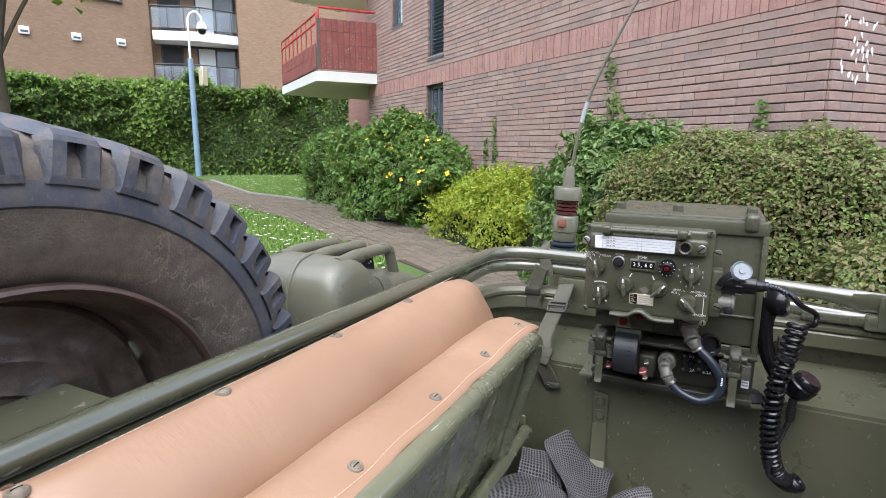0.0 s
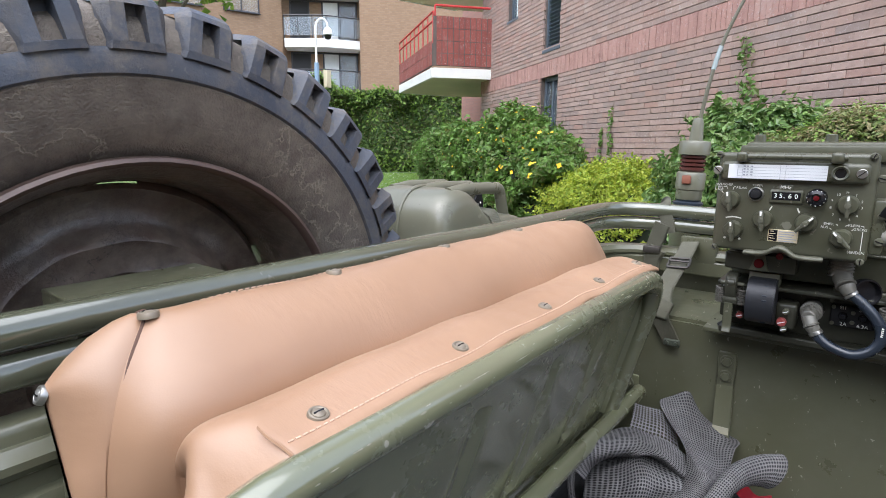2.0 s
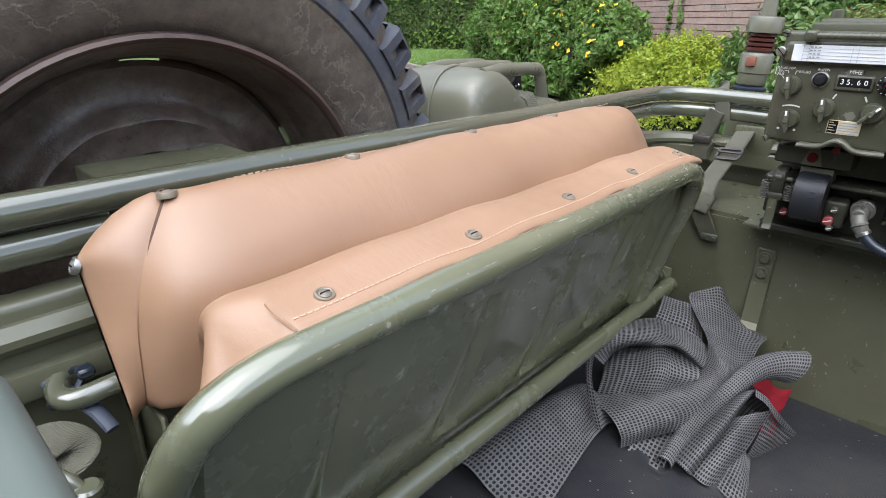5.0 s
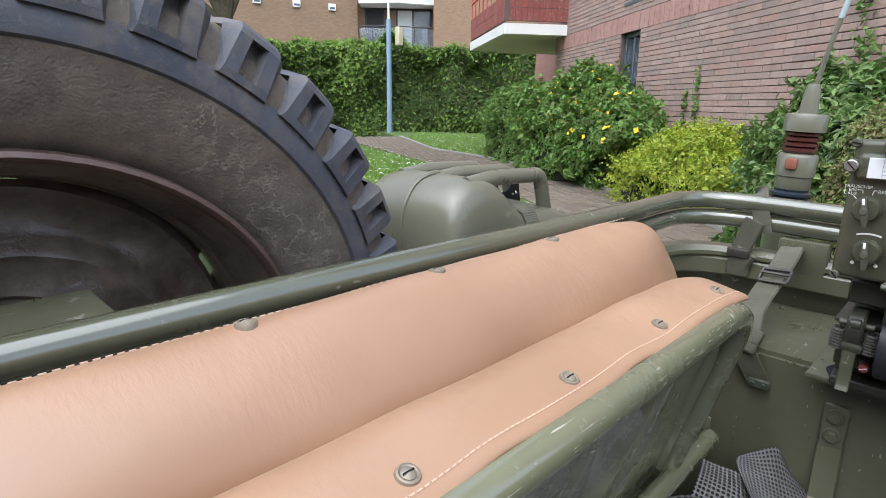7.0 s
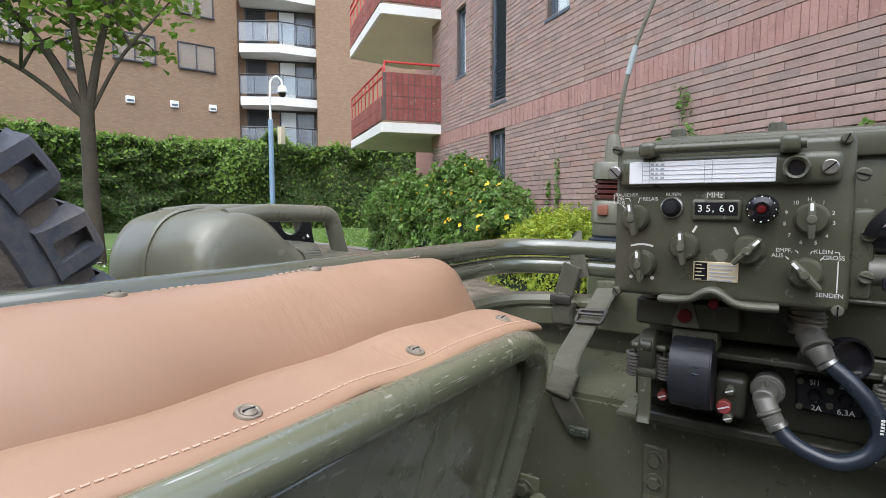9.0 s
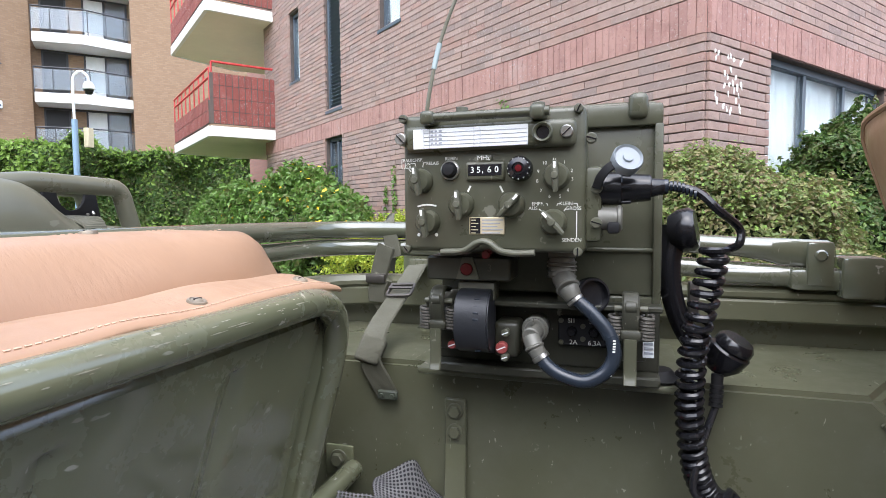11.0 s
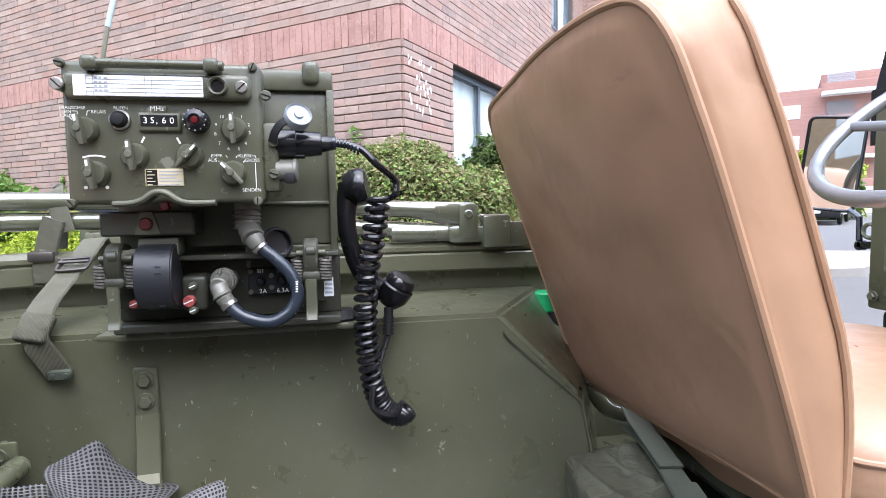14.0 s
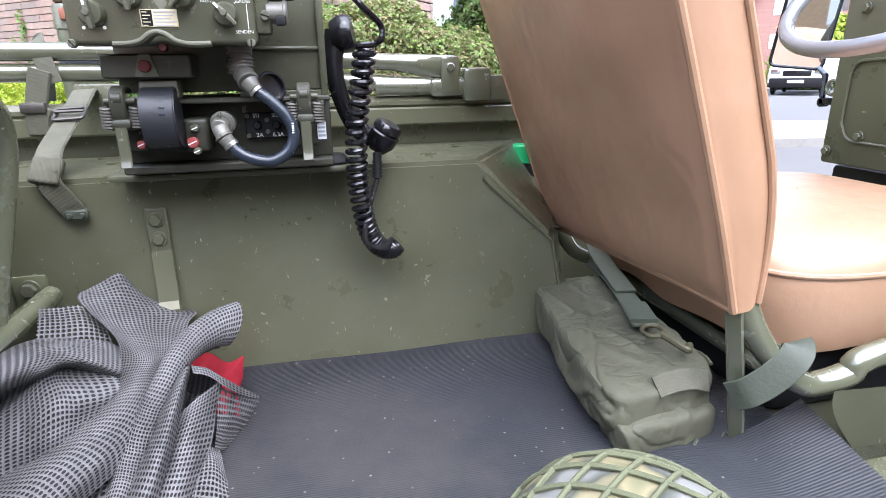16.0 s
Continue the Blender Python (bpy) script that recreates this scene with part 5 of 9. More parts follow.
def end_ring(k):
    """Outlines of the gusset at the near end, drawn together towards its rear edge."""
    out = []
    for p in (tuck(o, 0.0) for o in PROF):
        q = Vector((-0.338 + 0.046 * min(1.0, max(0.0, (0.982 - p.z) / 0.09)), 0, min(max(p.z - 0.004, 0.872), 0.988)))
        w = p.lerp(q, 0.75 * k + 0.25 * k * k)
        w.z = p.z + (q.z - p.z) * k**1.7
        h = min(1.0, max(0.0, (p.z - 0.90) / 0.12))
        reach = max(0.003, seam_y(p) - 0.1405)
        puff = (0.005 + 0.002 * math.sin(p.z * 90)) * math.sin(math.pi * k) * (0.4 + 0.6 * h)
        out.append(Vector((w.x, seam_y(p) - reach * k - puff, w.z)))
    return out


bm = bmesh.new()
rows_ = [end_ring(k) for k in (1.0, 0.985, 0.93, 0.82, 0.66, 0.46, 0.24, 0.08)]
rows_.append([Vector((p.x, seam_y(p) - 0.001, p.z)) - (p - Vector((-0.31, 0, 0.94))).normalized() * 0.0022 for p in (tuck(o, 0.0) for o in PROF)])
for y, k in ((0.004, 1.0), (0.012, 1.0), (0.022, 1.0), (0.036, 1.0), (0.055, 1.0), (0.12, 1.0), (0.2, 1.0), (0.28, 1.0), (0.36, 1.0), (0.44, 1.0), (0.52, 1.0), (0.60, 1.0), (0.64, 0.99), (0.668, 0.95), (0.684, 0.88), (0.691, 0.7), (0.692, 0.05)):
    c = Vector((-0.29, 0, 0.94))
    ring = []
    for j, p in enumerate(PROF):
        q = c.lerp(tuck(p, y), k)
        sag = 0.0022 * math.sin(y * 27 + j * 0.35) + 0.0016 * math.sin(y * 61 + j * 0.2)
        near = max(0.0, 1 - y / 0.1)
        ring.append(Vector((q.x + sag, (seam_y(p) * near + SEAM_Y * (1 - near)) + y * (1 - 0.0 * near), q.z + sag * 0.6 * (k > 0.9))))
    rows_.append(ring)
rings = [[bm.verts.new(p) for p in row] for row in rows_]
for a, b in zip(rings, rings[1:]):
    for j in range(len(a)):
        bm.faces.new((a[j], a[(j + 1) % len(a)], b[(j + 1) % len(a)], b[j]))
bm.faces.new(rings[0][::-1])
bm.faces.new(rings[-1])
flip(bm)
cushion = part("backrest", bm, M_LEATHER, bench, "tan leather backrest cushion")
# thin dark tube paints the shaded crease along the seam
bm = bmesh.new()
seam_pts = [Vector((p.x, seam_y(p) + 0.002, p.z)) - (p - Vector((-0.31, 0, 0.94))).normalized() * 0.0009 for p in (tuck(o, 0.0) for o in PROF[14:56])]
tube(bm, seam_pts, 0.0017, 8)
part("seam", bm, M_SEAM, cushion, "dark tube painted as the shade in the seam's groove")
bm = bmesh.new()
top_ = min((p for p in PROF if p.z > 1.015), key=lambda p: abs(p.x + 0.322))
for k in range(110):
    y = SEAM_Y + 0.012 + k * 0.66 / 110
    sag = 0.0022 * math.sin((y - SEAM_Y) * 27 + PROF.index(top_) * 0.35) + 0.0016 * math.sin((y - SEAM_Y) * 61 + PROF.index(top_) * 0.2)
    box(bm, (top_.x + sag - 0.0004, y, top_.z + 0.6 * sag - 0.0004), (top_.x + sag + 0.0004, y + 0.0036, top_.z + 0.6 * sag + 0.0005))
part("stitching", bm, M_STITCH, cushion, "cream stitching")


M_STUD = plain("dull_worn_brass", (0.26, 0.22, 0.165), 0.42, 0.35, 0.3, 200)


def stud(parent, at, axis=(0.2, 0, 1), mat=None, r=0.0085):
    """A screw in a cup washer."""
    at, ax = Vector(at), Vector(axis).normalized()
    m = Matrix.Translation(at) @ ax.to_track_quat("Z", "Y").to_matrix().to_4x4()
    bm = bmesh.new()
    lathe(bm, [(r * 0.6, 0.0008), (r * 0.75, 0.0016), (r * 0.92, 0.0013), (r * 1.0, 0.0), (r * 1.0, -0.003)], m, 20)
    lathe(bm, [(0, 0.0026), (r * 0.3, 0.0024), (r * 0.58, 0.0014), (r * 0.62, 0.0)], m, 18)
    ob = part("stud", bm, mat or M_DARKSTEEL, parent, "slotted screw in a cup washer")
    bm = bmesh.new()
    box(bm, (-r * 0.5, -0.0005, 0.0016), (r * 0.5, 0.0005, 0.0027), 0, 1, m)
    part("slot", bm, M_BLACK, ob)


for y in (0.200, 0.366, 0.532, 0.698, 0.864):
    stud(cushion, (-0.315, y, 1.0288 - 0.012 * (y > 0.8)), (-0.1, 0.25 * (y > 0.8), 1), M_STUD, 0.0072)
stud(cushion, (-0.338, 0.139, 0.985), (-0.1, -1, 0.5), M_STEEL, 0.0065)

# steel pan of the tipped-up seat: it leans forward at the top
PT, PB = Vector((-0.161, 0, 0.964)), Vector((-0.232, 0, 0.712))
PU = (PT - PB).normalized()
PN = Vector((PU.z, 0, -PU.x))
PH = (PT - PB).length
PANM = Matrix(((0, PU.x, PN.x, PB.x), (1, 0, 0, 0), (0, PU.z, PN.z, PB.z), (0, 0, 0, 1)))  # local x: across, y: up the pan, z: towards the front
PY0, PY1 = 0.118, 0.856
frame_line = fillet([(PY0, -0.01, 0), (PY0, PH, 0), (PY1, PH, 0), (PY1, -0.01, 0)], 0.085, 8)
bm = bmesh.new()
tube(bm, frame_line, 0.0135, 14)
bmesh.ops.transform(bm, matrix=PANM, verts=bm.verts)
seat_frame = part("seat_frame", bm, M_PAN, bench, "olive steel tube with paint worn pale on top")
bm = bmesh.new()
cyl(bm, (PY0 - 0.02, 0.012, 0.012), (PY1 + 0.115, 0.012, 0.012), 0.0125, None, 14, 0.002)
bmesh.ops.transform(bm, matrix=PANM, verts=bm.verts)
part("hinge_tube", bm, M_PAN, bench)


def pan_face(u, v):
    x = PY0 + 0.012 + (PY1 - PY0 - 0.024) * u
    y = 0.012 + (PH - 0.022) * v
    e = min(x - PY0 - 0.012, PY1 - 0.012 - x, PH - 0.012 - y)
    dx, dy = min(x - PY0, PY1 - x), PH - y
    rr = 0.075
    if dx < rr and dy < rr:
        d = math.hypot(rr - dx, rr - dy)
        e = min(e, rr - d)
        if d > rr - 0.004:
            k = (rr - 0.004) / d
            cx = PY0 + rr if x < (PY0 + PY1) / 2 else PY1 - rr
            x, y = cx + (x - cx) * k, PH - rr + (y - PH + rr) * k
    z = 0.002 - 0.016 * min(1, max(0, e / 0.004)) + 0.009 * min(1, max(0, (e - 0.007) / 0.005))
    for c in (0.245, 0.40, 0.55, 0.70):
        sl = x - c - (y - PH / 2) * 0.06
        if y > 0.035 and y < PH - 0.045:
            wd = 0.0065 + 0.009 * (1 - y / PH)
            z -= 0.0062 * math.exp(-abs(sl / wd) ** 1.5)
    z += 0.004 * math.sin((x - PY0) * 6) * math.sin(y * 9)
    return PANM @ Vector((x, y, z))


bm = bmesh.new()
grid(bm, 150, 44, pan_face)
flip(bm)
part("seat_pan", bm, M_PAN, bench, "olive pressed steel pan with long ribs")
# worn patches on the frame's top and pan
wr = random.Random(3)
bm = bmesh.new()
for k in range(48):
    x = wr.choice((wr.uniform(0.45, 0.78), wr.uniform(0.2, 0.78)))
    L = wr.choice((wr.uniform(0.002, 0.006), wr.uniform(0.003, 0.026)))
    a0 = wr.uniform(0.35, 1.2)
    ring = []
    for i in range(10):
        t = i / 9
        w = 0.032 * math.sin(math.pi * t) * wr.uniform(0.2, 1.2)
        ring.append((x + L * t, a0 - w, a0 + w))
    lo, hi = [], []
    for xx, p, q in ring:
        lo.append(bm.verts.new(PANM @ Vector((xx, PH + 0.01375 * math.sin(p), 0.01375 * math.cos(p)))))
        hi.append(bm.verts.new(PANM @ Vector((xx, PH + 0.01375 * math.sin(q), 0.01375 * math.cos(q)))))
    for i in range(9):
        bm.faces.new((lo[i], lo[i + 1], hi[i + 1], hi[i]))
part("paint_wear", flip(bm), M_WORN, seat_frame, "bare patches where paint is rubbed off")["kind"] = "stuff"

# leather of the seat, bulging behind the pan and lapping over its top edge
FLAP0, FLAP1 = 0.146, 0.848


def flap_ring(y):
    """Cross-section of the seat's leather at y: rounded top, lapped front edge, closed below."""
    sc = 0.25 + 0.30 * math.cos(2 * math.pi * (y - 0.234) / 0.1435) + 0.1 * math.sin(y * 70)
    wav = 0.0014 * math.sin(y * 19 + 0.7) + 0.0010 * math.sin(y * 47)
    drop = max(0.0, (0.203 - y) / 0.08)
    dz = 0.085 - math.sqrt(0.085**2 - (0.08 * drop) ** 2)    # follows the bend of the frame
    far = max(0.0, (y - 0.79) / 0.076)
    pts = [(-0.262, 0.88), (-0.257, 0.950), (-0.247, 0.970), (-0.233, 0.981 + wav), (-0.212, 0.987 + wav), (-0.194, 0.985 + wav * 0.6 - 0.002 * sc), (-0.180, 0.982 - 0.002 * sc), (-0.170 + 0.004 * sc, 0.9805 - 0.004 * sc), (-0.1655 + 0.004 * sc, 0.977 - 0.005 * sc), (-0.168 + 0.003 * sc, 0.9745 - 0.005 * sc), (-0.178, 0.977 - 0.002 * sc), (-0.195, 0.974), (-0.215, 0.962), (-0.232, 0.93), (-0.242, 0.88)]
    out = []
    for i, p in enumerate(smooth_line([Vector((a, 0, b)) for a, b in pts], 4)):
        lap = min(1.0, max(0.0, (p.x + 0.225) / 0.06))
        x = p.x - 0.018 * min(1.0, drop * 2.5) * lap - 0.28 * dz
        z = p.z - dz - 0.032 * min(1.0, drop * 2.5) * lap - 0.016 * far**2.2
        back_ = 1 - min(1.0, max(0.0, (p.x + 0.262) / 0.097))
        out.append(Vector((x, y + 0.12 * drop**2.5 * back_, z - 0.03 * drop**2 * back_)))
    return out


bm = bmesh.new()
rings = []
NF = 150
for k in range(NF + 1):
    y = FLAP0 + (FLAP1 - FLAP0) * k / NF
    rings.append([bm.verts.new(p) for p in flap_ring(y)])
for a, b in zip(rings, rings[1:]):
    for j in range(len(a) - 1):
        bm.faces.new((a[j], a[j + 1], b[j + 1], b[j]))
for ends in (rings[0], rings[-1]):
    bm.faces.new(ends)
flip(bm)
skin = part("seat_cushion", bm, M_LEATHER, bench, "tan leather seat cover with scalloped lapped edge")
bm = bmesh.new()
for k in range(128):
    y = 0.206 + 0.635 * k / 128
    a, b = flap_ring(y)[26], flap_ring(y + 0.0034)[26]
    sweep(bm, [a + Vector((0.0003, 0, 0.0004)), b + Vector((0.0003, 0, 0.0004))], circle(0.0006, 5))
part("stitching", bm, M_STITCH, skin, "cream stitching")
bm = bmesh.new()
tube(bm, smooth_line([(-0.190, 0.199, 0.9866), (-0.181, 0.198, 0.9850), (-0.172, 0.200, 0.9815), (-0.166, 0.203, 0.9765)], 4), 0.0014, 6)
part("folded_edge", bm, M_LEATHER, skin)
for y in (0.236, 0.383, 0.530, 0.670, 0.803):
    r_ = flap_ring(y)
    stud(skin, r_[23] + Vector((0, 0, 0.0004)), (0.28, 0, 1), M_STUD, 0.0072)
bm = bmesh.new()
box(bm, (-0.262, Y_IN - 0.008, 0.705), (-0.222, Y_IN - 0.001, 0.745), 0.003, 2)
hb = part("hinge_bracket", bm, M_PAN, bench)
bm = bmesh.new()
box(bm, (-0.356, 0.150, 0.66), (-0.334, 0.155, 0.978), 0.002, 1)
box(bm, (-0.352, 0.158, 0.66), (-0.292, 0.163, 0.868), 0.002, 1)
part("back_side_plate", bm, M_OLIVE, bench)
bolt(hb, (-0.242, Y_IN - 0.008, 0.728), 0.009)

# ---- spare wheel behind the rear panel ----
W_N = Vector((1, -0.05, -0.148)).normalized()   # the wheel leans: its top is further forward
W_E = Vector((0.05, 1, 0)).normalized()
W_U = W_E.cross(W_N)
W_C = Vector((-0.460, 0.265, 0.915)) - 0.0985 * W_N
TR = 0.349
WM = Matrix(((W_U.x, W_E.x, W_N.x, W_C.x), (W_U.y, W_E.y, W_N.y, W_C.y), (W_U.z, W_E.z, W_N.z, W_C.z), (0, 0, 0, 1)))
spare = thing("spare_wheel", "worn spare wheel with chunky military tread tyre", "wheel", (W_C.x - 0.1, W_C.y, W_C.z - TR))
tyre_prof = [(0.2069, 0.062), (0.2152, 0.078), (0.2300, 0.088), (0.2570, 0.0965), (0.2790, 0.0975), (0.2839, 0.0985), (0.2876, 0.0955), (0.2989, 0.0955), (0.3127, 0.0935), (0.3259, 0.0875), (0.3353, 0.076), (0.3404, 0.05), (0.3416, 0.0)]
prof = tyre_prof + [(r, -z) for r, z in tyre_prof[-2::-1]]
bm = bmesh.new()
lathe(bm, prof, WM, 96)
tyre = part("tyre", flip(bm), [M_SIDEWALL], spare, "dusty black rubber tyre")
NLUG = 33
bmL = bmesh.new()
LUG_ROWS = ((0.3058, 0.1000), (0.3121, 0.0997), (0.3404, 0.0925), (0.3450, 0.0890), (TR, 0.0800), (TR + 0.001, 0.045), (TR, 0.006))


def lug(a, side):
    """One tread block: wide at the shoulder, with a slot sunk into its outer face, running in to the middle."""
    pitch = 2 * math.pi / NLUG

    def at(r, z, f):
        return bmL.verts.new(WM @ Vector((r * math.cos(a + f * pitch), r * math.sin(a + f * pitch), side * z)))

    cols = []
    for i, (r, z) in enumerate(LUG_ROWS):
        w = (0.36, 0.33, 0.285, 0.265, 0.25, 0.24, 0.24)[i]
        cols.append([at(r, z, -w), at(r, z, -w * 0.42), at(r, z, w * 0.42), at(r, z, w)])
    for i, (p, q) in enumerate(zip(cols, cols[1:])):
        for j in range(3):
            if i == 1 and j == 1:
                deep = [at(r, z - 0.014, f) for (r, z), f in ((LUG_ROWS[1], -0.105), (LUG_ROWS[1], 0.105), (LUG_ROWS[2], 0.085), (LUG_ROWS[2], -0.085))]
                ring = [p[1], p[2], q[2], q[1]]
                for m_ in range(4):
                    bmL.faces.new((ring[m_], ring[(m_ + 1) % 4], deep[(m_ + 1) % 4], deep[m_]))
                bmL.faces.new(deep)
            else:
                bmL.faces.new((p[j], p[j + 1], q[j + 1], q[j]))
    for j, f in ((0, -0.43), (3, 0.43)):
        base = [at(max(0.3040, min(r - 0.004, 0.341)), z - 0.010 if i < 4 else z, f * (1.0 if i < 4 else 0.85)) for i, (r, z) in enumerate(LUG_ROWS)]
        for i in range(len(LUG_ROWS) - 1):
            bmL.faces.new((cols[i][j], cols[i + 1][j], base[i + 1], base[i]))


for side in (1, -1):
    for k in range(NLUG):
        lug(2 * math.pi * (k + (0.5 if side < 0 else 0)) / NLUG + radians(6.55), side)
part("tread", flip(bmL), M_TREAD, tyre, "blue-grey chunky tread blocks", False)
bmL = bmesh.new()
lathe(bmL, [(0.2845, 0.0965), (0.2876, 0.1005), (0.2983, 0.0995), (0.3071, 0.0955), (0.3071, 0.09)], WM, 96)
part("shoulder_band", flip(bmL), M_TREAD, tyre, "blue-black smooth shoulder band")
RIMP = [(0.2124, 0.076), (0.2184, 0.088), (0.2179, 0.095), (0.2147, 0.0975), (0.2110, 0.0945), (0.2092, 0.088), (0.2055, 0.080), (0.1967, 0.064), (0.1916, 0.050), (0.1902, 0.038), (0.1879, 0.033), (0.1842, 0.028), (0.1819, 0.012)]
bm = bmesh.new()
lathe(bm, RIMP[5:] + [(0.180, -0.02), (0.185, -0.06), (0.208, -0.09)], WM, 72)
rim = part("rim", flip(bm), M_RIM, spare, "dark cracked paint on the dished steel rim")
bm = bmesh.new()
lathe(bm, RIMP[:6], WM, 72)
part("rim_lip", flip(bm), M_RUSTLIP, rim, "rusty red rim edge")
# wheel disc with narrow openings next to the rim
bm = bmesh.new()
DISC = [(0.1829, 0.000), (0.1782, 0.008), (0.1736, 0.013), (0.1690, 0.011), (0.1588, 0.006), (0.1431, 0.006), (0.1348, 0.011), (0.1284, 0.021), (0.1228, 0.025), (0.1145, 0.023), (0.1034, 0.020), (0.0887, 0.024), (0.0831, 0.018), (0.0462, 0.016), (0.0443, -0.02), (0.0000, -0.02)]
rings = []
for r, z in DISC:
    rings.append([bm.verts.new(WM @ Vector((max(r, 1e-4) * math.cos(2 * math.pi * k / 90), max(r, 1e-4) * math.sin(2 * math.pi * k / 90), z + 0.0026 * math.sin(k * 0.42 + r * 60) + 0.0014 * math.sin(k * 0.9 + r * 25)))) for k in range(90)])
for i, (a, b) in enumerate(zip(rings, rings[1:])):
    for k in range(90):
        if not (i == 0 and k in (28, 29, 43, 44, 45)):
            bm.faces.new((a[k], a[(k + 1) % 90], b[(k + 1) % 90], b[k]))
part("wheel_disc", flip(bm), M_RIM, spare, "dented dark steel wheel disc")
for k in range(5):
    a = 2 * math.pi * k / 5 + 0.3
    bm = bmesh.new()
    cyl(bm, WM @ Vector((0.068 * math.cos(a), 0.068 * math.sin(a), 0.024)), WM @ Vector((0.068 * math.cos(a), 0.068 * math.sin(a), 0.04)), 0.011, None, 6, 0.002)
    part("wheel_nut", bm, M_RIM, spare)

# ---- fuel can beside the wheel ----
can = thing("fuel_can", "olive steel jerrycan strapped behind the vehicle", "jerrycan", (-0.49, 0.81, 0.63))
cx0, cx1, cy0, cy1, cz0 = -0.575, -0.405, 0.640, 0.985, 0.625
outline = smooth_line([(cy0, cz0, 0), (cy0, 0.95, 0), (cy0 + 0.002, 1.018, 0), (cy0 + 0.010, 1.050, 0), (cy0 + 0.028, 1.071, 0), (cy0 + 0.055, 1.079, 0), (cy0 + 0.078, 1.077, 0), (cy0 + 0.098, 1.067, 0), (cy0 + 0.114, 1.052, 0), (cy0 + 0.132, 1.040, 0), (cy0 + 0.155, 1.034, 0), (cy0 + 0.19, 1.031, 0), (cy0 + 0.23, 1.026, 0), (cy0 + 0.29, 1.0, 0), (cy1, 0.94, 0), (cy1, cz0, 0)], 4)
bm = bmesh.new()
rings = []
for t_, f_ in ((-1.0, 0.04), (-1.0, 0.80), (-0.985, 0.885), (-0.93, 0.945), (-0.82, 0.985), (-0.6, 1.0), (0.6, 1.0), (0.82, 0.985), (0.93, 0.945), (0.985, 0.885), (1.0, 0.80), (1.0, 0.04)):
    xx = (cx0 + cx1) / 2 + t_ * (cx1 - cx0) / 2
    yc, zc = cy0 + 0.12, 0.86
    rings.append([bm.verts.new((xx, yc + (p.x - yc) * f_, zc + (p.y - zc) * f_)) for p in outline])
for a, b in zip(rings, rings[1:]):
    for j in range(len(a)):
        bm.faces.new((a[j], a[(j + 1) % len(a)], b[(j + 1) % len(a)], b[j]))
can_body = part("can_body", flip(bm), M_CAN, can, "olive pressed steel body")
xm = (cx0 + cx1) / 2
# welded seam over the left side and the shoulder
bm = bmesh.new()
sweep(bm, [Vector((xm, cy0 + 0.12 + (p.x - cy0 - 0.12) * 1.006, 0.86 + (p.y - 0.86) * 1.006)) for p in outline[2:44]], oblong(0.0045, 0.009, 0.0018), up=(1, 0, 0))
part("weld_band", flip(bm), M_CAN, can_body)
for xx in (xm + 0.056, xm, xm - 0.056):
    bm = bmesh.new()
    tube(bm, fillet([(xx, cy0 + 0.055, 1.071), (xx, cy0 + 0.10, 1.076), (xx, cy0 + 0.198, 1.073), (xx, cy0 + 0.214, 1.024)], 0.012, 6), 0.0098, 14)
    part("handle", bm, M_CAN, can, "thick tube handle")
bm = bmesh.new()
scal = [(cy0 + 0.095, 1.068)]
for c0_ in (cy0 + 0.120, cy0 + 0.168):
    scal += [(c0_ + 0.017 * math.cos(a), 1.068 - 0.020 * math.sin(a)) for a in np.linspace(math.pi, 0, 11)]
scal += [(cy0 + 0.197, 1.068), (cy0 + 0.206, 1.024), (cy0 + 0.15, 1.027), (cy0 + 0.115, 1.046)]
prism(bm, scal, xm + 0.018, xm + 0.022, "x")
part("scalloped_plate", flip(bm), M_BLACKMAT, can, "dark plate with half-round cut-outs")
for k in (0.186, 0.193):
    bm = bmesh.new()
    cyl(bm, (xm + 0.021, cy0 + k, 1.044 + 60 * (k - 0.186) ** 2), (xm + 0.0235, cy0 + k, 1.044), 0.0016, None, 10)
    part("rivet", bm, M_STEEL, can)
bm = bmesh.new()
sweep(bm, smooth_line([(cx1 + 0.003, cy0 + 0.150, 0.80), (cx1 + 0.003, cy0 + 0.150, 0.985), (cx1 - 0.004, cy0 + 0.147, 1.028), (cx1 - 0.02, cy0 + 0.143, 1.0395), (xm, cy0 + 0.142, 1.0405), (cx0, cy0 + 0.145, 1.03)]), oblong(0.026, 0.003), up=(1, 0, 0.5))
part("strap", flip(bm), M_WEB, can, "olive webbing strap")
bm = bmesh.new()
box(bm, (cx0 - 0.01, cy0 - 0.01, 0.60), (cx1 + 0.005, cy1 + 0.01, 0.624), 0.004)
part("can_tray", bm, M_OLIVE, jeep)

# ---- radio set on its spring mount ----


def lettering(name, text, at, size, parent, mat=None, m=None, align="CENTER"):
    """Raised flat lettering that faces the near side of the vehicle."""
    cu = bpy.data.curves.new(name, "FONT")
    cu.body, cu.size, cu.align_x, cu.align_y, cu.extrude = text, size, align, "CENTER", 0.00012
    tmp = bpy.data.objects.new(name, cu)
    scene.collection.objects.link(tmp)
    me = bpy.data.meshes.new_from_object(tmp)
    bpy.data.objects.remove(tmp)
    bpy.data.curves.remove(cu)
    me.transform(Matrix.Translation(at) @ (m or Matrix()) @ Matrix.Rotation(radians(90), 4, "X"))
    return place(name, me, mat or M_LETTER, parent, "", False)


def fp(u, w, out=0.0):
    """A point of the radio's front: u across, w down, in fine divisions; out: metres proud of the panel."""
    return Vector((-0.118 + u * 0.000283, RY - out, 1.147 - w * 0.000286))


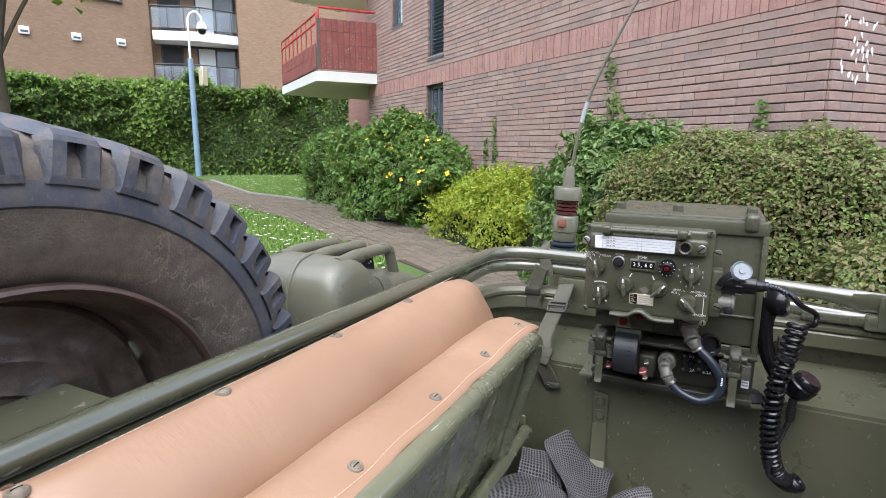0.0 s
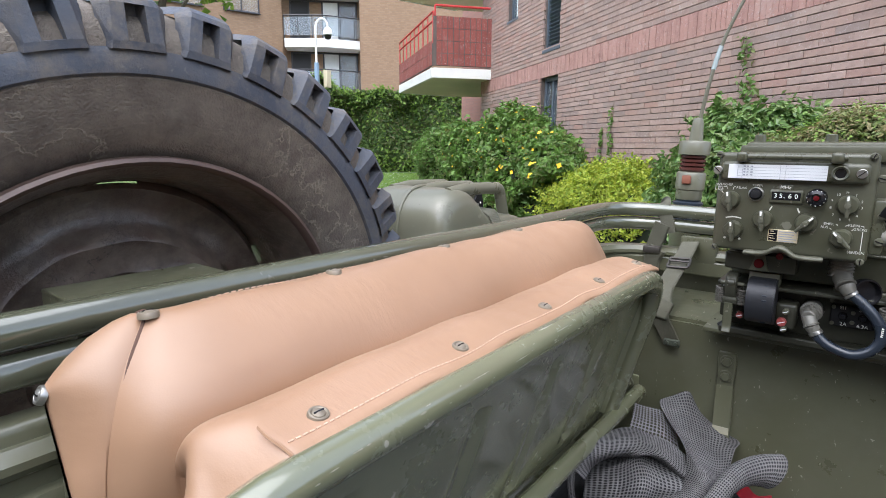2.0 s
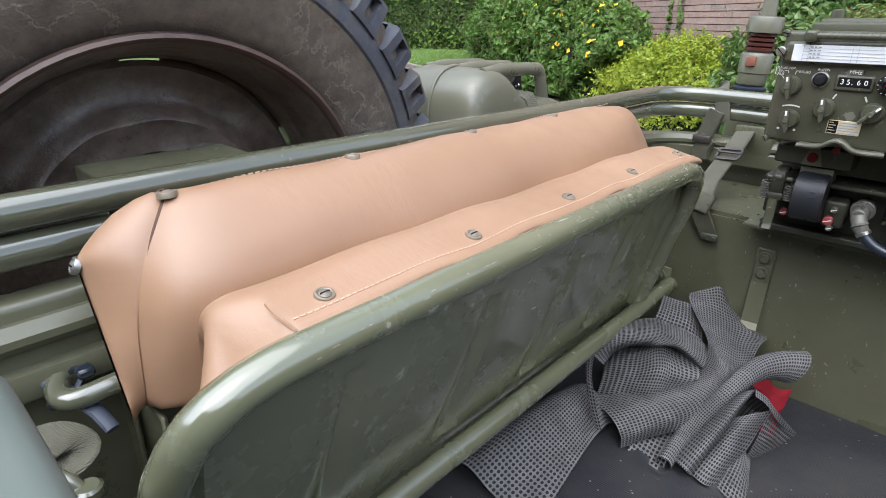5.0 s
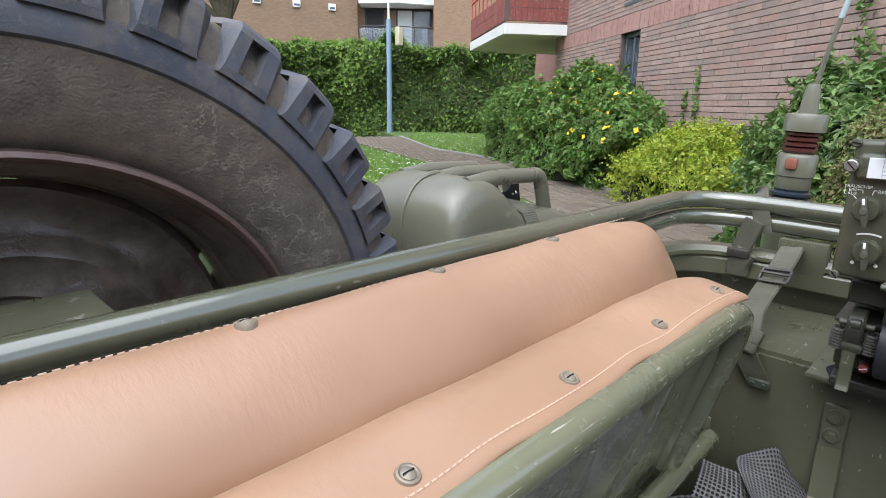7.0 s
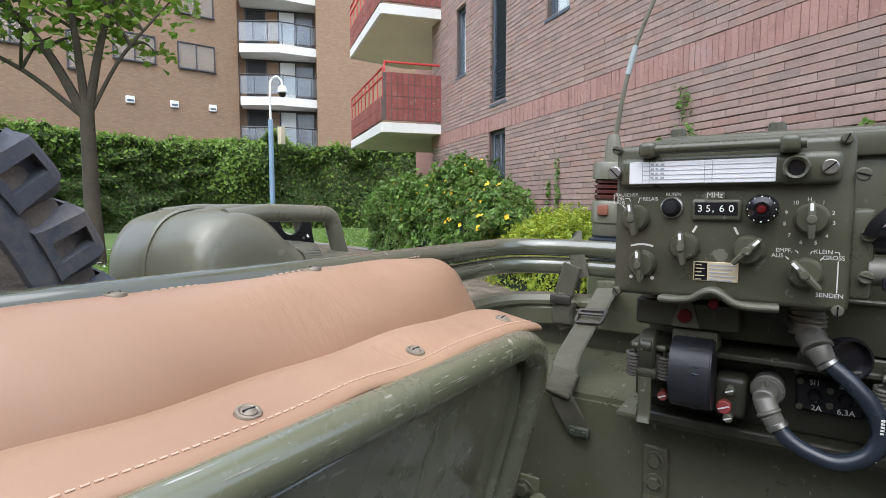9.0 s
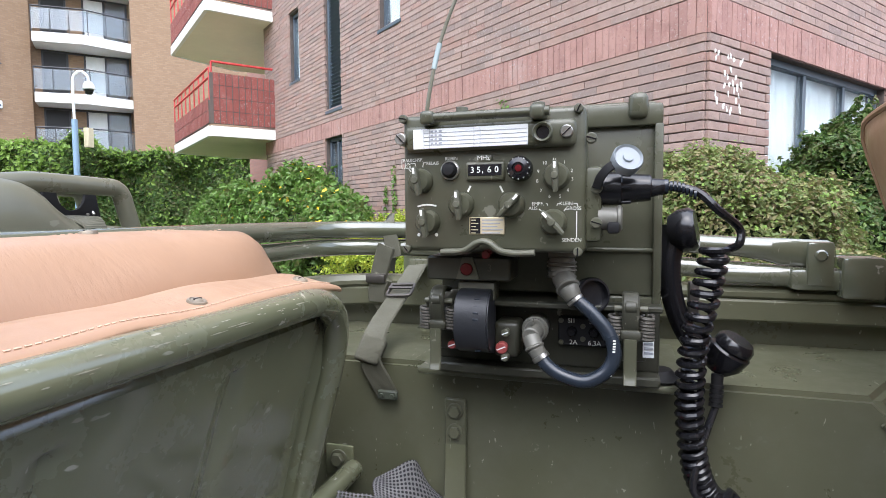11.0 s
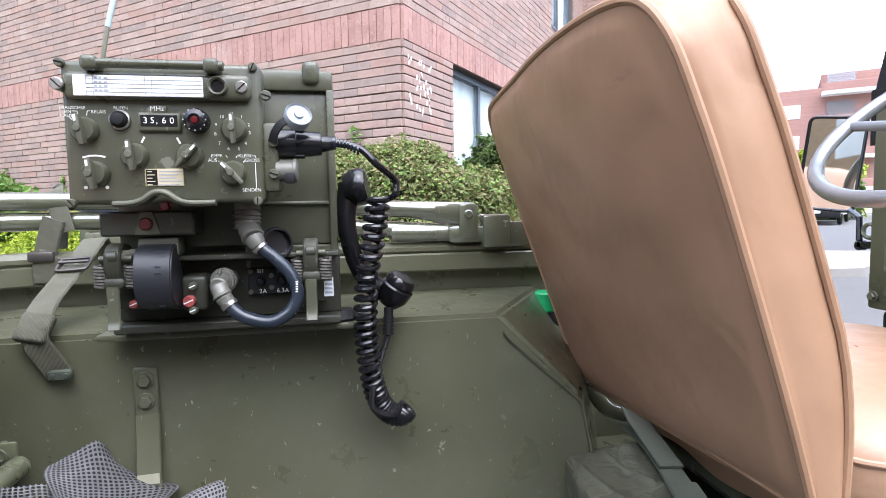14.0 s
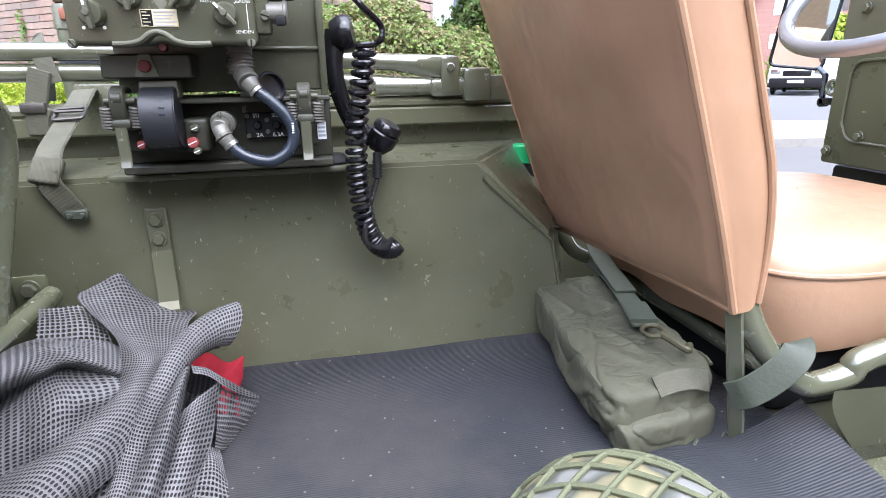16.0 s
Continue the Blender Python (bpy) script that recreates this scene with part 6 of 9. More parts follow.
RY = 0.857
radio = thing("radio_set", "olive military radio with dials and cables on a spring mount", "radio", (0.0, 1.0, ARCH))
bm = bmesh.new()
lo, hi = fp(62, 492), fp(668, 40)
box(bm, (lo.x, RY, lo.z), (hi.x, RY + 0.030, hi.z), 0.005, 3)
panel = part("front_panel", bm, M_RADIO, radio, "olive painted front panel")
bm = bmesh.new()
box(bm, (lo.x + 0.006, RY + 0.028, lo.z + 0.003), (hi.x - 0.004, RY + 0.06, hi.z - 0.004), 0.003, 2)
part("panel_body", bm, M_RADIO, radio)
# case behind, wider to the front of the vehicle, with flanges
bm = bmesh.new()
box(bm, (-0.085, 0.925, 0.960), (0.1345, 1.11, 1.136), 0.004, 2)
case = part("case", bm, M_RADIO, radio)
bm = bmesh.new()
box(bm, (-0.087, 0.918, 1.124), (0.1375, 0.935, 1.145), 0.003, 2)
box(bm, (0.130, 0.918, 0.952), (0.138, 0.935, 1.126), 0.002, 2)
box(bm, (0.04, 0.920, 1.003), (0.131, 0.9255, 1.0075), 0.0015, 1)
box(bm, (0.04, 0.920, 0.952), (0.131, 0.9255, 0.960), 0.0015, 1)
part("case_flange", bm, M_RADIO, case)
bm = bmesh.new()
box(bm, (-0.083, 0.93, 1.136), (0.133, 1.11, 1.150), 0.006, 2)
part("lid", bm, M_RADIO, case)
for x in (-0.07, 0.015, 0.115):
    bm = bmesh.new()
    cyl(bm, (x, 0.96, 1.148), (x, 0.96, 1.160), 0.008, 0.007, 12, 0.001)
    part("lid_stud", bm, M_RADIO, case)
bm = bmesh.new()
box(bm, (0.106, 0.912, 1.130), (0.124, 0.947, 1.155), 0.006, 3)
part("lid_catch", bm, M_RADIO, case)


def slotted(name, u, w, r, parent, mat=None, turn=0.5, proud=0.004):
    """A large slotted screw head."""
    c = fp(u, w)
    bm = bmesh.new()
    cyl(bm, (c.x, RY + 0.002, c.z), (c.x, RY - proud, c.z), r, r * 0.95, 20, 0.0008)
    ob = part(name, bm, mat or M_RADIO_WORN, parent)
    bm = bmesh.new()
    box(bm, (-r * 0.85, -0.0006, -0.0005), (r * 0.85, 0.0004, 0.0005), 0, 1, Matrix.Translation((c.x, RY - proud, c.z)) @ Matrix.Rotation(turn, 4, "Y"))
    part("slot", bm, M_BLACK, ob)


for u, w, r, t in ((68, 121, 0.0058, 0.8), (612, 121, 0.0058, 2.4)):
    slotted("lock_screw", u, w, r, panel, M_STEEL, t, 0.012)
for u, w, t in ((66, 50, 0.2), (645, 50, 2.0), (75, 486, 0.9), (645, 488, 1.6)):
    slotted("panel_screw", u, w, 0.0042, panel, None, t)
# upper card holder
bm = bmesh.new()
a, b = fp(80, 164), fp(640, 80)
box(bm, (a.x, RY - 0.009, a.z), (b.x, RY + 0.001, b.z), 0.005, 3)
holder = part("card_holder", bm, M_RADIO, panel)
bm = bmesh.new()
a, b = fp(112, 156), fp(494, 92)
box(bm, (a.x, RY - 0.0098, a.z), (b.x, RY - 0.0088, b.z), 0.0005, 1)
card = part("frequency_card", bm, M_PAPER, holder, "white card ruled in columns with faint pencil marks")
bm = bmesh.new()
for u in (150, 170, 320, 340):
    p, q = fp(u, 155), fp(u + 1, 93)
    box(bm, (p.x, RY - 0.0102, p.z), (q.x, RY - 0.0097, q.z))
for k in range(1, 5):
    p, q = fp(150, 92 + k * 12.8 + 1), fp(492, 92 + k * 12.8)
    box(bm, (p.x, RY - 0.0102, p.z), (q.x, RY - 0.0097, q.z))
for k in range(4):
    for j, wd in enumerate((9, 7, 10)):
        p, q = fp(174 + j * 14, 103 + k * 12.8), fp(174 + j * 14 + wd, 98 + k * 12.8)
        box(bm, (p.x, RY - 0.0103, p.z), (q.x, RY - 0.0098, q.z))
part("ruled_line", bm, M_INK, card)["kind"] = "stuff"
c = fp(540, 121)
bm = bmesh.new()
lathe(bm, [(0.0085, 0), (0.0092, 0.005), (0.0078, 0.007), (0.006, 0.0055), (0.0055, 0.0)], Matrix.Translation((c.x, RY - 0.008, c.z)) @ Matrix.Rotation(radians(90), 4, "X"), 24)
win = part("lamp_ring", bm, M_RADIO, holder)
bm = bmesh.new()
cyl(bm, (c.x, RY - 0.008, c.z), (c.x, RY - 0.0105, c.z), 0.0058, None, 20)
part("lamp_lens", bm, M_BLACK, win, "dark lamp lens")
# carrying bar along the top
bm = bmesh.new()
tube(bm, [fp(150, 58, 0.012), fp(560, 58, 0.012)], 0.0042, 10)
bar = part("top_bar", bm, M_RADIO, panel)
for u in (163, 520):
    bm = bmesh.new()
    a, b = fp(u - 20, 82), fp(u + 28, 36)
    box(bm, (a.x, RY - 0.018, a.z), (b.x, RY + 0.006, b.z), 0.004, 3)
    part("hinge_block", bm, M_RADIO, bar)


def knob(u, w, turn, parent, r=0.0105):
    """A bar knob with a pale pointer line and a slotted screw."""
    c = fp(u, w)
    m = Matrix.Translation((c.x, RY, c.z)) @ Matrix.Rotation(radians(90), 4, "X")
    bm = bmesh.new()
    lathe(bm, [(0, 0), (r * 1.12, 0), (r * 1.12, 0.004), (r * 0.98, 0.0075), (r * 0.90, 0.009), (0, 0.0095)], m, 28)
    ob = part("rotary_knob", bm, M_RADIO, parent)
    t = m @ Matrix.Rotation(turn, 4, "Z")
    bm = bmesh.new()
    sweep(bm, [t @ Vector((0, -r * 1.25, 0.012)), t @ Vector((0, -r * 0.5, 0.0135)), t @ Vector((0, r * 0.5, 0.0135)), t @ Vector((0, r * 1.15, 0.012))], lambda k: [(x_ * (1.0 if 0.2 < k < 0.8 else 0.72), y_) for x_, y_ in oblong(0.0052, 0.011, 0.0014)], up=tuple(t.to_3x3() @ Vector((0, 0, 1))))
    flip(bm)
    wing = part("pointer", bm, M_RADIO_WORN, ob, "worn pale bar of the knob")
    bm = bmesh.new()
    box(bm, (-0.0011, r * 0.45, 0.0182), (0.0011, r * 1.1, 0.0189), 0.0002, 1, t)
    part("index_line", bm, M_WHITE, ob)
    bm = bmesh.new()
    lathe(bm, [(0, 0.0205), (0.0028, 0.0203), (0.0034, 0.0192), (0.0034, 0.018)], m, 16)
    part("screw", bm, M_RADIO_WORN, ob)
    return ob


for u, w, turn in ((127, 258, 0.15), (151, 395, 0.1), (269, 338, 0.08), (437, 340, -0.75), (579, 253, 0.02), (570, 395, 0.75)):
    knob(u, w, turn, panel)
# call button
c = fp(231, 225)
m = Matrix.Translation((c.x, RY, c.z)) @ Matrix.Rotation(radians(90), 4, "X")
bm = bmesh.new()
lathe(bm, [(0.0092, 0), (0.009, 0.003), (0.0078, 0.004), (0.0072, 0.003)], m, 24)
ring = part("button_ring", bm, M_STEEL, panel)
bm = bmesh.new()
lathe(bm, [(0.0072, 0.002), (0.007, 0.006), (0.005, 0.009), (0, 0.010)], m, 24)
part("call_button", bm, M_BLACKMAT, ring, "black rubber push button")
# frequency window
bm = bmesh.new()
a, b = fp(286, 262), fp(416, 200)
box(bm, (a.x, RY - 0.004, a.z), (b.x, RY + 0.001, b.z), 0.004, 3)
a, b = fp(318, 206), fp(374, 178)
box(bm, (a.x, RY - 0.0035, a.z), (b.x, RY + 0.001, b.z), 0.003, 2)
bezel = part("dial_bezel", bm, M_RADIO, panel)
bm = bmesh.new()
a, b = fp(295, 246), fp(406, 210)
box(bm, (a.x, RY - 0.0046, a.z), (b.x, RY - 0.0036, b.z), 0.0004, 1)
dialw = part("dial_window", bm, M_BLACK, bezel)
for k_, ch in enumerate("35,60"):
    lettering("dial_digit", ch, fp((310, 331, 344, 366, 390)[k_], 228, 0.0048), 0.0078, dialw)
lettering("printed_label", "MHz", fp(346, 190, 0.0037), 0.0062, bezel)
# dark lens knob
c = fp(466, 228)
m = Matrix.Translation((c.x, RY, c.z)) @ Matrix.Rotation(radians(90), 4, "X")
bm = bmesh.new()
prof = [(0.0112, 0), (0.0112, 0.010), (0.0095, 0.014), (0.0055, 0.0155), (0.0055, 0.013), (0, 0.013)]
lathe(bm, prof, m, 30)
lens = part("tuning_knob", bm, M_BLACK, panel, "black ribbed knob with dark red lens")
bm = bmesh.new()
lathe(bm, [(0.0036, 0.013), (0.003, 0.0150), (0, 0.0155)], m, 20)
part("red_lens", bm, M_DARKRED, lens)
for k in range(12):
    a = k * math.pi / 6
    bm = bmesh.new()
    box(bm, (0.0092, -0.0005, 0.0135), (0.0100, 0.0005, 0.0146), 0.0002, 1, m @ Matrix.Rotation(a, 4, "Z"))
    part("white_tick", bm, M_LETTER, lens)
for text, u, w, size in (
    ("RAUSCHSP.", 98, 188, 0.0040), ("EIN", 79, 200, 0.0040), ("AUS", 79, 212, 0.0040), ("RELAIS", 168, 200, 0.0042), ("RUFEN", 234, 187, 0.0040),
    ("H", 572, 202, 0.0042), ("1", 603, 211, 0.0042), ("2", 625, 237, 0.0042), ("3", 627, 263, 0.0042), ("4", 613, 297, 0.0042), ("5", 590, 315, 0.0042),
    ("6", 557, 315, 0.0042), ("7", 530, 297, 0.0042), ("8", 518, 267, 0.0042), ("9", 521, 237, 0.0042), ("10", 541, 211, 0.0042),
    ("EMPF.", 520, 338, 0.0044), ("AUS", 505, 352, 0.0044), ("KLEIN", 608, 338, 0.0044), ("GROSS", 631, 353, 0.0044), ("SENDEN", 626, 451, 0.0046),
):
    lettering("printed_label", text, fp(u, w, 0.0003), size, panel)


def stroke(pts, wd=0.0009):
    bm = bmesh.new()
    for p, q in zip(pts, pts[1:]):
        a, b = fp(*p, 0.0003), fp(*q, 0.0003)
        sweep(bm, [a, b], [(-wd / 2, -0.0002), (wd / 2, -0.0002), (wd / 2, 0.0002), (-wd / 2, 0.0002)], up=(0, -1, 0))
    return part("printed_stroke", flip(bm), M_LETTER, panel)


stroke([(62, 184), (58, 184), (58, 214), (62, 214)], 0.0005)
stroke([(92, 198), (106, 198), (108, 208)], 0.0006)
stroke([(84, 218), (94, 228)], 0.0007)
stroke([(144, 197), (136, 197), (133, 212)], 0.0006)
stroke([(300, 277), (290, 296)], 0.0017)
stroke([(398, 279), (408, 299)], 0.0017)
stroke([(641, 361), (641, 443)], 0.0008)
stroke([(545, 338), (550, 338), (552, 344)], 0.0006)
stroke([(580, 345), (582, 338), (588, 338)], 0.0006)
stroke([(632, 338), (642, 338), (643, 345)], 0.0006)
stroke([(524, 354), (532, 361)], 0.0008)
stroke([(608, 353), (602, 360)], 0.0008)
stroke([(113 + k * 8.4, 346 - 9.5 * math.sin(math.pi * (0.12 + 0.72 * k / 8))) for k in range(9)], 0.0016)
for u in (117, 180):
    c = fp(u, 437)
    bm = bmesh.new()
    cyl(bm, (c.x, RY + 0.001, c.z), (c.x, RY - 0.0006, c.z), 0.0016, None, 14)
    part("white_dot", bm, M_LETTER, panel)
# data plate with unreadable print
bm = bmesh.new()
a, b = fp(295, 435), fp(413, 379)
box(bm, (a.x, RY - 0.001, a.z), (b.x, RY + 0.0005, b.z), 0.0004, 1)
plate = part("data_plate", bm, M_PLATE, panel, "pale gold data plate with tiny print")
bm = bmesh.new()
a, b = fp(299, 432), fp(333, 382)
box(bm, (a.x, RY - 0.0013, a.z), (b.x, RY - 0.0009, b.z))
part("black_field", bm, M_BLACK, plate)
for k in range(5):
    bm = bmesh.new()
    a, b = fp(338, 390 + k * 10.4), fp(408 - 9 * (k % 3), 386.5 + k * 10.4)
    box(bm, (a.x, RY - 0.0013, a.z), (b.x, RY - 0.0009, b.z))
    part("print_bar", bm, M_INK, plate)
    bm = bmesh.new()
    a, b = fp(302, 390 + k * 10.4), fp(318 + 8 * (k % 2), 387 + k * 10.4)
    box(bm, (a.x, RY - 0.0015, a.z), (b.x, RY - 0.0012, b.z))
    part("print_bar", bm, M_PLATE, plate)
# curved guard at the lower edge
bm = bmesh.new()
line = smooth_line([fp(212, 491, 0.007), fp(262, 490, 0.009), fp(300, 483, 0.012), fp(330, 462, 0.013), fp(352, 455, 0.013), fp(376, 462, 0.013), fp(408, 485, 0.012), fp(445, 492, 0.009), fp(515, 491, 0.007)], 6)
sweep(bm, line, oblong(0.016, 0.0055, 0.002), up=(0, 0, 1))
guard = part("guard_lip", flip(bm), M_RADIO_WORN, panel)
c = fp(353, 500)
bm = bmesh.new()
cyl(bm, (c.x, RY + 0.004, c.z), (c.x, RY - 0.005, c.z), 0.004, None, 16, 0.0008)
part("red_screw", bm, M_DARKRED, guard)
# socket block on the side
bm = bmesh.new()
a, b = fp(716, 458), fp(664, 225)
box(bm, (b.x, RY + 0.004, a.z), (a.x, RY + 0.035, b.z), 0.004, 2)
part("socket_block", bm, M_RADIO, panel)
for u, w in ((683, 140), (700, 292), (700, 398)):
    slotted("side_screw", u, w, 0.005, panel, None, 0.3, 0.002)
c0 = fp(726, 292, -0.018)
plug = thing("audio_plug", "black headset plug in the radio with loose grey cap", "plug", c0)
bm = bmesh.new()
cyl(bm, c0 + Vector((-0.006, 0, 0)), c0 + Vector((0.014, 0, 0)), 0.0150, 0.0150, 20, 0.001)
cyl(bm, c0 + Vector((0.012, 0, 0)), c0 + Vector((0.038, 0, 0.0)), 0.0138, 0.0115, 20, 0.001)
cyl(bm, c0 + Vector((0.037, 0, 0)), c0 + Vector((0.050, 0, 0.001)), 0.0085, 0.0066, 16, 0.001)
for k in range(6):
    a = k * math.pi / 3
    cyl(bm, c0 + Vector((0.013, 0.0142 * math.cos(a), 0.0142 * math.sin(a))), c0 + Vector((0.021, 0.0142 * math.cos(a), 0.0142 * math.sin(a))), 0.0016, None, 8)
part("plug_body", bm, M_BLACK, plug)
bm = bmesh.new()
cyl(bm, c0 + Vector((0.048, 0, 0.001)), c0 + Vector((0.052, 0, 0.001)), 0.0066, None, 16, 0.0005)
part("plug_collar", bm, M_CABLE, plug)
cap_c = fp(789, 208, 0.008)
bm = bmesh.new()
sweep(bm, smooth_line([fp(700, 292, 0.004), fp(712, 262, 0.008), fp(735, 235, 0.01), fp(765, 218, 0.008)]), oblong(0.008, 0.002), up=(0, -1, 0.3))
part("cap_strap", flip(bm), M_BLACKMAT, plug)
bm = bmesh.new()
cm = Matrix.Translation(cap_c) @ Matrix.Rotation(radians(62), 4, "X") @ Matrix.Rotation(radians(18), 4, "Y")
lathe(bm, [(0.0, 0.003), (0.004, 0.003), (0.0046, 0.001), (0.0105, 0.001), (0.0122, 0.003), (0.0132, 0.001), (0.0126, -0.007), (0.0108, -0.0085), (0.0, -0.0085)], cm, 28)
part("dust_cap", bm, plain("pale_blue_grey_rubber", (0.24, 0.265, 0.285), 0.4, 0, 0.15, 90), plug, "pale grey dust cap")
c1 = fp(740, 385, -0.012)
bm = bmesh.new()
lathe(bm, [(0.0, -0.010), (0.0105, -0.010), (0.0105, 0.006), (0.0118, 0.0065), (0.0118, 0.009), (0.0095, 0.0105), (0.0, 0.0105)], Matrix.Translation(c1) @ Matrix.Rotation(radians(90), 4, "Y"), 22)
part("spare_socket", bm, M_GREYPLUG, radio, "grey metal capped socket")
bm = bmesh.new()
box(bm, c1 + Vector((-0.002, -0.013, -0.013)), c1 + Vector((0.008, -0.008, -0.003)), 0.002, 2)
part("spare_socket_cap", bm, M_BLACKMAT, radio)

# mount: plate, base unit, clamps with springs


def lp(u, w, out=0.0):
    """A point of the mount's front plane, in fine divisions; out: metres nearer."""
    return Vector((-0.142 + u * 0.0003104, 0.895 - out, 1.009 - w * 0.0003197))


bm = bmesh.new()
box(bm, (-0.118, 0.935, ARCH + 0.001), (0.166, 1.13, ARCH + 0.009), 0.003, 2)
part("mount_plate", bm, M_OLIVE, radio)
bm = bmesh.new()
a, b = lp(160, 335), lp(905, 185)
box(bm, (a.x, 0.935, ARCH + 0.022), (b.x, 1.10, b.z), 0.003, 2)
base = part("base_unit", bm, M_CLAMP, radio, "dark base unit below the radio")
bm = bmesh.new()
a, b = lp(150, 190), lp(905, 172)
box(bm, (a.x, 0.898, a.z), (b.x, 1.05, b.z), 0.0015, 1)
a, b = lp(160, 350), lp(905, 335)
box(bm, (a.x, 0.915, ARCH + 0.012), (b.x, 1.05, ARCH + 0.022), 0.002, 1)
part("tray", bm, M_CLAMP, radio)
for x in (-0.08, 0.14):
    bm = bmesh.new()
    lathe(bm, [(0.020, 0), (0.022, 0.003), (0.016, 0.008), (0.012, 0.012), (0, 0.012)], Matrix.Translation((x, 0.958, ARCH + 0.009)), 20)
    part("rubber_mount", bm, M_BLACKMAT, radio)
# recess with red lamp plate
bm = bmesh.new()
a, b = lp(178, 105), lp(455, 30)
box(bm, (a.x, 0.884, a.z), (b.x, 0.93, b.z), 0.002, 1)
rec = part("recess_panel", bm, M_CLAMP, radio)
bm = bmesh.new()
p = [lp(280, 100), lp(355, 100), lp(335, 32), lp(300, 32)]
prism(bm, [(q.x, q.z) for q in p], 0.8815, 0.884, "y")
part("lamp_plate", bm, M_RADIO_WORN, rec)
c = lp(316, 68)
bm = bmesh.new()
cyl(bm, (c.x, 0.884, c.z), (c.x, 0.878, c.z), 0.0062, None, 20, 0.001)
part("red_disc", bm, M_DARKRED, rec)
lettering("printed_label", "3", Vector((lp(388, 65).x, 0.8836, lp(388, 65).z)), 0.010, rec, M_RADIO_WORN)


def spring(a, b, r, turns, wire, parent, mat):
    a, b = Vector(a), Vector(b)
    pts = []
    n = turns * 12
    for k in range(n + 1):
        t = k / n
        ang = 2 * math.pi * turns * t
        pts.append(a.lerp(b, t) + Vector((math.cos(ang) * r, math.sin(ang) * r, 0)))
    bm = bmesh.new()
    tube(bm, pts, wire, 6)
    return part("spring", bm, mat, parent)


for cu, nm in ((216, "clamp"), (812, "clamp")):
    bm = bmesh.new()
    a, b = lp(cu - 52, 342), lp(cu + 50, 250)
    box(bm, (a.x, 0.905, a.z), (b.x, 0.945, b.z), 0.003, 2)
    clamp = part(nm, bm, M_CLAMP, radio, "olive spring clamp")
    bm = bmesh.new()
    sweep(bm, smooth_line([lp(cu, 142, -0.012), lp(cu, 136, 0.006), lp(cu + 1, 160, 0.017), lp(cu, 205, 0.016), lp(cu, 235, 0.012)], 5), oblong(0.0150, 0.006, 0.0018), up=(0, -1, 0.2))
    part("clamp_hook", flip(bm), M_CLAMP, clamp)
    bm = bmesh.new()
    cyl(bm, lp(cu - 46, 172, 0.010), lp(cu + 50, 172, 0.010), 0.0030, None, 10, 0.0006)
    cyl(bm, lp(cu - 40, 258, 0.008), lp(cu + 44, 258, 0.008), 0.0028, None, 10, 0.0006)
    for du in (-40, 44):
        tube(bm, [lp(cu + du, 172, 0.010), lp(cu + du, 200, 0.006)], 0.0013, 6)
    part("cross_pin", bm, M_RADIO_WORN, clamp)
    bm = bmesh.new()
    cyl(bm, lp(cu - 16, 165, 0.016), lp(cu + 18, 165, 0.016), 0.0062, None, 16, 0.0012)
    part("hook_roller", bm, M_CLAMP, clamp)
    bm = bmesh.new()
    a, b = lp(cu - 30, 262), lp(cu + 32, 228)
    box(bm, (a.x, 0.876, a.z), (b.x, 0.905, b.z), 0.004, 2)
    part("clamp_block", bm, M_CLAMP, clamp)
    bm = bmesh.new()
    sweep(bm, smooth_line([lp(cu, 255, 0.020), lp(cu, 330, 0.020), lp(cu, 362, 0.021), lp(cu, 384, 0.024)], 5), oblong(0.0115, 0.0025, 0.001), up=(0, -1, 0))
    part("clamp_lever", flip(bm), M_RADIO, clamp)
    for du in (-42, 46):
        spring(lp(cu + du, 190, 0.010), lp(cu + du, 258, 0.010), 0.0056, 7, 0.0016, clamp, M_SPRING)
bm = bmesh.new()
a, b = lp(850, 325), lp(882, 262)
box(bm, (a.x, 0.903, a.z), (b.x, 0.9055, b.z))
tag_ = part("paper_tag", bm, M_PAPER, radio, "small white tag with faint print")
for k in range(4):
    bm = bmesh.new()
    box(bm, (a.x + 0.001, 0.9024, a.z + 0.003 + k * 0.0045), (b.x - 0.001, 0.9031, a.z + 0.0055 + k * 0.0045))
    part("print_bar", bm, M_INK, tag_)

# black rubber cover band and red screws
bm = bmesh.new()
box(bm, lp(276, 170, 0.004) + Vector((0, 0, 0)), Vector((lp(400, 110).x, 0.915, lp(400, 110).z)), 0.003, 2)
cover = part("cover_bracket", bm, M_RADIO_WORN, radio)
bm = bmesh.new()
side_ = smooth_line([lp(334, 128, -0.012), lp(334, 136, 0.012), lp(330, 165, 0.024), lp(327, 215, 0.030), lp(326, 268, 0.029), lp(328, 318, 0.018), lp(330, 346, -0.012)], 6)
prism(bm, [(p.y, p.z) for p in side_], lp(284, 0).x, lp(394, 0).x, "x")
bmesh.ops.bevel(bm, geom=[e for e in bm.edges if abs(e.verts[0].co.x - e.verts[1].co.x) < 1e-5], offset=0.0015, segments=2, affect="EDGES")
band = part("rubber_cover", flip(bm), plain("blue_black_rubber", (0.017, 0.018, 0.021), 0.42, 0, 0.35, 70, 0.25), radio, "blue-black rubber connector cover with moulded number")
bm = bmesh.new()
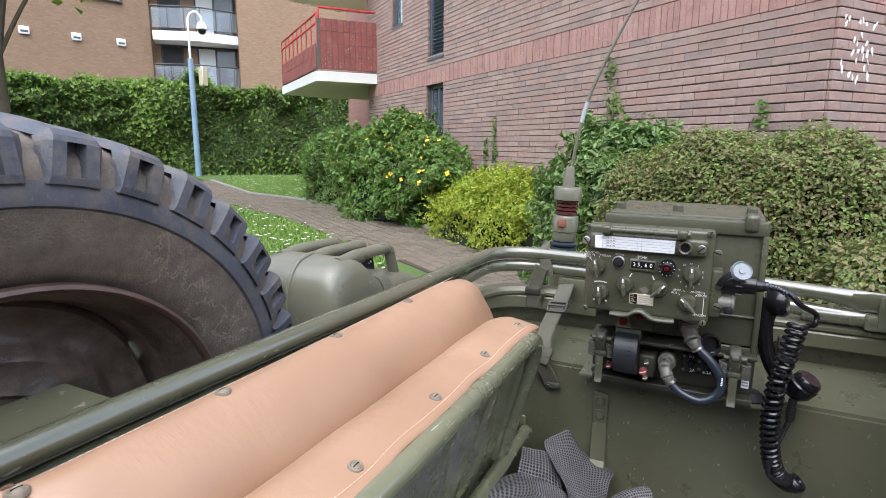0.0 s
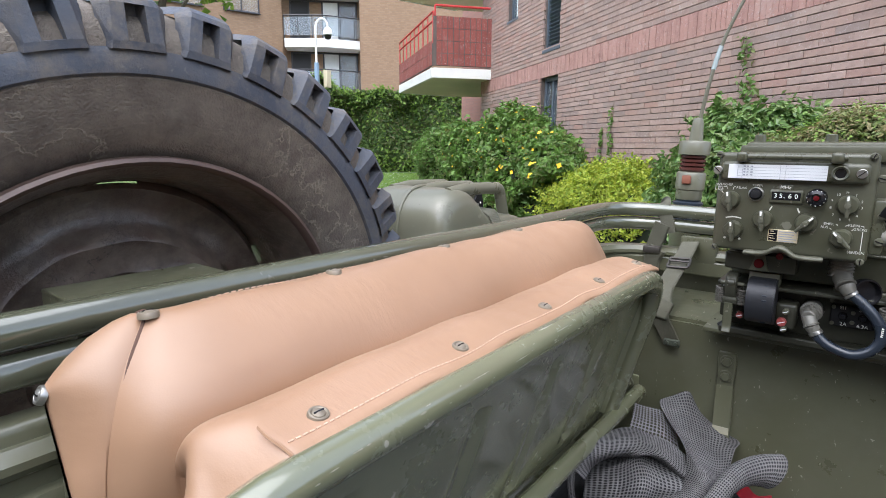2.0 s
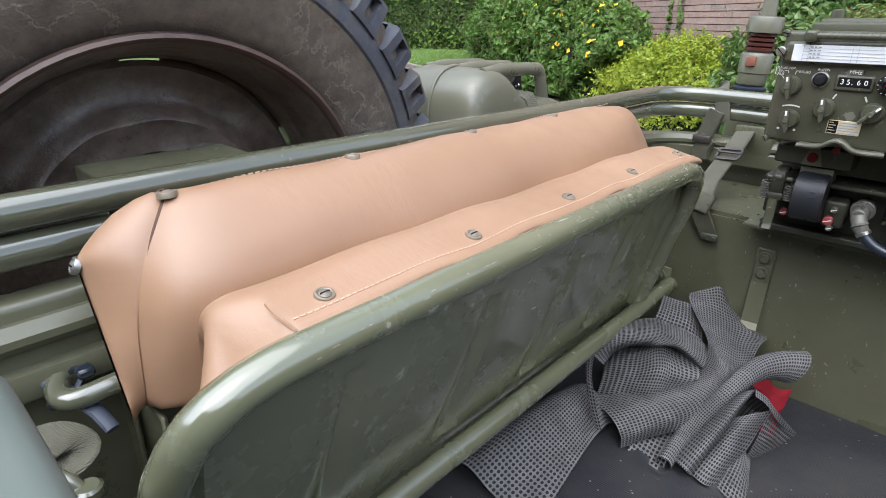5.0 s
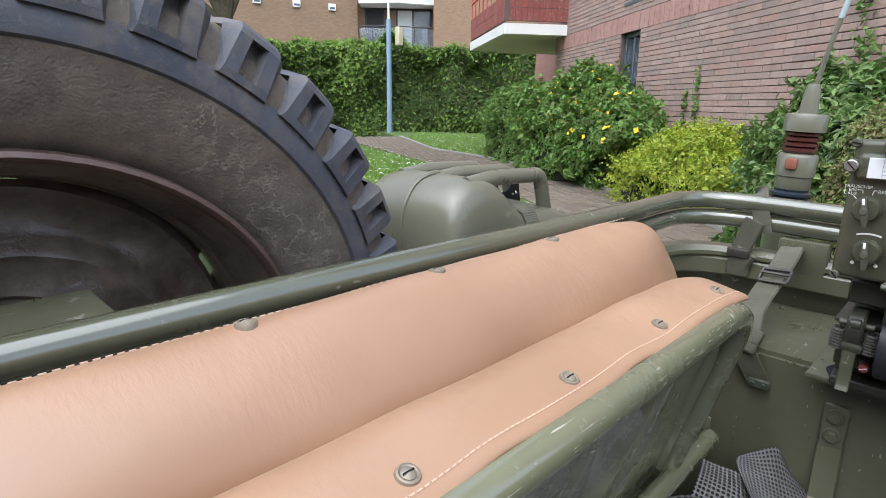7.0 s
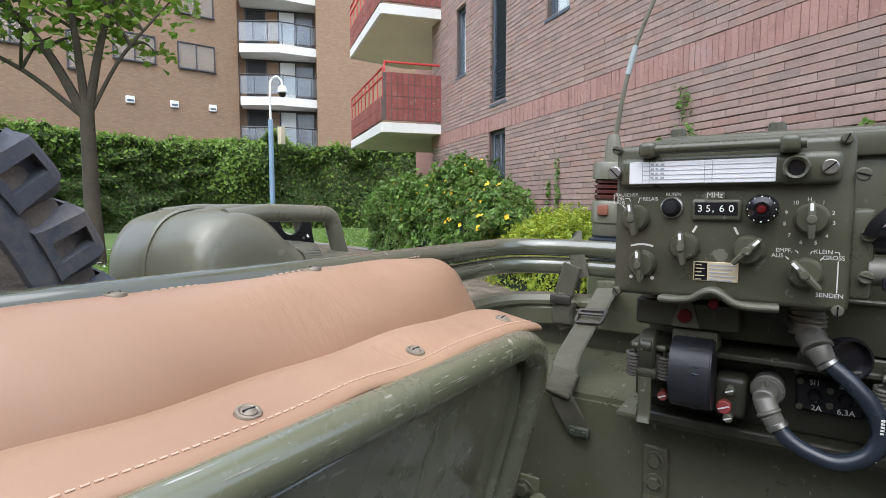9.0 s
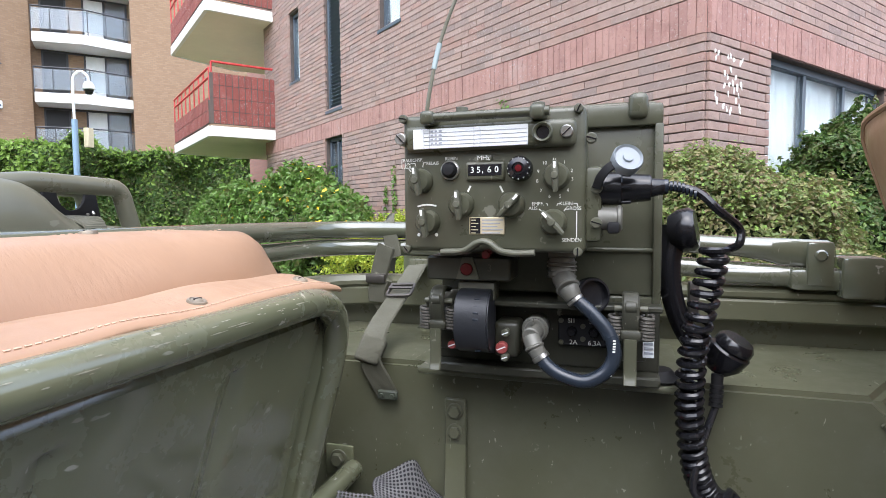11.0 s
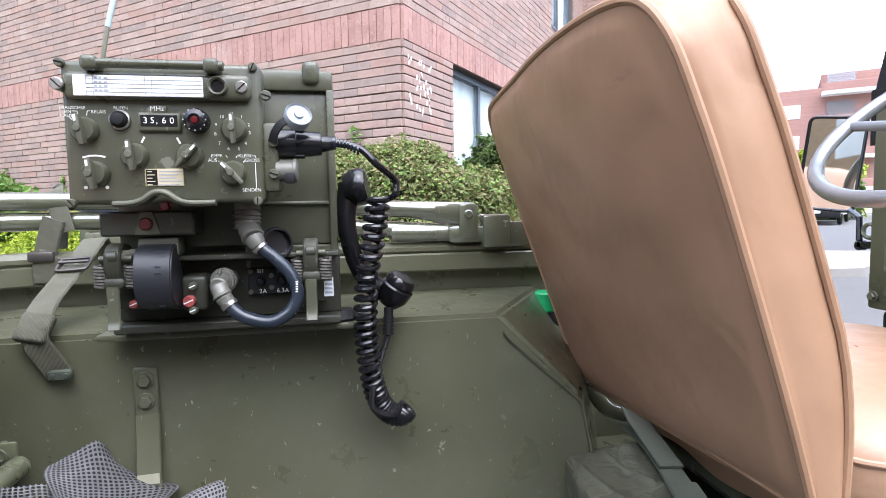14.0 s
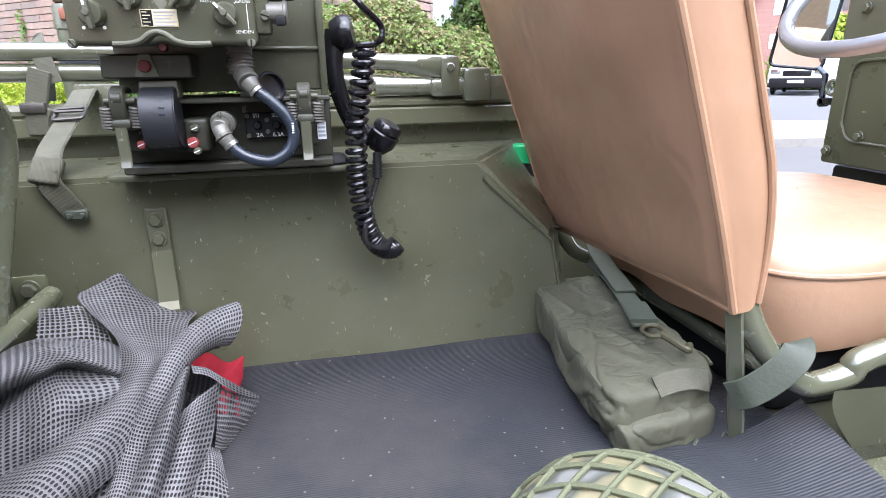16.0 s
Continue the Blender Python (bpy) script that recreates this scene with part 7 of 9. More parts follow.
for k, L in enumerate((14, 12, 14, 9, 16, 14, 14, 12, 16)):
    a = lp(356, 155 + k * 19, 0.0)
    yy = 0.895 - 0.0195 - 0.0112 * math.sin(math.pi * min(1, max(0, (k + 0.7) / 8.5)))
    box(bm, (a.x - 0.003, yy, a.z - L * 0.00028), (a.x + 0.003, yy + 0.004, a.z), 0.0005, 1)
part("moulded_number", bm, M_CABLE, band)["kind"] = "stuff"
bm = bmesh.new()
a, b = lp(392, 350), lp(474, 236)
box(bm, (a.x, 0.897, a.z), (b.x, 0.93, b.z), 0.005, 3)
sock = part("socket_plate", bm, M_CLAMP, radio)
for u, w, r, mat in ((256, 316, 0.0045, M_RED), (421, 316, 0.006, M_RED), (434, 268, 0.0042, M_RADIO_WORN), (432, 345, 0.004, M_RADIO_WORN)):
    c = lp(u, w)
    bm = bmesh.new()
    cyl(bm, (c.x, 0.90, c.z), (c.x, 0.889, c.z), r, None, 18, 0.001)
    ob = part("fixing_screw", bm, mat, sock)
    bm = bmesh.new()
    box(bm, (-r * 0.8, -0.0005, -0.0006), (r * 0.8, 0.0004, 0.0006), 0, 1, Matrix.Translation((c.x, 0.889, c.z)) @ Matrix.Rotation(-0.4, 4, "Y"))
    part("slot", bm, M_PAPER, ob)
# fuse plate
bm = bmesh.new()
a, b = lp(588, 322), lp(745, 228)
box(bm, (a.x, 0.926, a.z), (b.x, 0.945, b.z), 0.002, 1)
fuse = part("fuse_plate", bm, M_BLACKMAT, radio)
fl = lambda u, w, o=0.0: Vector((lp(u, w).x, 0.9255 - o, lp(u, w).z))
for t, u, w, s in (("SI1", 632, 240, 0.0066), ("SI2", 700, 240, 0.0066), ("2A", 638, 309, 0.0068), ("6,3A", 705, 309, 0.0068)):
    lettering("printed_label", t, fl(u, w), s, fuse)
for u in (633, 703):
    c = fl(u, 274)
    bm = bmesh.new()
    cyl(bm, c + Vector((0, 0.003, 0)), c + Vector((0, -0.008, 0)), 0.0058, 0.0046, 8, 0.0012)
    part("fuse_cap", bm, M_BLACK, fuse)
for u, w in ((598, 240), (598, 310), (668, 256), (668, 297)):
    c = fl(u, w)
    bm = bmesh.new()
    cyl(bm, c + Vector((0, 0.003, 0)), c + Vector((0, -0.0015, 0)), 0.0026, None, 12)
    part("fuse_plate_screw", bm, M_RADIO_WORN, fuse)
# thick looped cable with two grey plugs
cable = thing("radio_cable", "short thick dark cable looped between grey-green plugs", "cable", lp(660, 385))
top, bot = lp(606, 60, -0.01), lp(523, 262, 0.0)
bm = bmesh.new()
cyl(bm, lp(606, 0, -0.012), lp(606, 36, -0.010), 0.0135, None, 20, 0.001)
cyl(bm, lp(606, 36, -0.010), lp(607, 95, -0.006), 0.0125, 0.0130, 20, 0.001)
for w in (44, 56, 68, 88):
    cyl(bm, lp(606, w, -0.009), lp(606, w + 6, -0.009), 0.0146, None, 24, 0.0008)
cyl(bm, lp(628, 114, 0.006), lp(633, 122, 0.009), 0.0118, None, 20, 0.001)
cyl(bm, lp(610, 90, -0.004), lp(632, 120, 0.008), 0.011, 0.0105, 20, 0.002)
cyl(bm, lp(632, 120, 0.008), lp(652, 150, 0.013), 0.0098, 0.008, 20, 0.001)
part("upper_plug", bm, M_GREYPLUG, cable)
bm = bmesh.new()
cyl(bm, lp(524, 256, -0.03), lp(524, 258, 0.0), 0.0118, None, 22, 0.001)
cyl(bm, lp(523, 258, 0.0), lp(520, 268, 0.014), 0.0095, 0.0088, 20, 0.001)
cyl(bm, lp(519, 264, 0.012), lp(536, 300, 0.018), 0.0088, 0.0084, 20, 0.002)
cyl(bm, lp(534, 296, 0.018), lp(556, 328, 0.018), 0.0084, 0.0073, 20, 0.001)
cyl(bm, lp(531, 290, 0.0175), lp(536, 299, 0.0182), 0.0095, None, 20, 0.001)
cyl(bm, lp(524, 257, -0.010), lp(524, 258, -0.004), 0.0132, None, 24, 0.001)
box(bm, lp(520, 236, 0.012), lp(528, 215, 0.006), 0.001, 1)
part("lower_plug", bm, M_GREYPLUG, cable)
bm = bmesh.new()
tube(bm, smooth_line([lp(646, 142, 0.012), lp(702, 186, 0.016), lp(750, 240, 0.018), lp(768, 300, 0.02), lp(744, 352, 0.022), lp(684, 382, 0.024), lp(616, 370, 0.022), lp(572, 345, 0.02), lp(548, 316, 0.018)], 8), 0.0066, 14)
part("cable_loop", bm, M_CABLE, cable)
for u, w in ((650, 147), (551, 322)):
    c, d = (lp(650, 147, 0.013), lp(658, 156, 0.0135)) if u == 650 else (lp(549, 318, 0.018), lp(558, 330, 0.0185))
    bm = bmesh.new()
    cyl(bm, c, d, 0.0085, None, 16, 0.0005)
    part("hose_clip", bm, M_STEEL, cable)
bm = bmesh.new()
for k in range(14):
    a = lp(768 - 0.9 * k * k * 0.07, 258 + k * 7.6, 0.0262)
    box(bm, a + Vector((-0.0012, 0, -0.0007)), a + Vector((0.0012, 0.0012, 0.0007)))
part("cable_print", bm, M_LETTER, cable)["kind"] = "stuff"
bm = bmesh.new()
lathe(bm, [(0.017, 0), (0.0175, 0.008), (0.0160, 0.011), (0.0142, 0.011), (0.0136, 0.004), (0, 0.003)], Matrix.Translation(lp(690, 145, -0.006)) @ Matrix.Rotation(radians(80), 4, "X") @ Matrix.Rotation(radians(30), 4, "Y"), 24)
part("hanging_cap", bm, M_BLACK, radio, "black hanging dust cap")

# ---- handset with coiled cord ----
hs = thing("handset", "black telephone handset with coiled cord hung beside radio", "handset", (0.177, 0.965, 0.876))
bm = bmesh.new()
sweep(bm, smooth_line([(0.154, 0.97, 1.026), (0.148, 0.965, 0.991), (0.153, 0.965, 0.951), (0.167, 0.97, 0.918), (0.189, 0.973, 0.894)], 7), lambda k: circle(0.0115 - 0.003 * math.sin(math.pi * k), 14, 1.25))
grip = part("grip", bm, M_BLACK, hs)
bm = bmesh.new()
lathe(bm, [(0.0, 0.014), (0.019, 0.013), (0.0225, 0.008), (0.022, -0.002), (0.017, -0.012), (0.0, -0.014)], Matrix.Translation((0.161, 0.967, 1.023)) @ Matrix.Rotation(radians(80), 4, "Y") @ Matrix.Rotation(radians(12), 4, "X"), 28)
part("earpiece", bm, M_BLACK, hs)
bm = bmesh.new()
lathe(bm, [(0.0, 0.020), (0.015, 0.020), (0.0185, 0.016), (0.019, 0.010), (0.0172, 0.009), (0.0205, 0.006), (0.019, -0.008), (0.012, -0.019), (0.0, -0.021)], Matrix.Translation((0.204, 0.965, 0.898)) @ Matrix.Rotation(radians(30), 4, "Y") @ Matrix.Rotation(radians(12), 4, "X"), 28)
part("mouthpiece", bm, M_BLACK, hs)
bm = bmesh.new()
box(bm, (0.167, 0.96, 0.931), (0.177, 0.975, 0.971), 0.002, 2, Matrix.Rotation(0, 4, "Y"))
part("press_switch", bm, M_DARKSTEEL, hs)
bm = bmesh.new()
cyl(bm, (0.195, 0.959, 0.88), (0.193, 0.953, 0.848), 0.006, 0.0045, 12, 0.001)
for k in range(5):
    q = Vector((0.195, 0.959, 0.88)).lerp(Vector((0.193, 0.953, 0.848)), 0.35 + k * 0.14)
    cyl(bm, q, q - Vector((0.0002, 0.0005, 0.003)), 0.0066, None, 12)
part("cord_sleeve", bm, M_BLACKMAT, hs)
bm = bmesh.new()
axis = smooth_line([(0.183, 0.908, 1.01), (0.177, 0.91, 0.971), (0.169, 0.917, 0.926), (0.166, 0.925, 0.881), (0.167, 0.93, 0.841), (0.172, 0.935, 0.800), (0.180, 0.94, 0.772), (0.192, 0.943, 0.756), (0.206, 0.944, 0.752), (0.213, 0.944, 0.758)], 40)
pts, turns = [], 36
for k, p in enumerate(axis):
    a = 2 * math.pi * turns * k / (len(axis) - 1)
    d = (axis[min(k + 1, len(axis) - 1)] - axis[max(k - 1, 0)]).normalized()
    e1 = d.cross(Vector((0, 1, 0))).normalized()
    e2 = d.cross(e1)
    pts.append(p + (e1 * math.cos(a) + e2 * math.sin(a)) * 0.0105)
tail = smooth_line([pts[-1], (0.196, 0.925, 0.760), (0.178, 0.920, 0.766), (0.170, 0.920, 0.778), (0.178, 0.932, 0.812), (0.193, 0.953, 0.848)], 8)
head = smooth_line([c0 + Vector((0.052, 0, 0.001)), c0 + Vector((0.075, 0.0, -0.004)), c0 + Vector((0.092, 0.0, -0.02)), (0.2, 0.9, 1.028), (0.2005, 0.899, 1.014), pts[0]], 8)
tube(bm, head[:-1] + pts + tail[1:], 0.0036, 8)
part("coiled_cord", bm, M_BLACK, hs)
for k in range(7):
    bm = bmesh.new()
    cyl(bm, c0 + Vector((0.053 + k * 0.0032, 0, -0.0002 * k * k + 0.001)), c0 + Vector((0.0552 + k * 0.0032, 0, -0.0002 * k * k + 0.001)), 0.0046, None, 12)
    part("sleeve_ring", bm, M_CABLE, hs)

# ---- straps tied to the rails ----


def strap(name, pts, w, th, parent, label="", up=(0, -1, 0), mat=None):
    bm = bmesh.new()
    sweep(bm, smooth_line(pts, 6), oblong(w, th, th * 0.4), up=up)
    return part(name, flip(bm), mat or M_WEB, parent, label)


st = thing("webbing_strap", "frayed olive webbing strap looped round the folded bows", "strap", (-0.28, 1.17, RIM), "webbing straps")
strap("loop", [(-0.247, 1.183, 0.971), (-0.254, 1.185, 1), (-0.262, 1.191, 1.026), (-0.266, 1.205, 1.032), (-0.268, 1.22, 1.02), (-0.272, 1.225, 0.985), (-0.274, 1.22, 0.945)], 0.026, 0.003, st, "", (-0.2, -1, 0.5))
strap("hanging_end", [(-0.26, 1.18, 0.99), (-0.268, 1.181, 0.965), (-0.276, 1.183, 0.935), (-0.277, 1.187, 0.91), (-0.268, 1.187, 0.89)], 0.030, 0.005, st, "", (0, -1, 0.1))
strap("hanging_end", [(-0.264, 1.175, 0.94), (-0.274, 1.177, 0.92), (-0.275, 1.179, 0.9)], 0.034, 0.010, st)
bm = bmesh.new()
box(bm, (-0.292, 1.166, 0.930), (-0.258, 1.178, 0.945), 0.003, 2)
part("buckle", bm, M_DARKSTEEL, st, "dark steel buckle")
st = thing("webbing_strap", "olive webbing strap with slide buckle hanging over wheelhouse", "strap", (-0.19, 1.05, ARCH), "webbing straps")
strap("long_web", [(-0.204, 1.18, 0.953), (-0.2, 1.16, 0.96), (-0.199, 1.135, 0.95), (-0.201, 1.105, 0.933), (-0.205, 1.065, 0.911), (-0.205, 1.025, 0.893), (-0.197, 0.99, 0.881), (-0.191, 0.973, 0.871)], 0.031, 0.005, st, "", (0, -0.5, 1))
bm = bmesh.new()
box(bm, (-0.0165, -0.006, -0.017), (0.0165, 0.006, 0.017), 0.004, 3, Matrix.Translation((-0.194, 0.976, 0.873)) @ Matrix.Rotation(radians(12), 4, "Y") @ Matrix.Rotation(radians(-35), 4, "X"))
part("wrap", bm, M_WEB, st)
strap("hanging_end", [(-0.194, 0.971, 0.871), (-0.19, 0.97, 0.855), (-0.18, 0.973, 0.835), (-0.172, 0.977, 0.817)], 0.028, 0.0035, st, "", (0, -1, 0))
bm = bmesh.new()
box(bm, (-0.184, 0.9705, 0.8125), (-0.158, 0.977, 0.825), 0.002, 1, Matrix.Identity(4))
for xx in (-0.178, -0.164):
    cyl(bm, (xx, 0.972, 0.8185), (xx, 0.9692, 0.8185), 0.0036, 0.003, 12, 0.0006)
part("strap_tip", bm, M_DARKWEB, st, "dark strap tip with two rivets")
bm = bmesh.new()
tube(bm, fillet([(-0.218, 1.103, 0.938), (-0.182, 1.103, 0.94), (-0.182, 1.081, 0.927), (-0.218, 1.081, 0.925), (-0.218, 1.103, 0.938)], 0.004, 3), 0.0024, 8)
tube(bm, [(-0.218, 1.092, 0.935), (-0.182, 1.092, 0.936)], 0.0022, 8)
part("buckle", bm, M_DARKSTEEL, st, "dark steel slide buckle")
bm = bmesh.new()
box(bm, (-0.224, 1.183, 0.915), (-0.157, 1.205, 0.97), 0.004, 2)
part("strap_anchor", bm, M_OLIVE, jeep)

# ---- antenna ----
AX, AY = -0.238, 1.31
ant = thing("whip_antenna", "olive whip antenna on a ribbed spring base", "antenna", (AX, AY, 0.9))
bm = bmesh.new()
lathe(bm, [(0.0, 0.92), (0.030, 0.92), (0.030, 0.985)], Matrix.Translation((AX - 0.012, AY, 0)), 24)
box(bm, (AX - 0.045, 1.2225, 0.905), (AX + 0.02, AY + 0.03, 0.921), 0.003, 1)
box(bm, (AX - 0.045, 1.2225, 0.80), (AX + 0.02, 1.232, 0.915), 0.003, 1)
part("foot", bm, M_OLIVE, ant)
tilt = Matrix.Translation((AX - 0.012, AY, 0.985)) @ Matrix.Rotation(radians(2.5), 4, "Y")
bm = bmesh.new()
lathe(bm, [(0.026, 0)] + [q for k in range(4) for q in ((0.031, 0.004 + k * 0.0105), (0.031, 0.008 + k * 0.0105), (0.025, 0.011 + k * 0.0105))] + [(0.026, 0.046)], tilt, 28)
part("rubber_bellows", bm, M_CABLE, ant, "blue-black ribbed rubber")
bm = bmesh.new()
lathe(bm, [(0.0245, 0.044), (0.0265, 0.048), (0.0265, 0.066), (0.029, 0.068), (0.0295, 0.100), (0.027, 0.104), (0.020, 0.106)], tilt, 28)
part("insulator_body", bm, M_CAN, ant)
bm = bmesh.new()
lathe(bm, [(0.021, 0.104)] + [q for k in range(4) for q in ((0.0255, 0.109 + k * 0.0085), (0.0255, 0.1135 + k * 0.0085), (0.0205, 0.1155 + k * 0.0085))], tilt, 28)
part("ceramic_rib", bm, plain("dark_red_brown_glaze", (0.085, 0.028, 0.022), 0.25, 0, 0.2, 60), ant, "dark red-brown ribbed insulator")
bm = bmesh.new()
lathe(bm, [(0.0265, 0.140), (0.031, 0.141), (0.031, 0.166), (0.029, 0.169), (0.0145, 0.170), (0.0135, 0.178), (0.0115, 0.205), (0.0085, 0.216), (0.0, 0.217)], tilt, 28)
part("top_cap", bm, M_CAN, ant)
bm = bmesh.new()
box(bm, (AX - 0.018, AY - 0.0345, 1.065), (AX + 0.0, AY - 0.026, 1.083), 0.003, 2)
part("orange_mark", bm, plain("faded_orange_paint", (0.24, 0.085, 0.048), 0.7, 0, 0.3, 120), ant)
bm = bmesh.new()
whip = smooth_line([(AX, AY, 1.195), (AX + 0.012, AY, 1.27), (AX + 0.032, AY + 0.01, 1.36), (AX + 0.080, AY + 0.02, 1.475), (AX + 0.145, AY + 0.03, 1.60), (AX + 0.25, AY + 0.05, 1.76), (AX + 0.40, AY + 0.08, 1.94)], 6)
sweep(bm, whip, lambda k: circle(0.0042 - 0.0022 * k, 8))
part("whip", bm, M_CAN, ant)
bm = bmesh.new()
tube(bm, [whip[8], whip[9], whip[10], whip[11]], 0.0046, 10)
part("tape", bm, plain("grey_blue_tape", (0.35, 0.42, 0.42), 0.5), ant, "pale grey-blue tape")

# green cap of a bottle beside the wheelhouse
capt = thing("bottle", "bottle with bright green cap standing by the tub side", "bottle", (0.470, 1.168, FLOOR))
bm = bmesh.new()
cyl(bm, (0.470, 1.168, 0.822), (0.470, 1.168, 0.855), 0.021, 0.020, 24, 0.003)
part("cap", bm, M_CANVAS_GREEN, capt)
bm = bmesh.new()
lathe(bm, [(0, 0.195), (0.022, 0.195), (0.024, 0.20), (0.024, 0.23), (0.018, 0.246), (0, 0.246)], Matrix.Translation((0.470, 1.168, FLOOR)), 24)
part("flask", bm, M_BLACKMAT, capt)

# ---- front seat: reclined back, flat cushion, tube frame ----
fseat = thing("front_seat", "tan vinyl front seat with piped edges on an olive tube frame", "car seat", (0.75, 0.92, FLOOR))
SY0, SY1, SZ0 = 0.662, 1.142, 0.748
LEANX = 0.35


def seat_back(y, z, d=0.0):
    """A point of the seat's rear face; d: metres forward of it."""
    d = 0.7 * d * (1 - 0.8 * min(1.0, max(0.0, (0.88 - z) / 0.17)) ** 1.6) if d > 0 else d
    return Vector((0.465 + LEANX * (0.855 - z) + d * 0.944, y, z + d * 0.33))


def seat_outline():
    """The rear face's outline, y and z, from the near lower corner upwards and round."""
    pts = [(SY0, SZ0), (SY0 - 0.004, 0.85), (SY0 - 0.004, 1.0), (SY0, 1.07), (SY0 + 0.008, 1.118), (SY0 + 0.032, 1.148), (SY0 + 0.08, 1.160), (SY0 + 0.16, 1.164), (SY0 + 0.24, 1.162), (SY0 + 0.32, 1.155), (SY1 - 0.045, 1.145), (SY1 - 0.015, 1.132), (SY1 - 0.004, 1.10), (SY1 - 0.004, 0.95), (SY1 - 0.012, 0.82), (SY1 - 0.02, 0.712)]
    return [(p.x, p.y) for p in smooth_line([(a, b, 0) for a, b in pts], 5)]


out = seat_outline()
cy, cz = 0.92, 0.95
bm = bmesh.new()
rings = []
steps_ = smooth_line([(k, d, 0) for k, d in ((0.02, -0.012), (0.3, -0.011), (0.6, -0.009), (0.85, -0.005), (0.96, -0.001), (1.0, 0.004), (1.012, 0.02), (1.015, 0.05), (1.0, 0.085), (0.96, 0.105), (0.8, 0.115), (0.4, 0.12), (0.02, 0.12))], 4)
for q in steps_:
    k, d = max(0.02, q.x), q.y
    row = []
    for y, z in out:
        p = Vector(((cy + (y - cy) * k) * 7, (cz + (z - cz) * k) * 7, d * 16))
        dent = noise.noise(p) + 0.5 * noise.noise(p * 2.3 + Vector((5, 1, 2)))
        top = max(0.0, min(1.0, (z - 0.98) / 0.15))
        fold = noise.noise(Vector((y * 30 + z * 24, d * 26, 4.0))) * top
        side = 1.0 if 0.012 < d < 0.09 else 0.0
        kk = k + side * (0.007 * dent + 0.017 * fold)
        dd = d + (0.005 * dent if d < -0.002 else 0.0)
        row.append(bm.verts.new(seat_back(cy + (y - cy) * kk, cz + (z - cz) * kk, dd)))
    rings.append(row)
n = len(out)
for a, b in zip(rings, rings[1:]):
    for j in range(n):
        bm.faces.new((a[j], a[(j + 1) % n], b[(j + 1) % n], b[j]))
bm.faces.new(rings[0][::-1])
bm.faces.new(rings[-1])
back = part("backrest", flip(bm), M_VINYL, fseat)
bm = bmesh.new()
tube(bm, [seat_back(cy + (y - cy) * 1.004, cz + (z - cz) * 1.004, 0.004) for y, z in out], 0.0042, 8)
part("piping", bm, M_VINYL, back, "tan piped seam")
bm = bmesh.new()
tube(bm, [seat_back(cy + (y - cy) * 1.006, cz + (z - cz) * 1.006, 0.088) for y, z in out], 0.0036, 8)
part("piping", bm, M_VINYL, back, "tan piped seam")
bm = bmesh.new()
tube(bm, [seat_back(SY0 + (SY1 - 0.02 - SY0) * k / 12, SZ0 - 0.01 * k / 12, 0.004) for k in range(13)], 0.003, 8)
part("hem", bm, M_VINYL, back)


def cushion_pt(u, v):
    """Seat cushion wrapped: u round the plan outline, v from the lower hem over the top."""
    a = 2 * math.pi * u
    cx, cyy, rx, ry = 0.80, 0.905, 0.235, 0.232
    p = 5.0
    c, s = math.cos(a), math.sin(a)
    k = (abs(c) ** p + abs(s) ** p) ** (-1 / p)
    steps = [(0.97, 0.675), (1.0, 0.70), (1.008, 0.745), (1.0, 0.762), (0.985, 0.775), (0.93, 0.788), (0.7, 0.800), (0.3, 0.806), (0.01, 0.807)]
    i = min(int(v * 8 + 1e-6), 8)
    r, z = steps[i]
    return Vector((cx + c * k * rx * r, cyy + s * k * ry * r, z + 0.004 * math.sin(a * 9) * (i < 2)))


bm = bmesh.new()
grid(bm, 80, 8, cushion_pt)
bmesh.ops.remove_doubles(bm, verts=bm.verts, dist=1e-5)
cush = part("seat_cushion", flip(bm), M_LEATHER, fseat, "pale tan seat cushion")
bm = bmesh.new()
tube(bm, [cushion_pt(k / 80, 3 / 8) * 1.0 + Vector((0, 0, 0.002)) for k in range(80)], 0.0035, 8, True)
part("piping", bm, M_LEATHER, cush)
bm = bmesh.new()
tube(bm, smooth_line([(0.525, 0.675, 0.755), (0.529, 0.670, 0.739), (0.541, 0.665, 0.714), (0.569, 0.661, 0.679), (0.592, 0.659, 0.662), (0.614, 0.657, 0.655), (0.653, 0.655, 0.663), (0.691, 0.652, 0.686), (0.98, 0.648, 0.73)], 6), 0.0135, 14)
tube(bm, fillet([(0.525, 1.13, 0.72), (0.56, 1.13, 0.66), (0.60, 1.13, 0.645), (0.98, 1.13, 0.65)], 0.03, 6), 0.0135, 14)
tube(bm, [(0.60, 0.68, 0.648), (0.60, 1.13, 0.648)], 0.012, 12)
part("tube_frame", bm, M_TUBE, fseat, "olive bent steel tube")
bm = bmesh.new()
sweep(bm, [(0.510, 0.668, 0.755), (0.513, 0.669, 0.737), (0.535, 0.676, 0.649), (0.549, 0.680, FLOOR + 0.004)], oblong(0.017, 0.007, 0.002), up=(-1, -0.9, 0))
part("rear_leg", flip(bm), M_TUBE, fseat)
bm = bmesh.new()
sweep(bm, [(0.90, 0.67, 0.65), (0.90, 0.68, FLOOR + 0.002)], oblong(0.02, 0.01, 0.002), up=(0, -1, 0))
sweep(bm, [(0.90, 1.12, 0.65), (0.90, 1.12, FLOOR + 0.002)], oblong(0.02, 0.01, 0.002), up=(0, -1, 0))
part("front_leg", flip(bm), M_TUBE, fseat)
bm = bmesh.new()
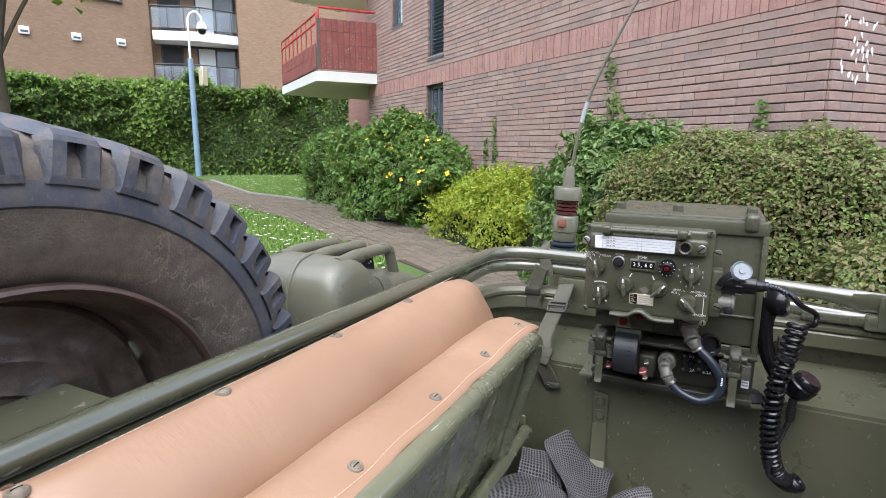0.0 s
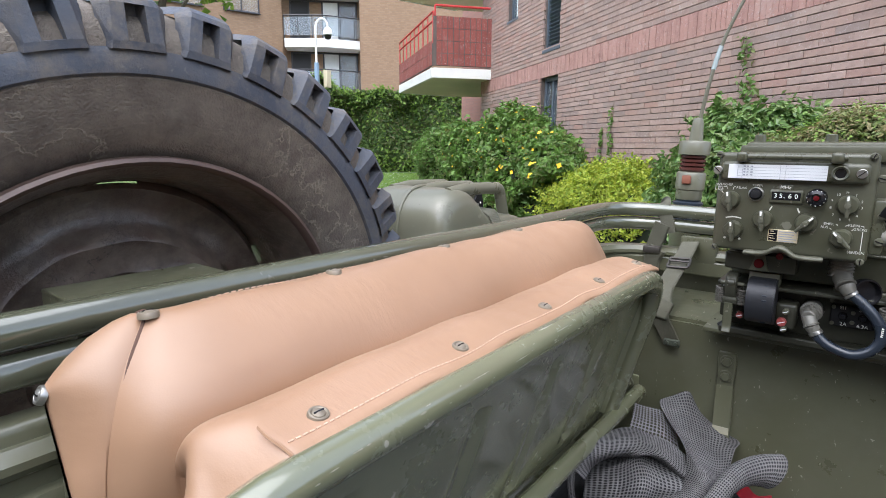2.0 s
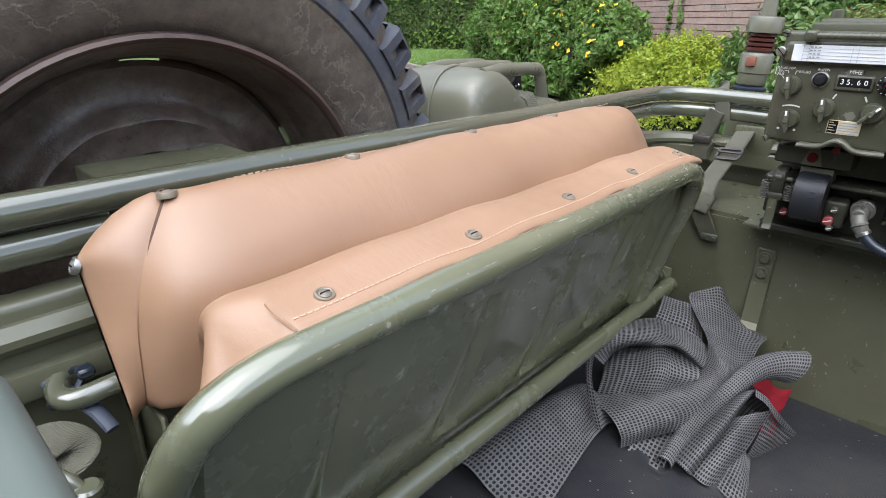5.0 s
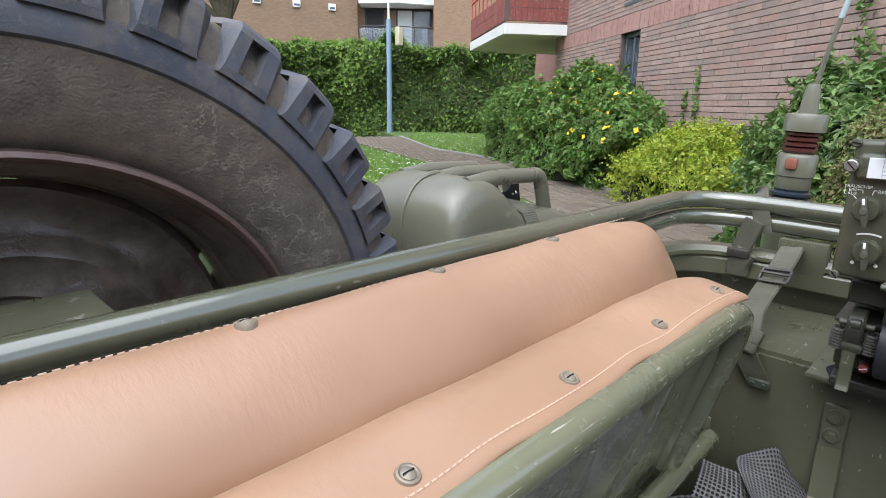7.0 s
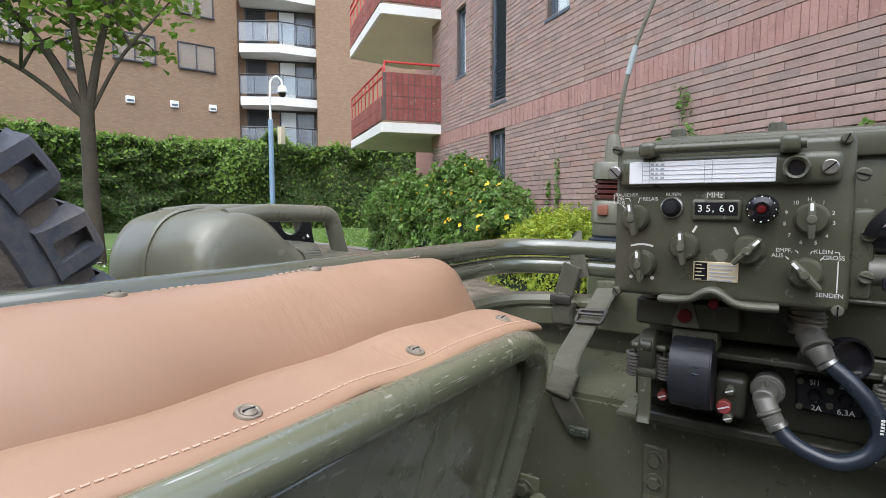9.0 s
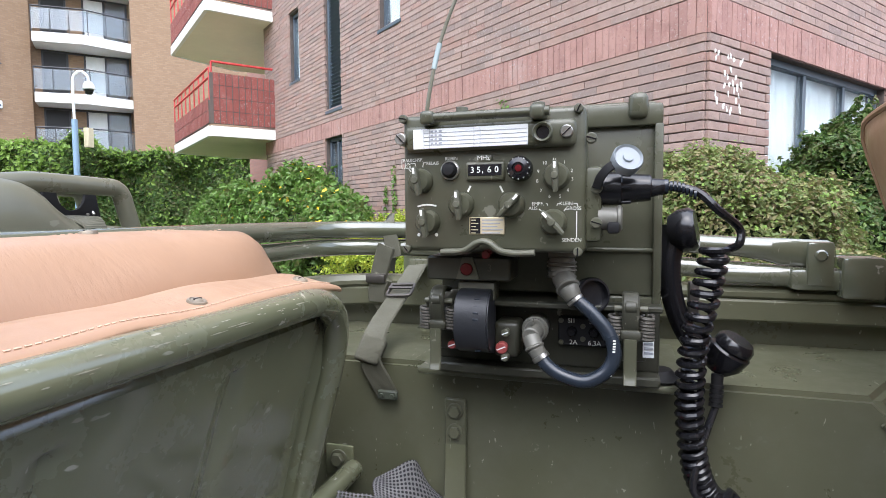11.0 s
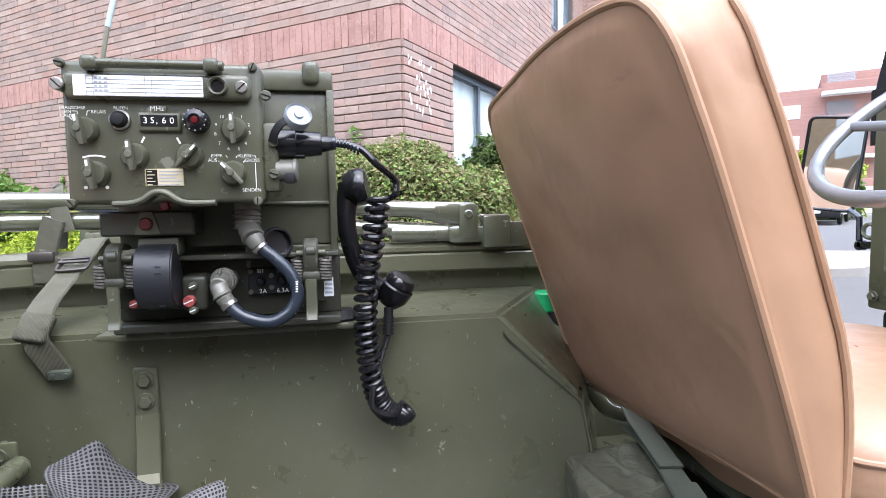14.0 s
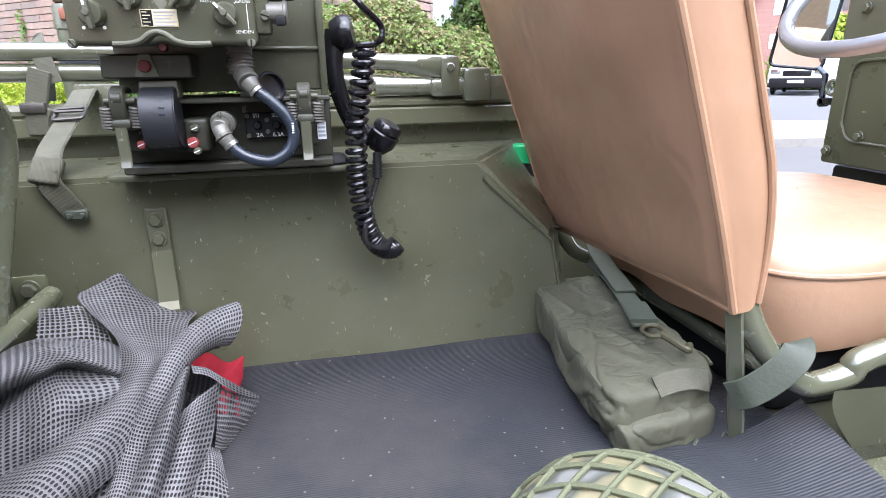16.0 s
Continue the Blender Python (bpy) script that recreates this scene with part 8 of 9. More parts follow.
grid(bm, 16, 14, lambda u, v: Vector((0.622 - 0.05 * v * (1 - v) * (1 - u) * (1 - v) * 2 + 0.030 * v * (1 - u) + 0.24 * u, 0.640 - 0.02 * math.sin(v * 2.2), 0.655 - 0.082 * v - 0.006 * math.sin(u * 3))))
bmesh.ops.solidify(bm, geom=bm.faces[:], thickness=0.004)
part("side_gusset", flip(bm), M_TUBE, fseat)
bm = bmesh.new()
sweep(bm, smooth_line([(0.519, 0.664, 0.650), (0.527, 0.652, 0.660), (0.545, 0.645, 0.676), (0.564, 0.643, 0.694), (0.576, 0.648, 0.704), (0.581, 0.660, 0.706)], 6), oblong(0.032, 0.003, 0.001), up=(-0.45, -0.85, 0.25))
part("tie_strap", flip(bm), M_DARKWEB, fseat, "dark olive nylon strap round the tube")

# assumed tank; the shade below the seat is put into its black colour
bm = bmesh.new()
box(bm, (0.615, 0.71, FLOOR + 0.002), (1.0, 1.12, 0.668), 0.02, 3)
part("fuel_tank", bm, M_BLACKMAT, jeep, "assumed tank under the front seat, coloured near-black for its shade")

# ---- dashboard, windscreen post, steering wheel, mirror ----
bm = bmesh.new()
box(bm, (1.15, -0.2, 0.785), (1.165, 1.209, 1.19), 0.006, 2)
dash = part("dashboard_plate", bm, M_OLIVE, jeep)
# black material paints the bulkhead's shade instead of olive body paint
bm = bmesh.new()
box(bm, (1.165, -0.2, 1.165), (1.40, 1.209, 1.19), 0.01, 2)
box(bm, (1.18, -0.2, FLOOR), (1.42, 1.205, 0.78), 0.01, 2)
part("scuttle", bm, M_BLACKMAT, jeep, "bulkhead coloured near-black for shade")
bm = bmesh.new()
tube(bm, fillet([(1.147, 1.172, 0.86), (1.147, 1.172, 0.985), (1.147, 0.97, 0.995)], 0.03, 6), 0.003, 6)
tube(bm, fillet([(1.147, 1.172, 0.87), (1.147, 1.155, 0.835), (1.147, 0.97, 0.83)], 0.03, 6), 0.003, 6)
part("embossed_rib", bm, M_OLIVE, dash)
for y, z in ((1.165, 1.08), (1.195, 0.81), (1.13, 0.845), (1.07, 1.0)):
    bolt(dash, (1.149, y, z), 0.008, (-1, 0, 0))
bm = bmesh.new()
sweep(bm, [(1.158, 1.192, 1.185), (1.185, 1.190, 1.30), (1.24, 1.188, 1.55)], oblong(0.036, 0.04, 0.008), up=(1, 0, 0))
box(bm, (1.140, 0.9, 1.185), (1.175, 1.212, 1.205), 0.006, 2)
sweep(bm, [(1.155, 1.212, 1.10), (1.155, 1.214, 1.19)], circle(0.006, 8))
part("windscreen_post", flip(bm), M_BLACKMAT, jeep, "dark windscreen frame post")
WC, WR = Vector((0.99, 0.915, 1.118)), 0.2
wn_ = Vector((-0.6, 0, 0.8))
we1, we2 = Vector((0, 1, 0)), Vector((0.8, 0, 0.6))
sw = thing("steering_wheel", "grey metal-rimmed steering wheel catching the light", "steering wheel", WC)
bm = bmesh.new()
tube(bm, [WC + (we1 * math.cos(a) + we2 * math.sin(a)) * WR for a in np.linspace(0, 2 * math.pi, 72, endpoint=False)], 0.0118, 14, True)
part("rim", bm, plain("worn_grey_wheel", (0.30, 0.31, 0.32), 0.2, 0.5, 0.15, 60), sw)
for a in (0.02, 0.02 + 2.094, 0.02 + 4.189):
    bm = bmesh.new()
    tube(bm, [WC + (we1 * math.cos(a) + we2 * math.sin(a)) * WR, WC + (we1 * math.cos(a) + we2 * math.sin(a)) * 0.1 - wn_ * 0.012, WC - wn_ * 0.02], 0.0085, 10)
    part("spoke", bm, plain("worn_grey_spoke", (0.30, 0.31, 0.32), 0.2, 0.5, 0.15, 60), sw)
bm = bmesh.new()
cyl(bm, WC - wn_ * 0.04, WC + wn_ * 0.006, 0.035, 0.03, 24, 0.004)
part("hub", bm, M_BLACK, sw)
bm = bmesh.new()
cyl(bm, WC - wn_ * 0.03, WC - wn_ * 0.42, 0.018, None, 16)
part("column", bm, M_BLACK, sw)
# outside mirror, turned to look back along the walls
MC = Vector((1.2, 1.350, 1.075))
mn = Vector((-0.76, -0.65, 0.04)).normalized()
mx = mn.cross(Vector((0.075, -0.08, 1))).normalized()
my = mx.cross(mn)
MM = Matrix(((mx.x, my.x, mn.x, MC.x), (mx.y, my.y, mn.y, MC.y), (mx.z, my.z, mn.z, MC.z), (0, 0, 0, 1)))
mir = thing("wing_mirror", "square black-framed outside mirror on a bracket", "mirror", MC - Vector((0, 0, 0.09)))
bm = bmesh.new()
box(bm, (-0.054, -0.102, -0.020), (0.054, 0.102, 0.0), 0.010, 3, MM)
part("housing", bm, M_BLACK, mir)
bm = bmesh.new()
box(bm, (-0.050, -0.098, 0.0005), (0.050, 0.098, 0.002), 0.0, 1, MM)
part("mirror_glass", bm, M_MIRROR, mir, "", False)
bm = bmesh.new()
tube(bm, [MM @ Vector(p) for p in fillet([(0.0, -0.1, 0.002), (0.052, -0.1, 0.002), (0.052, 0.1, 0.002), (-0.052, 0.1, 0.002), (-0.052, -0.1, 0.002), (0.0, -0.1, 0.002)], 0.014, 5)], 0.0036, 8)
part("frame", bm, M_BLACK, mir)
bm = bmesh.new()
tube(bm, [MM @ Vector((-0.045, -0.095, -0.012)), (1.172, 1.252, 0.958), (1.165, 1.244, 0.915)], 0.006, 8)
cyl(bm, (1.158, 1.242, 0.905), (1.178, 1.242, 0.905), 0.010, None, 16, 0.003)
box(bm, (1.158, 1.20, 0.900), (1.166, 1.245, 0.914), 0.002, 1)
part("arm", bm, M_BLACK, mir)
bm = bmesh.new()
tube(bm, [Vector((1.158, 1.216 + 0.0135 * math.cos(a), 0.935 + 0.0135 * math.sin(a))) for a in np.linspace(0, 6.283, 18, endpoint=False)], 0.0045, 8, True)
part("eye_ring", bm, M_TUBE, jeep)

# ---- floor mat, cloth, bag, helmet ----
bm = bmesh.new()
grid(bm, 60, 40, lambda u, v: Vector((-0.30 + 0.92 * u, 0.03 + (Y_IN - 0.034) * v, FLOOR + 0.007 + 0.0015 * math.sin(u * 17 + v * 5) * math.sin(v * 11))))
bmesh.ops.solidify(bm, geom=bm.faces[:], thickness=0.004)
fm = thing("floor_mat", "dusty blue-black ribbed rubber floor mat", "floor mat", (0.2, 0.5, FLOOR))
part("mat_sheet", flip(bm), M_MAT, fm)
bm = bmesh.new()
grid(bm, 24, 16, lambda u, v: Vector((0.400 + 0.205 * u + 0.018 * u * v * v, 0.28 + 0.385 * v + 0.012 * u * v, FLOOR + 0.014 + 0.17 * max(0, u - 0.6) * max(0, v - 0.5) + 0.002 * math.sin(u * 6))))
bmesh.ops.solidify(bm, geom=bm.faces[:], thickness=0.004)
fm2 = thing("floor_mat", "second ribbed rubber mat with lifted corner", "floor mat", (0.6, 0.45, FLOOR))
part("mat_sheet", flip(bm), M_MAT, fm2)



def net_cloth(name, clear):
    """Grey net, its holes coloured near-black for shade; clear: how far one sees through its meshes."""
    m = Mat(name, 0.75)
    uv = m.node("ShaderNodeUVMap")
    sp = m.node("ShaderNodeSeparateXYZ")
    m.link(uv.outputs[0], sp.inputs[0])
    cxn, cyn = (m.mul(m.mul(m.mul(m.mul(sp.outputs[k], 2 * math.pi), 0.0, "COSINE"), 0.5), 0.5, "ADD") for k in (0, 1))
    hole = m.mul(cxn, cyn)
    col = m.ramp(m.noise(40.0, 3), [(0.3, (0.118, 0.115, 0.115)), (0.7, (0.182, 0.177, 0.176))])
    # holes get the colour of the shade beneath the cloth
    m.colour(m.mix(m.grey(hole, 0.17, 0.36), col, (0.010, 0.010, 0.012)))
    if clear:
        m.link(m.grey(hole, 0.22, 0.36, 1.0, 1.0 - clear), m.b.inputs["Alpha"])
    m.bump(m.grey(hole, 0.0, 0.45), 0.6, -0.0012)
    return m.m


M_MESH = net_cloth("grey_open_mesh_cloth", 0.0)
M_NET = net_cloth("grey_open_mesh_single_layer", 0.75)


def cloth_sheet(name, f, nu, nv, su, sv, parent, mat, thick=0.0):
    """A cloth from a function of u and v, with its weave laid along the threads; su, sv: meshes across."""
    bm = bmesh.new()
    grid(bm, nu, nv, f)
    lay = bm.loops.layers.uv.new("UVMap")
    bm.verts.index_update()
    for fc in bm.faces:
        for lp_ in fc.loops:
            i = lp_.vert.index
            lp_[lay].uv = ((i % (nu + 1)) / nu * su, (i // (nu + 1)) / nv * sv)
    return part(name, bm, mat, parent)


PITCH = 0.0050
cloth = thing("mesh_cloth", "heap of grey open-mesh cloth crumpled on the floor", "cloth", (-0.12, 0.8, FLOOR))


def loft(name, rows, parent, mat, wrinkle=0.004, seed=0.0, pitch=0.0046, nu=70, nv=90):
    """A sheet of cloth laid over a few cross lines, back to front, with small wrinkles."""
    lines = [smooth_line(r, 8) for r in rows]
    n = len(lines[0])
    cols = [smooth_line([ln[i] for ln in lines], 8) for i in range(n)]
    k = len(cols[0])

    def f(u, v):
        i, j = min(int(u * (n - 1)), n - 2), min(int(v * (k - 1)), k - 2)
        a, b = u * (n - 1) - i, v * (k - 1) - j
        p = cols[i][j].lerp(cols[i + 1][j], a).lerp(cols[i][j + 1].lerp(cols[i + 1][j + 1], a), b)
        w = noise.noise(p * 26 + Vector((seed, 0, 0))) + 0.5 * noise.noise(p * 60 + Vector((0, seed, 0)))
        return p + Vector((0.3, -0.5, 0.8)) * (wrinkle * w)

    du = 0.8 * max(sum((ln[i + 1] - ln[i]).length for i in range(n - 1)) for ln in lines)
    dv = sum((cols[n // 2][j + 1] - cols[n // 2][j]).length for j in range(k - 1))
    return cloth_sheet(name, f, nu, nv, du / pitch, dv / pitch, parent, mat)


# the flap that stands up at the back and flows down into the long ridge
loft("back_flap", (
    [(-0.170, 0.930, 0.733), (-0.157, 0.955, 0.735), (-0.138, 0.976, 0.739), (-0.126, 0.982, 0.714), (-0.112, 0.984, 0.687)],
    [(-0.166, 0.915, 0.731), (-0.133, 0.905, 0.726), (-0.111, 0.925, 0.712), (-0.089, 0.955, 0.694), (-0.059, 0.982, 0.676)],
    [(-0.138, 0.875, 0.724), (-0.114, 0.865, 0.715), (-0.094, 0.880, 0.703), (-0.077, 0.900, 0.688), (-0.055, 0.930, 0.683)],
    [(-0.105, 0.834, 0.712), (-0.083, 0.813, 0.710), (-0.067, 0.809, 0.705), (-0.058, 0.823, 0.695), (-0.050, 0.847, 0.685)],
    [(-0.100, 0.814, 0.690), (-0.077, 0.795, 0.699), (-0.063, 0.792, 0.699), (-0.058, 0.801, 0.692), (-0.055, 0.818, 0.680)],
    [(-0.116, 0.797, 0.660), (-0.092, 0.781, 0.677), (-0.076, 0.779, 0.680), (-0.066, 0.786, 0.672), (-0.063, 0.791, 0.655)],
    [(-0.150, 0.768, 0.642), (-0.117, 0.753, 0.659), (-0.096, 0.750, 0.660), (-0.083, 0.754, 0.645), (-0.084, 0.752, 0.620)],
    [(-0.187, 0.742, 0.628), (-0.154, 0.723, 0.642), (-0.131, 0.718, 0.642), (-0.117, 0.714, 0.626), (-0.120, 0.722, 0.600)],
    [(-0.238, 0.730, 0.602), (-0.199, 0.708, 0.618), (-0.168, 0.690, 0.620), (-0.151, 0.683, 0.605), (-0.149, 0.684, 0.585)]), cloth, M_MESH, 0.0022, 1.0, PITCH, 70, 190)
# the mound left of the ridge
loft("main_sheet", (
    [(-0.244, 0.808, 0.655), (-0.188, 0.806, 0.680), (-0.167, 0.820, 0.695), (-0.145, 0.817, 0.698), (-0.117, 0.819, 0.695)],
    [(-0.236, 0.789, 0.650), (-0.182, 0.781, 0.680), (-0.159, 0.793, 0.697), (-0.141, 0.797, 0.697), (-0.101, 0.803, 0.685)],
    [(-0.227, 0.767, 0.642), (-0.174, 0.757, 0.668), (-0.144, 0.761, 0.685), (-0.122, 0.767, 0.684), (-0.094, 0.790, 0.672)],
    [(-0.220, 0.749, 0.630), (-0.174, 0.746, 0.648), (-0.142, 0.744, 0.662), (-0.125, 0.761, 0.660), (-0.105, 0.783, 0.655)],
    [(-0.220, 0.740, 0.612), (-0.177, 0.742, 0.624), (-0.147, 0.741, 0.634), (-0.131, 0.752, 0.636), (-0.119, 0.766, 0.636)]), cloth, M_MESH, 0.006, 5.0, PITCH, 90, 80)
# the arched fold behind the mound, and its end hanging down
loft("arched_fold", (
    [(-0.232, 0.735, 0.680), (-0.225, 0.790, 0.708), (-0.188, 0.827, 0.722), (-0.152, 0.829, 0.722), (-0.127, 0.840, 0.710), (-0.101, 0.847, 0.695)],
    [(-0.238, 0.722, 0.704), (-0.212, 0.762, 0.722), (-0.172, 0.794, 0.727), (-0.140, 0.797, 0.727), (-0.116, 0.808, 0.712), (-0.091, 0.815, 0.690)],
    [(-0.229, 0.705, 0.716), (-0.203, 0.748, 0.720), (-0.167, 0.778, 0.719), (-0.136, 0.784, 0.721), (-0.112, 0.787, 0.708), (-0.093, 0.803, 0.682)],
    [(-0.214, 0.698, 0.704), (-0.200, 0.744, 0.704), (-0.177, 0.780, 0.700), (-0.155, 0.781, 0.705), (-0.142, 0.804, 0.700), (-0.118, 0.813, 0.680)],
    [(-0.205, 0.715, 0.684), (-0.212, 0.770, 0.676), (-0.202, 0.823, 0.672), (-0.181, 0.829, 0.672), (-0.159, 0.835, 0.672), (-0.129, 0.836, 0.660)]), cloth, M_MESH, 0.004, 9.0, PITCH, 90, 60)
loft("hanging_fold", (
    [(-0.232, 0.712, 0.716), (-0.224, 0.698, 0.714), (-0.211, 0.694, 0.706)],
    [(-0.228, 0.706, 0.684), (-0.219, 0.690, 0.682), (-0.207, 0.686, 0.680)],
    [(-0.213, 0.692, 0.648), (-0.202, 0.675, 0.646), (-0.190, 0.672, 0.650)],
    [(-0.190, 0.680, 0.620), (-0.180, 0.662, 0.616), (-0.170, 0.660, 0.620)]), cloth, M_MESH, 0.002, 2.0, PITCH, 30, 50)
loft("hollow", (
    [(-0.224, 0.795, 0.692), (-0.191, 0.790, 0.697), (-0.162, 0.790, 0.700), (-0.150, 0.795, 0.700)],
    [(-0.250, 0.827, 0.650), (-0.223, 0.826, 0.650), (-0.200, 0.823, 0.655), (-0.175, 0.814, 0.670)],
    [(-0.276, 0.846, 0.600), (-0.240, 0.843, 0.610), (-0.217, 0.843, 0.620), (-0.190, 0.827, 0.640)]), cloth, M_MESH, 0.003, 4.5, PITCH, 40, 40)
loft("inner_fold", (
    [(-0.119, 0.758, 0.632), (-0.102, 0.767, 0.630), (-0.077, 0.765, 0.640)],
    [(-0.142, 0.752, 0.605), (-0.118, 0.753, 0.600), (-0.091, 0.752, 0.605)],
    [(-0.142, 0.690, 0.582), (-0.115, 0.685, 0.582), (-0.089, 0.680, 0.582)]), cloth, M_MESH, 0.006, 6.5, PITCH, 40, 50)
# the low part beside the seat's foot rail
loft("low_fold", (
    [(-0.268, 0.765, 0.580), (-0.240, 0.765, 0.584), (-0.215, 0.755, 0.586), (-0.180, 0.730, 0.582)],
    [(-0.265, 0.715, 0.606), (-0.240, 0.718, 0.632), (-0.212, 0.712, 0.628), (-0.180, 0.695, 0.600)],
    [(-0.285, 0.620, 0.608), (-0.250, 0.625, 0.634), (-0.215, 0.630, 0.614), (-0.175, 0.625, 0.602)],
    [(-0.308, 0.480, 0.588), (-0.265, 0.480, 0.620), (-0.220, 0.485, 0.596), (-0.160, 0.490, 0.586)]), cloth, M_MESH, 0.005, 7.0, PITCH, 70, 100)
# the roll with an open end
cur = smooth_line([(0.002, 0.880, 0.694), (-0.016, 0.866, 0.695), (-0.036, 0.842, 0.690), (-0.046, 0.810, 0.684), (-0.055, 0.785, 0.670), (-0.066, 0.772, 0.650), (-0.079, 0.758, 0.622), (-0.088, 0.735, 0.600), (-0.090, 0.690, 0.590)], 10)


def roll_pt(u, v):
    i = min(int(v * (len(cur) - 1)), len(cur) - 2)
    p = cur[i].lerp(cur[i + 1], v * (len(cur) - 1) - i)
    t = (cur[i + 1] - cur[i]).normalized()
    side = t.cross(Vector((0, 0, 1))).normalized()
    up = side.cross(t)
    a = -1.4 + u * 5.6
    r = (0.0145 + 0.0125 * (1 - v) ** 2.5) * (1 + 0.07 * math.sin(9 * v + 2 * u)) * (1 - 0.18 * u)
    q = p + side * (r * 0.85 * math.cos(a)) + up * (r * math.sin(a))
    return q + Vector((0.010, 0.006, 0)) * (math.sin(a) * (1 - v) ** 8)


cloth_sheet("rolled_fold", roll_pt, 50, 120, 24, 70, cloth, M_MESH)
# the pocket: the fold beside it, its dark inside, its front and its rim
loft("pocket_fold", (
    [(-0.036, 0.785, 0.686), (-0.027, 0.774, 0.699), (-0.022, 0.776, 0.700), (-0.028, 0.790, 0.680)],
    [(-0.053, 0.778, 0.660), (-0.040, 0.761, 0.675), (-0.032, 0.761, 0.677), (-0.035, 0.774, 0.655)],
    [(-0.065, 0.764, 0.635), (-0.051, 0.743, 0.650), (-0.041, 0.741, 0.650), (-0.041, 0.757, 0.632)],
    [(-0.081, 0.750, 0.608), (-0.063, 0.727, 0.624), (-0.051, 0.722, 0.624), (-0.049, 0.737, 0.606)],
    [(-0.092, 0.716, 0.584), (-0.073, 0.693, 0.600), (-0.060, 0.687, 0.600), (-0.057, 0.700, 0.584)]), cloth, M_MESH, 0.0018, 12.0, PITCH, 40, 90)
loft("pocket_inside", (
    [(-0.031, 0.800, 0.691), (-0.017, 0.810, 0.676), (-0.002, 0.820, 0.658)],
    [(-0.057, 0.855, 0.630), (-0.040, 0.862, 0.615), (-0.018, 0.862, 0.612)],
    [(-0.052, 0.800, 0.625), (-0.041, 0.800, 0.616), (-0.022, 0.800, 0.612)]), cloth, M_MESH, 0.001, 2.0, PITCH, 30, 40)
loft("pocket_front", (
    [(-0.036, 0.764, 0.655), (-0.022, 0.774, 0.662), (-0.011, 0.784, 0.666), (0.001, 0.796, 0.671)],
    [(-0.045, 0.767, 0.636), (-0.027, 0.759, 0.648), (-0.016, 0.771, 0.645), (-0.007, 0.790, 0.638)],
    [(-0.056, 0.765, 0.612), (-0.036, 0.743, 0.628), (-0.023, 0.749, 0.625), (-0.013, 0.771, 0.610)],
    [(-0.064, 0.747, 0.594), (-0.043, 0.722, 0.610), (-0.029, 0.723, 0.608), (-0.022, 0.745, 0.594)],
    [(-0.069, 0.715, 0.580), (-0.049, 0.693, 0.592), (-0.036, 0.692, 0.590), (-0.028, 0.709, 0.580)]), cloth, M_MESH, 0.0018, 14.0, PITCH, 50, 90)
loft("pocket_rim", (
    [(-0.030, 0.800, 0.683), (-0.017, 0.810, 0.670), (-0.003, 0.820, 0.651), (0.012, 0.845, 0.622), (0.025, 0.870, 0.597)],
    [(-0.024, 0.785, 0.696), (-0.011, 0.792, 0.687), (0.002, 0.800, 0.670), (0.015, 0.830, 0.637), (0.028, 0.865, 0.603)],
    [(-0.020, 0.775, 0.692), (-0.007, 0.782, 0.682), (0.004, 0.792, 0.663), (0.015, 0.825, 0.630), (0.027, 0.862, 0.601)]), cloth, M_MESH, 0.001, 4.0, PITCH, 60, 20)
loft("side_flap", (
    [(-0.005, 0.800, 0.663), (0.011, 0.830, 0.630), (0.027, 0.865, 0.600)],
    [(-0.006, 0.784, 0.635), (0.006, 0.810, 0.614), (0.014, 0.845, 0.584)],
    [(-0.008, 0.776, 0.618), (-0.002, 0.792, 0.602), (0.003, 0.820, 0.581)],
    [(-0.010, 0.768, 0.605), (-0.007, 0.775, 0.598), (-0.005, 0.787, 0.589)]), cloth, M_NET, 0.001, 3.0, PITCH, 40, 40)
loft("near_skirt", (
    [(-0.031, 0.781, 0.610), (-0.016, 0.777, 0.603), (-0.007, 0.778, 0.595)],
    [(-0.034, 0.753, 0.590), (-0.010, 0.747, 0.597), (0.003, 0.745, 0.582)],
    [(-0.036, 0.717, 0.580), (-0.007, 0.690, 0.588), (0.020, 0.693, 0.581)]), cloth, M_NET, 0.003, 6.0, PITCH, 40, 50)
loft("loose_corner", (
    [(-0.200, 0.895, 0.732), (-0.181, 0.900, 0.729), (-0.160, 0.905, 0.727), (-0.139, 0.900, 0.717)],
    [(-0.198, 0.880, 0.715), (-0.176, 0.885, 0.712), (-0.150, 0.885, 0.711), (-0.128, 0.880, 0.703)],
    [(-0.197, 0.855, 0.690), (-0.169, 0.850, 0.690), (-0.141, 0.850, 0.690), (-0.111, 0.845, 0.690)]), cloth, M_NET, 0.001, 8.0, PITCH, 40, 30)
rc = thing("red_cloth", "small bright red rag under the mesh cloth", "cloth", (0.0, 0.93, FLOOR))
rag_lines = [smooth_line(r, 6) for r in (
    [(-0.058, 0.910, 0.634), (-0.043, 0.940, 0.635), (-0.027, 0.955, 0.610), (-0.002, 0.965, 0.608)],
    [(-0.052, 0.890, 0.629), (-0.038, 0.910, 0.619), (-0.021, 0.930, 0.602), (-0.004, 0.950, 0.588)],
    [(-0.050, 0.900, 0.595), (-0.036, 0.900, 0.588), (-0.018, 0.897, 0.584), (-0.005, 0.912, 0.584)],
    [(-0.030, 0.875, 0.584), (-0.020, 0.865, 0.584), (-0.006, 0.855, 0.584), (0.004, 0.850, 0.584)])]


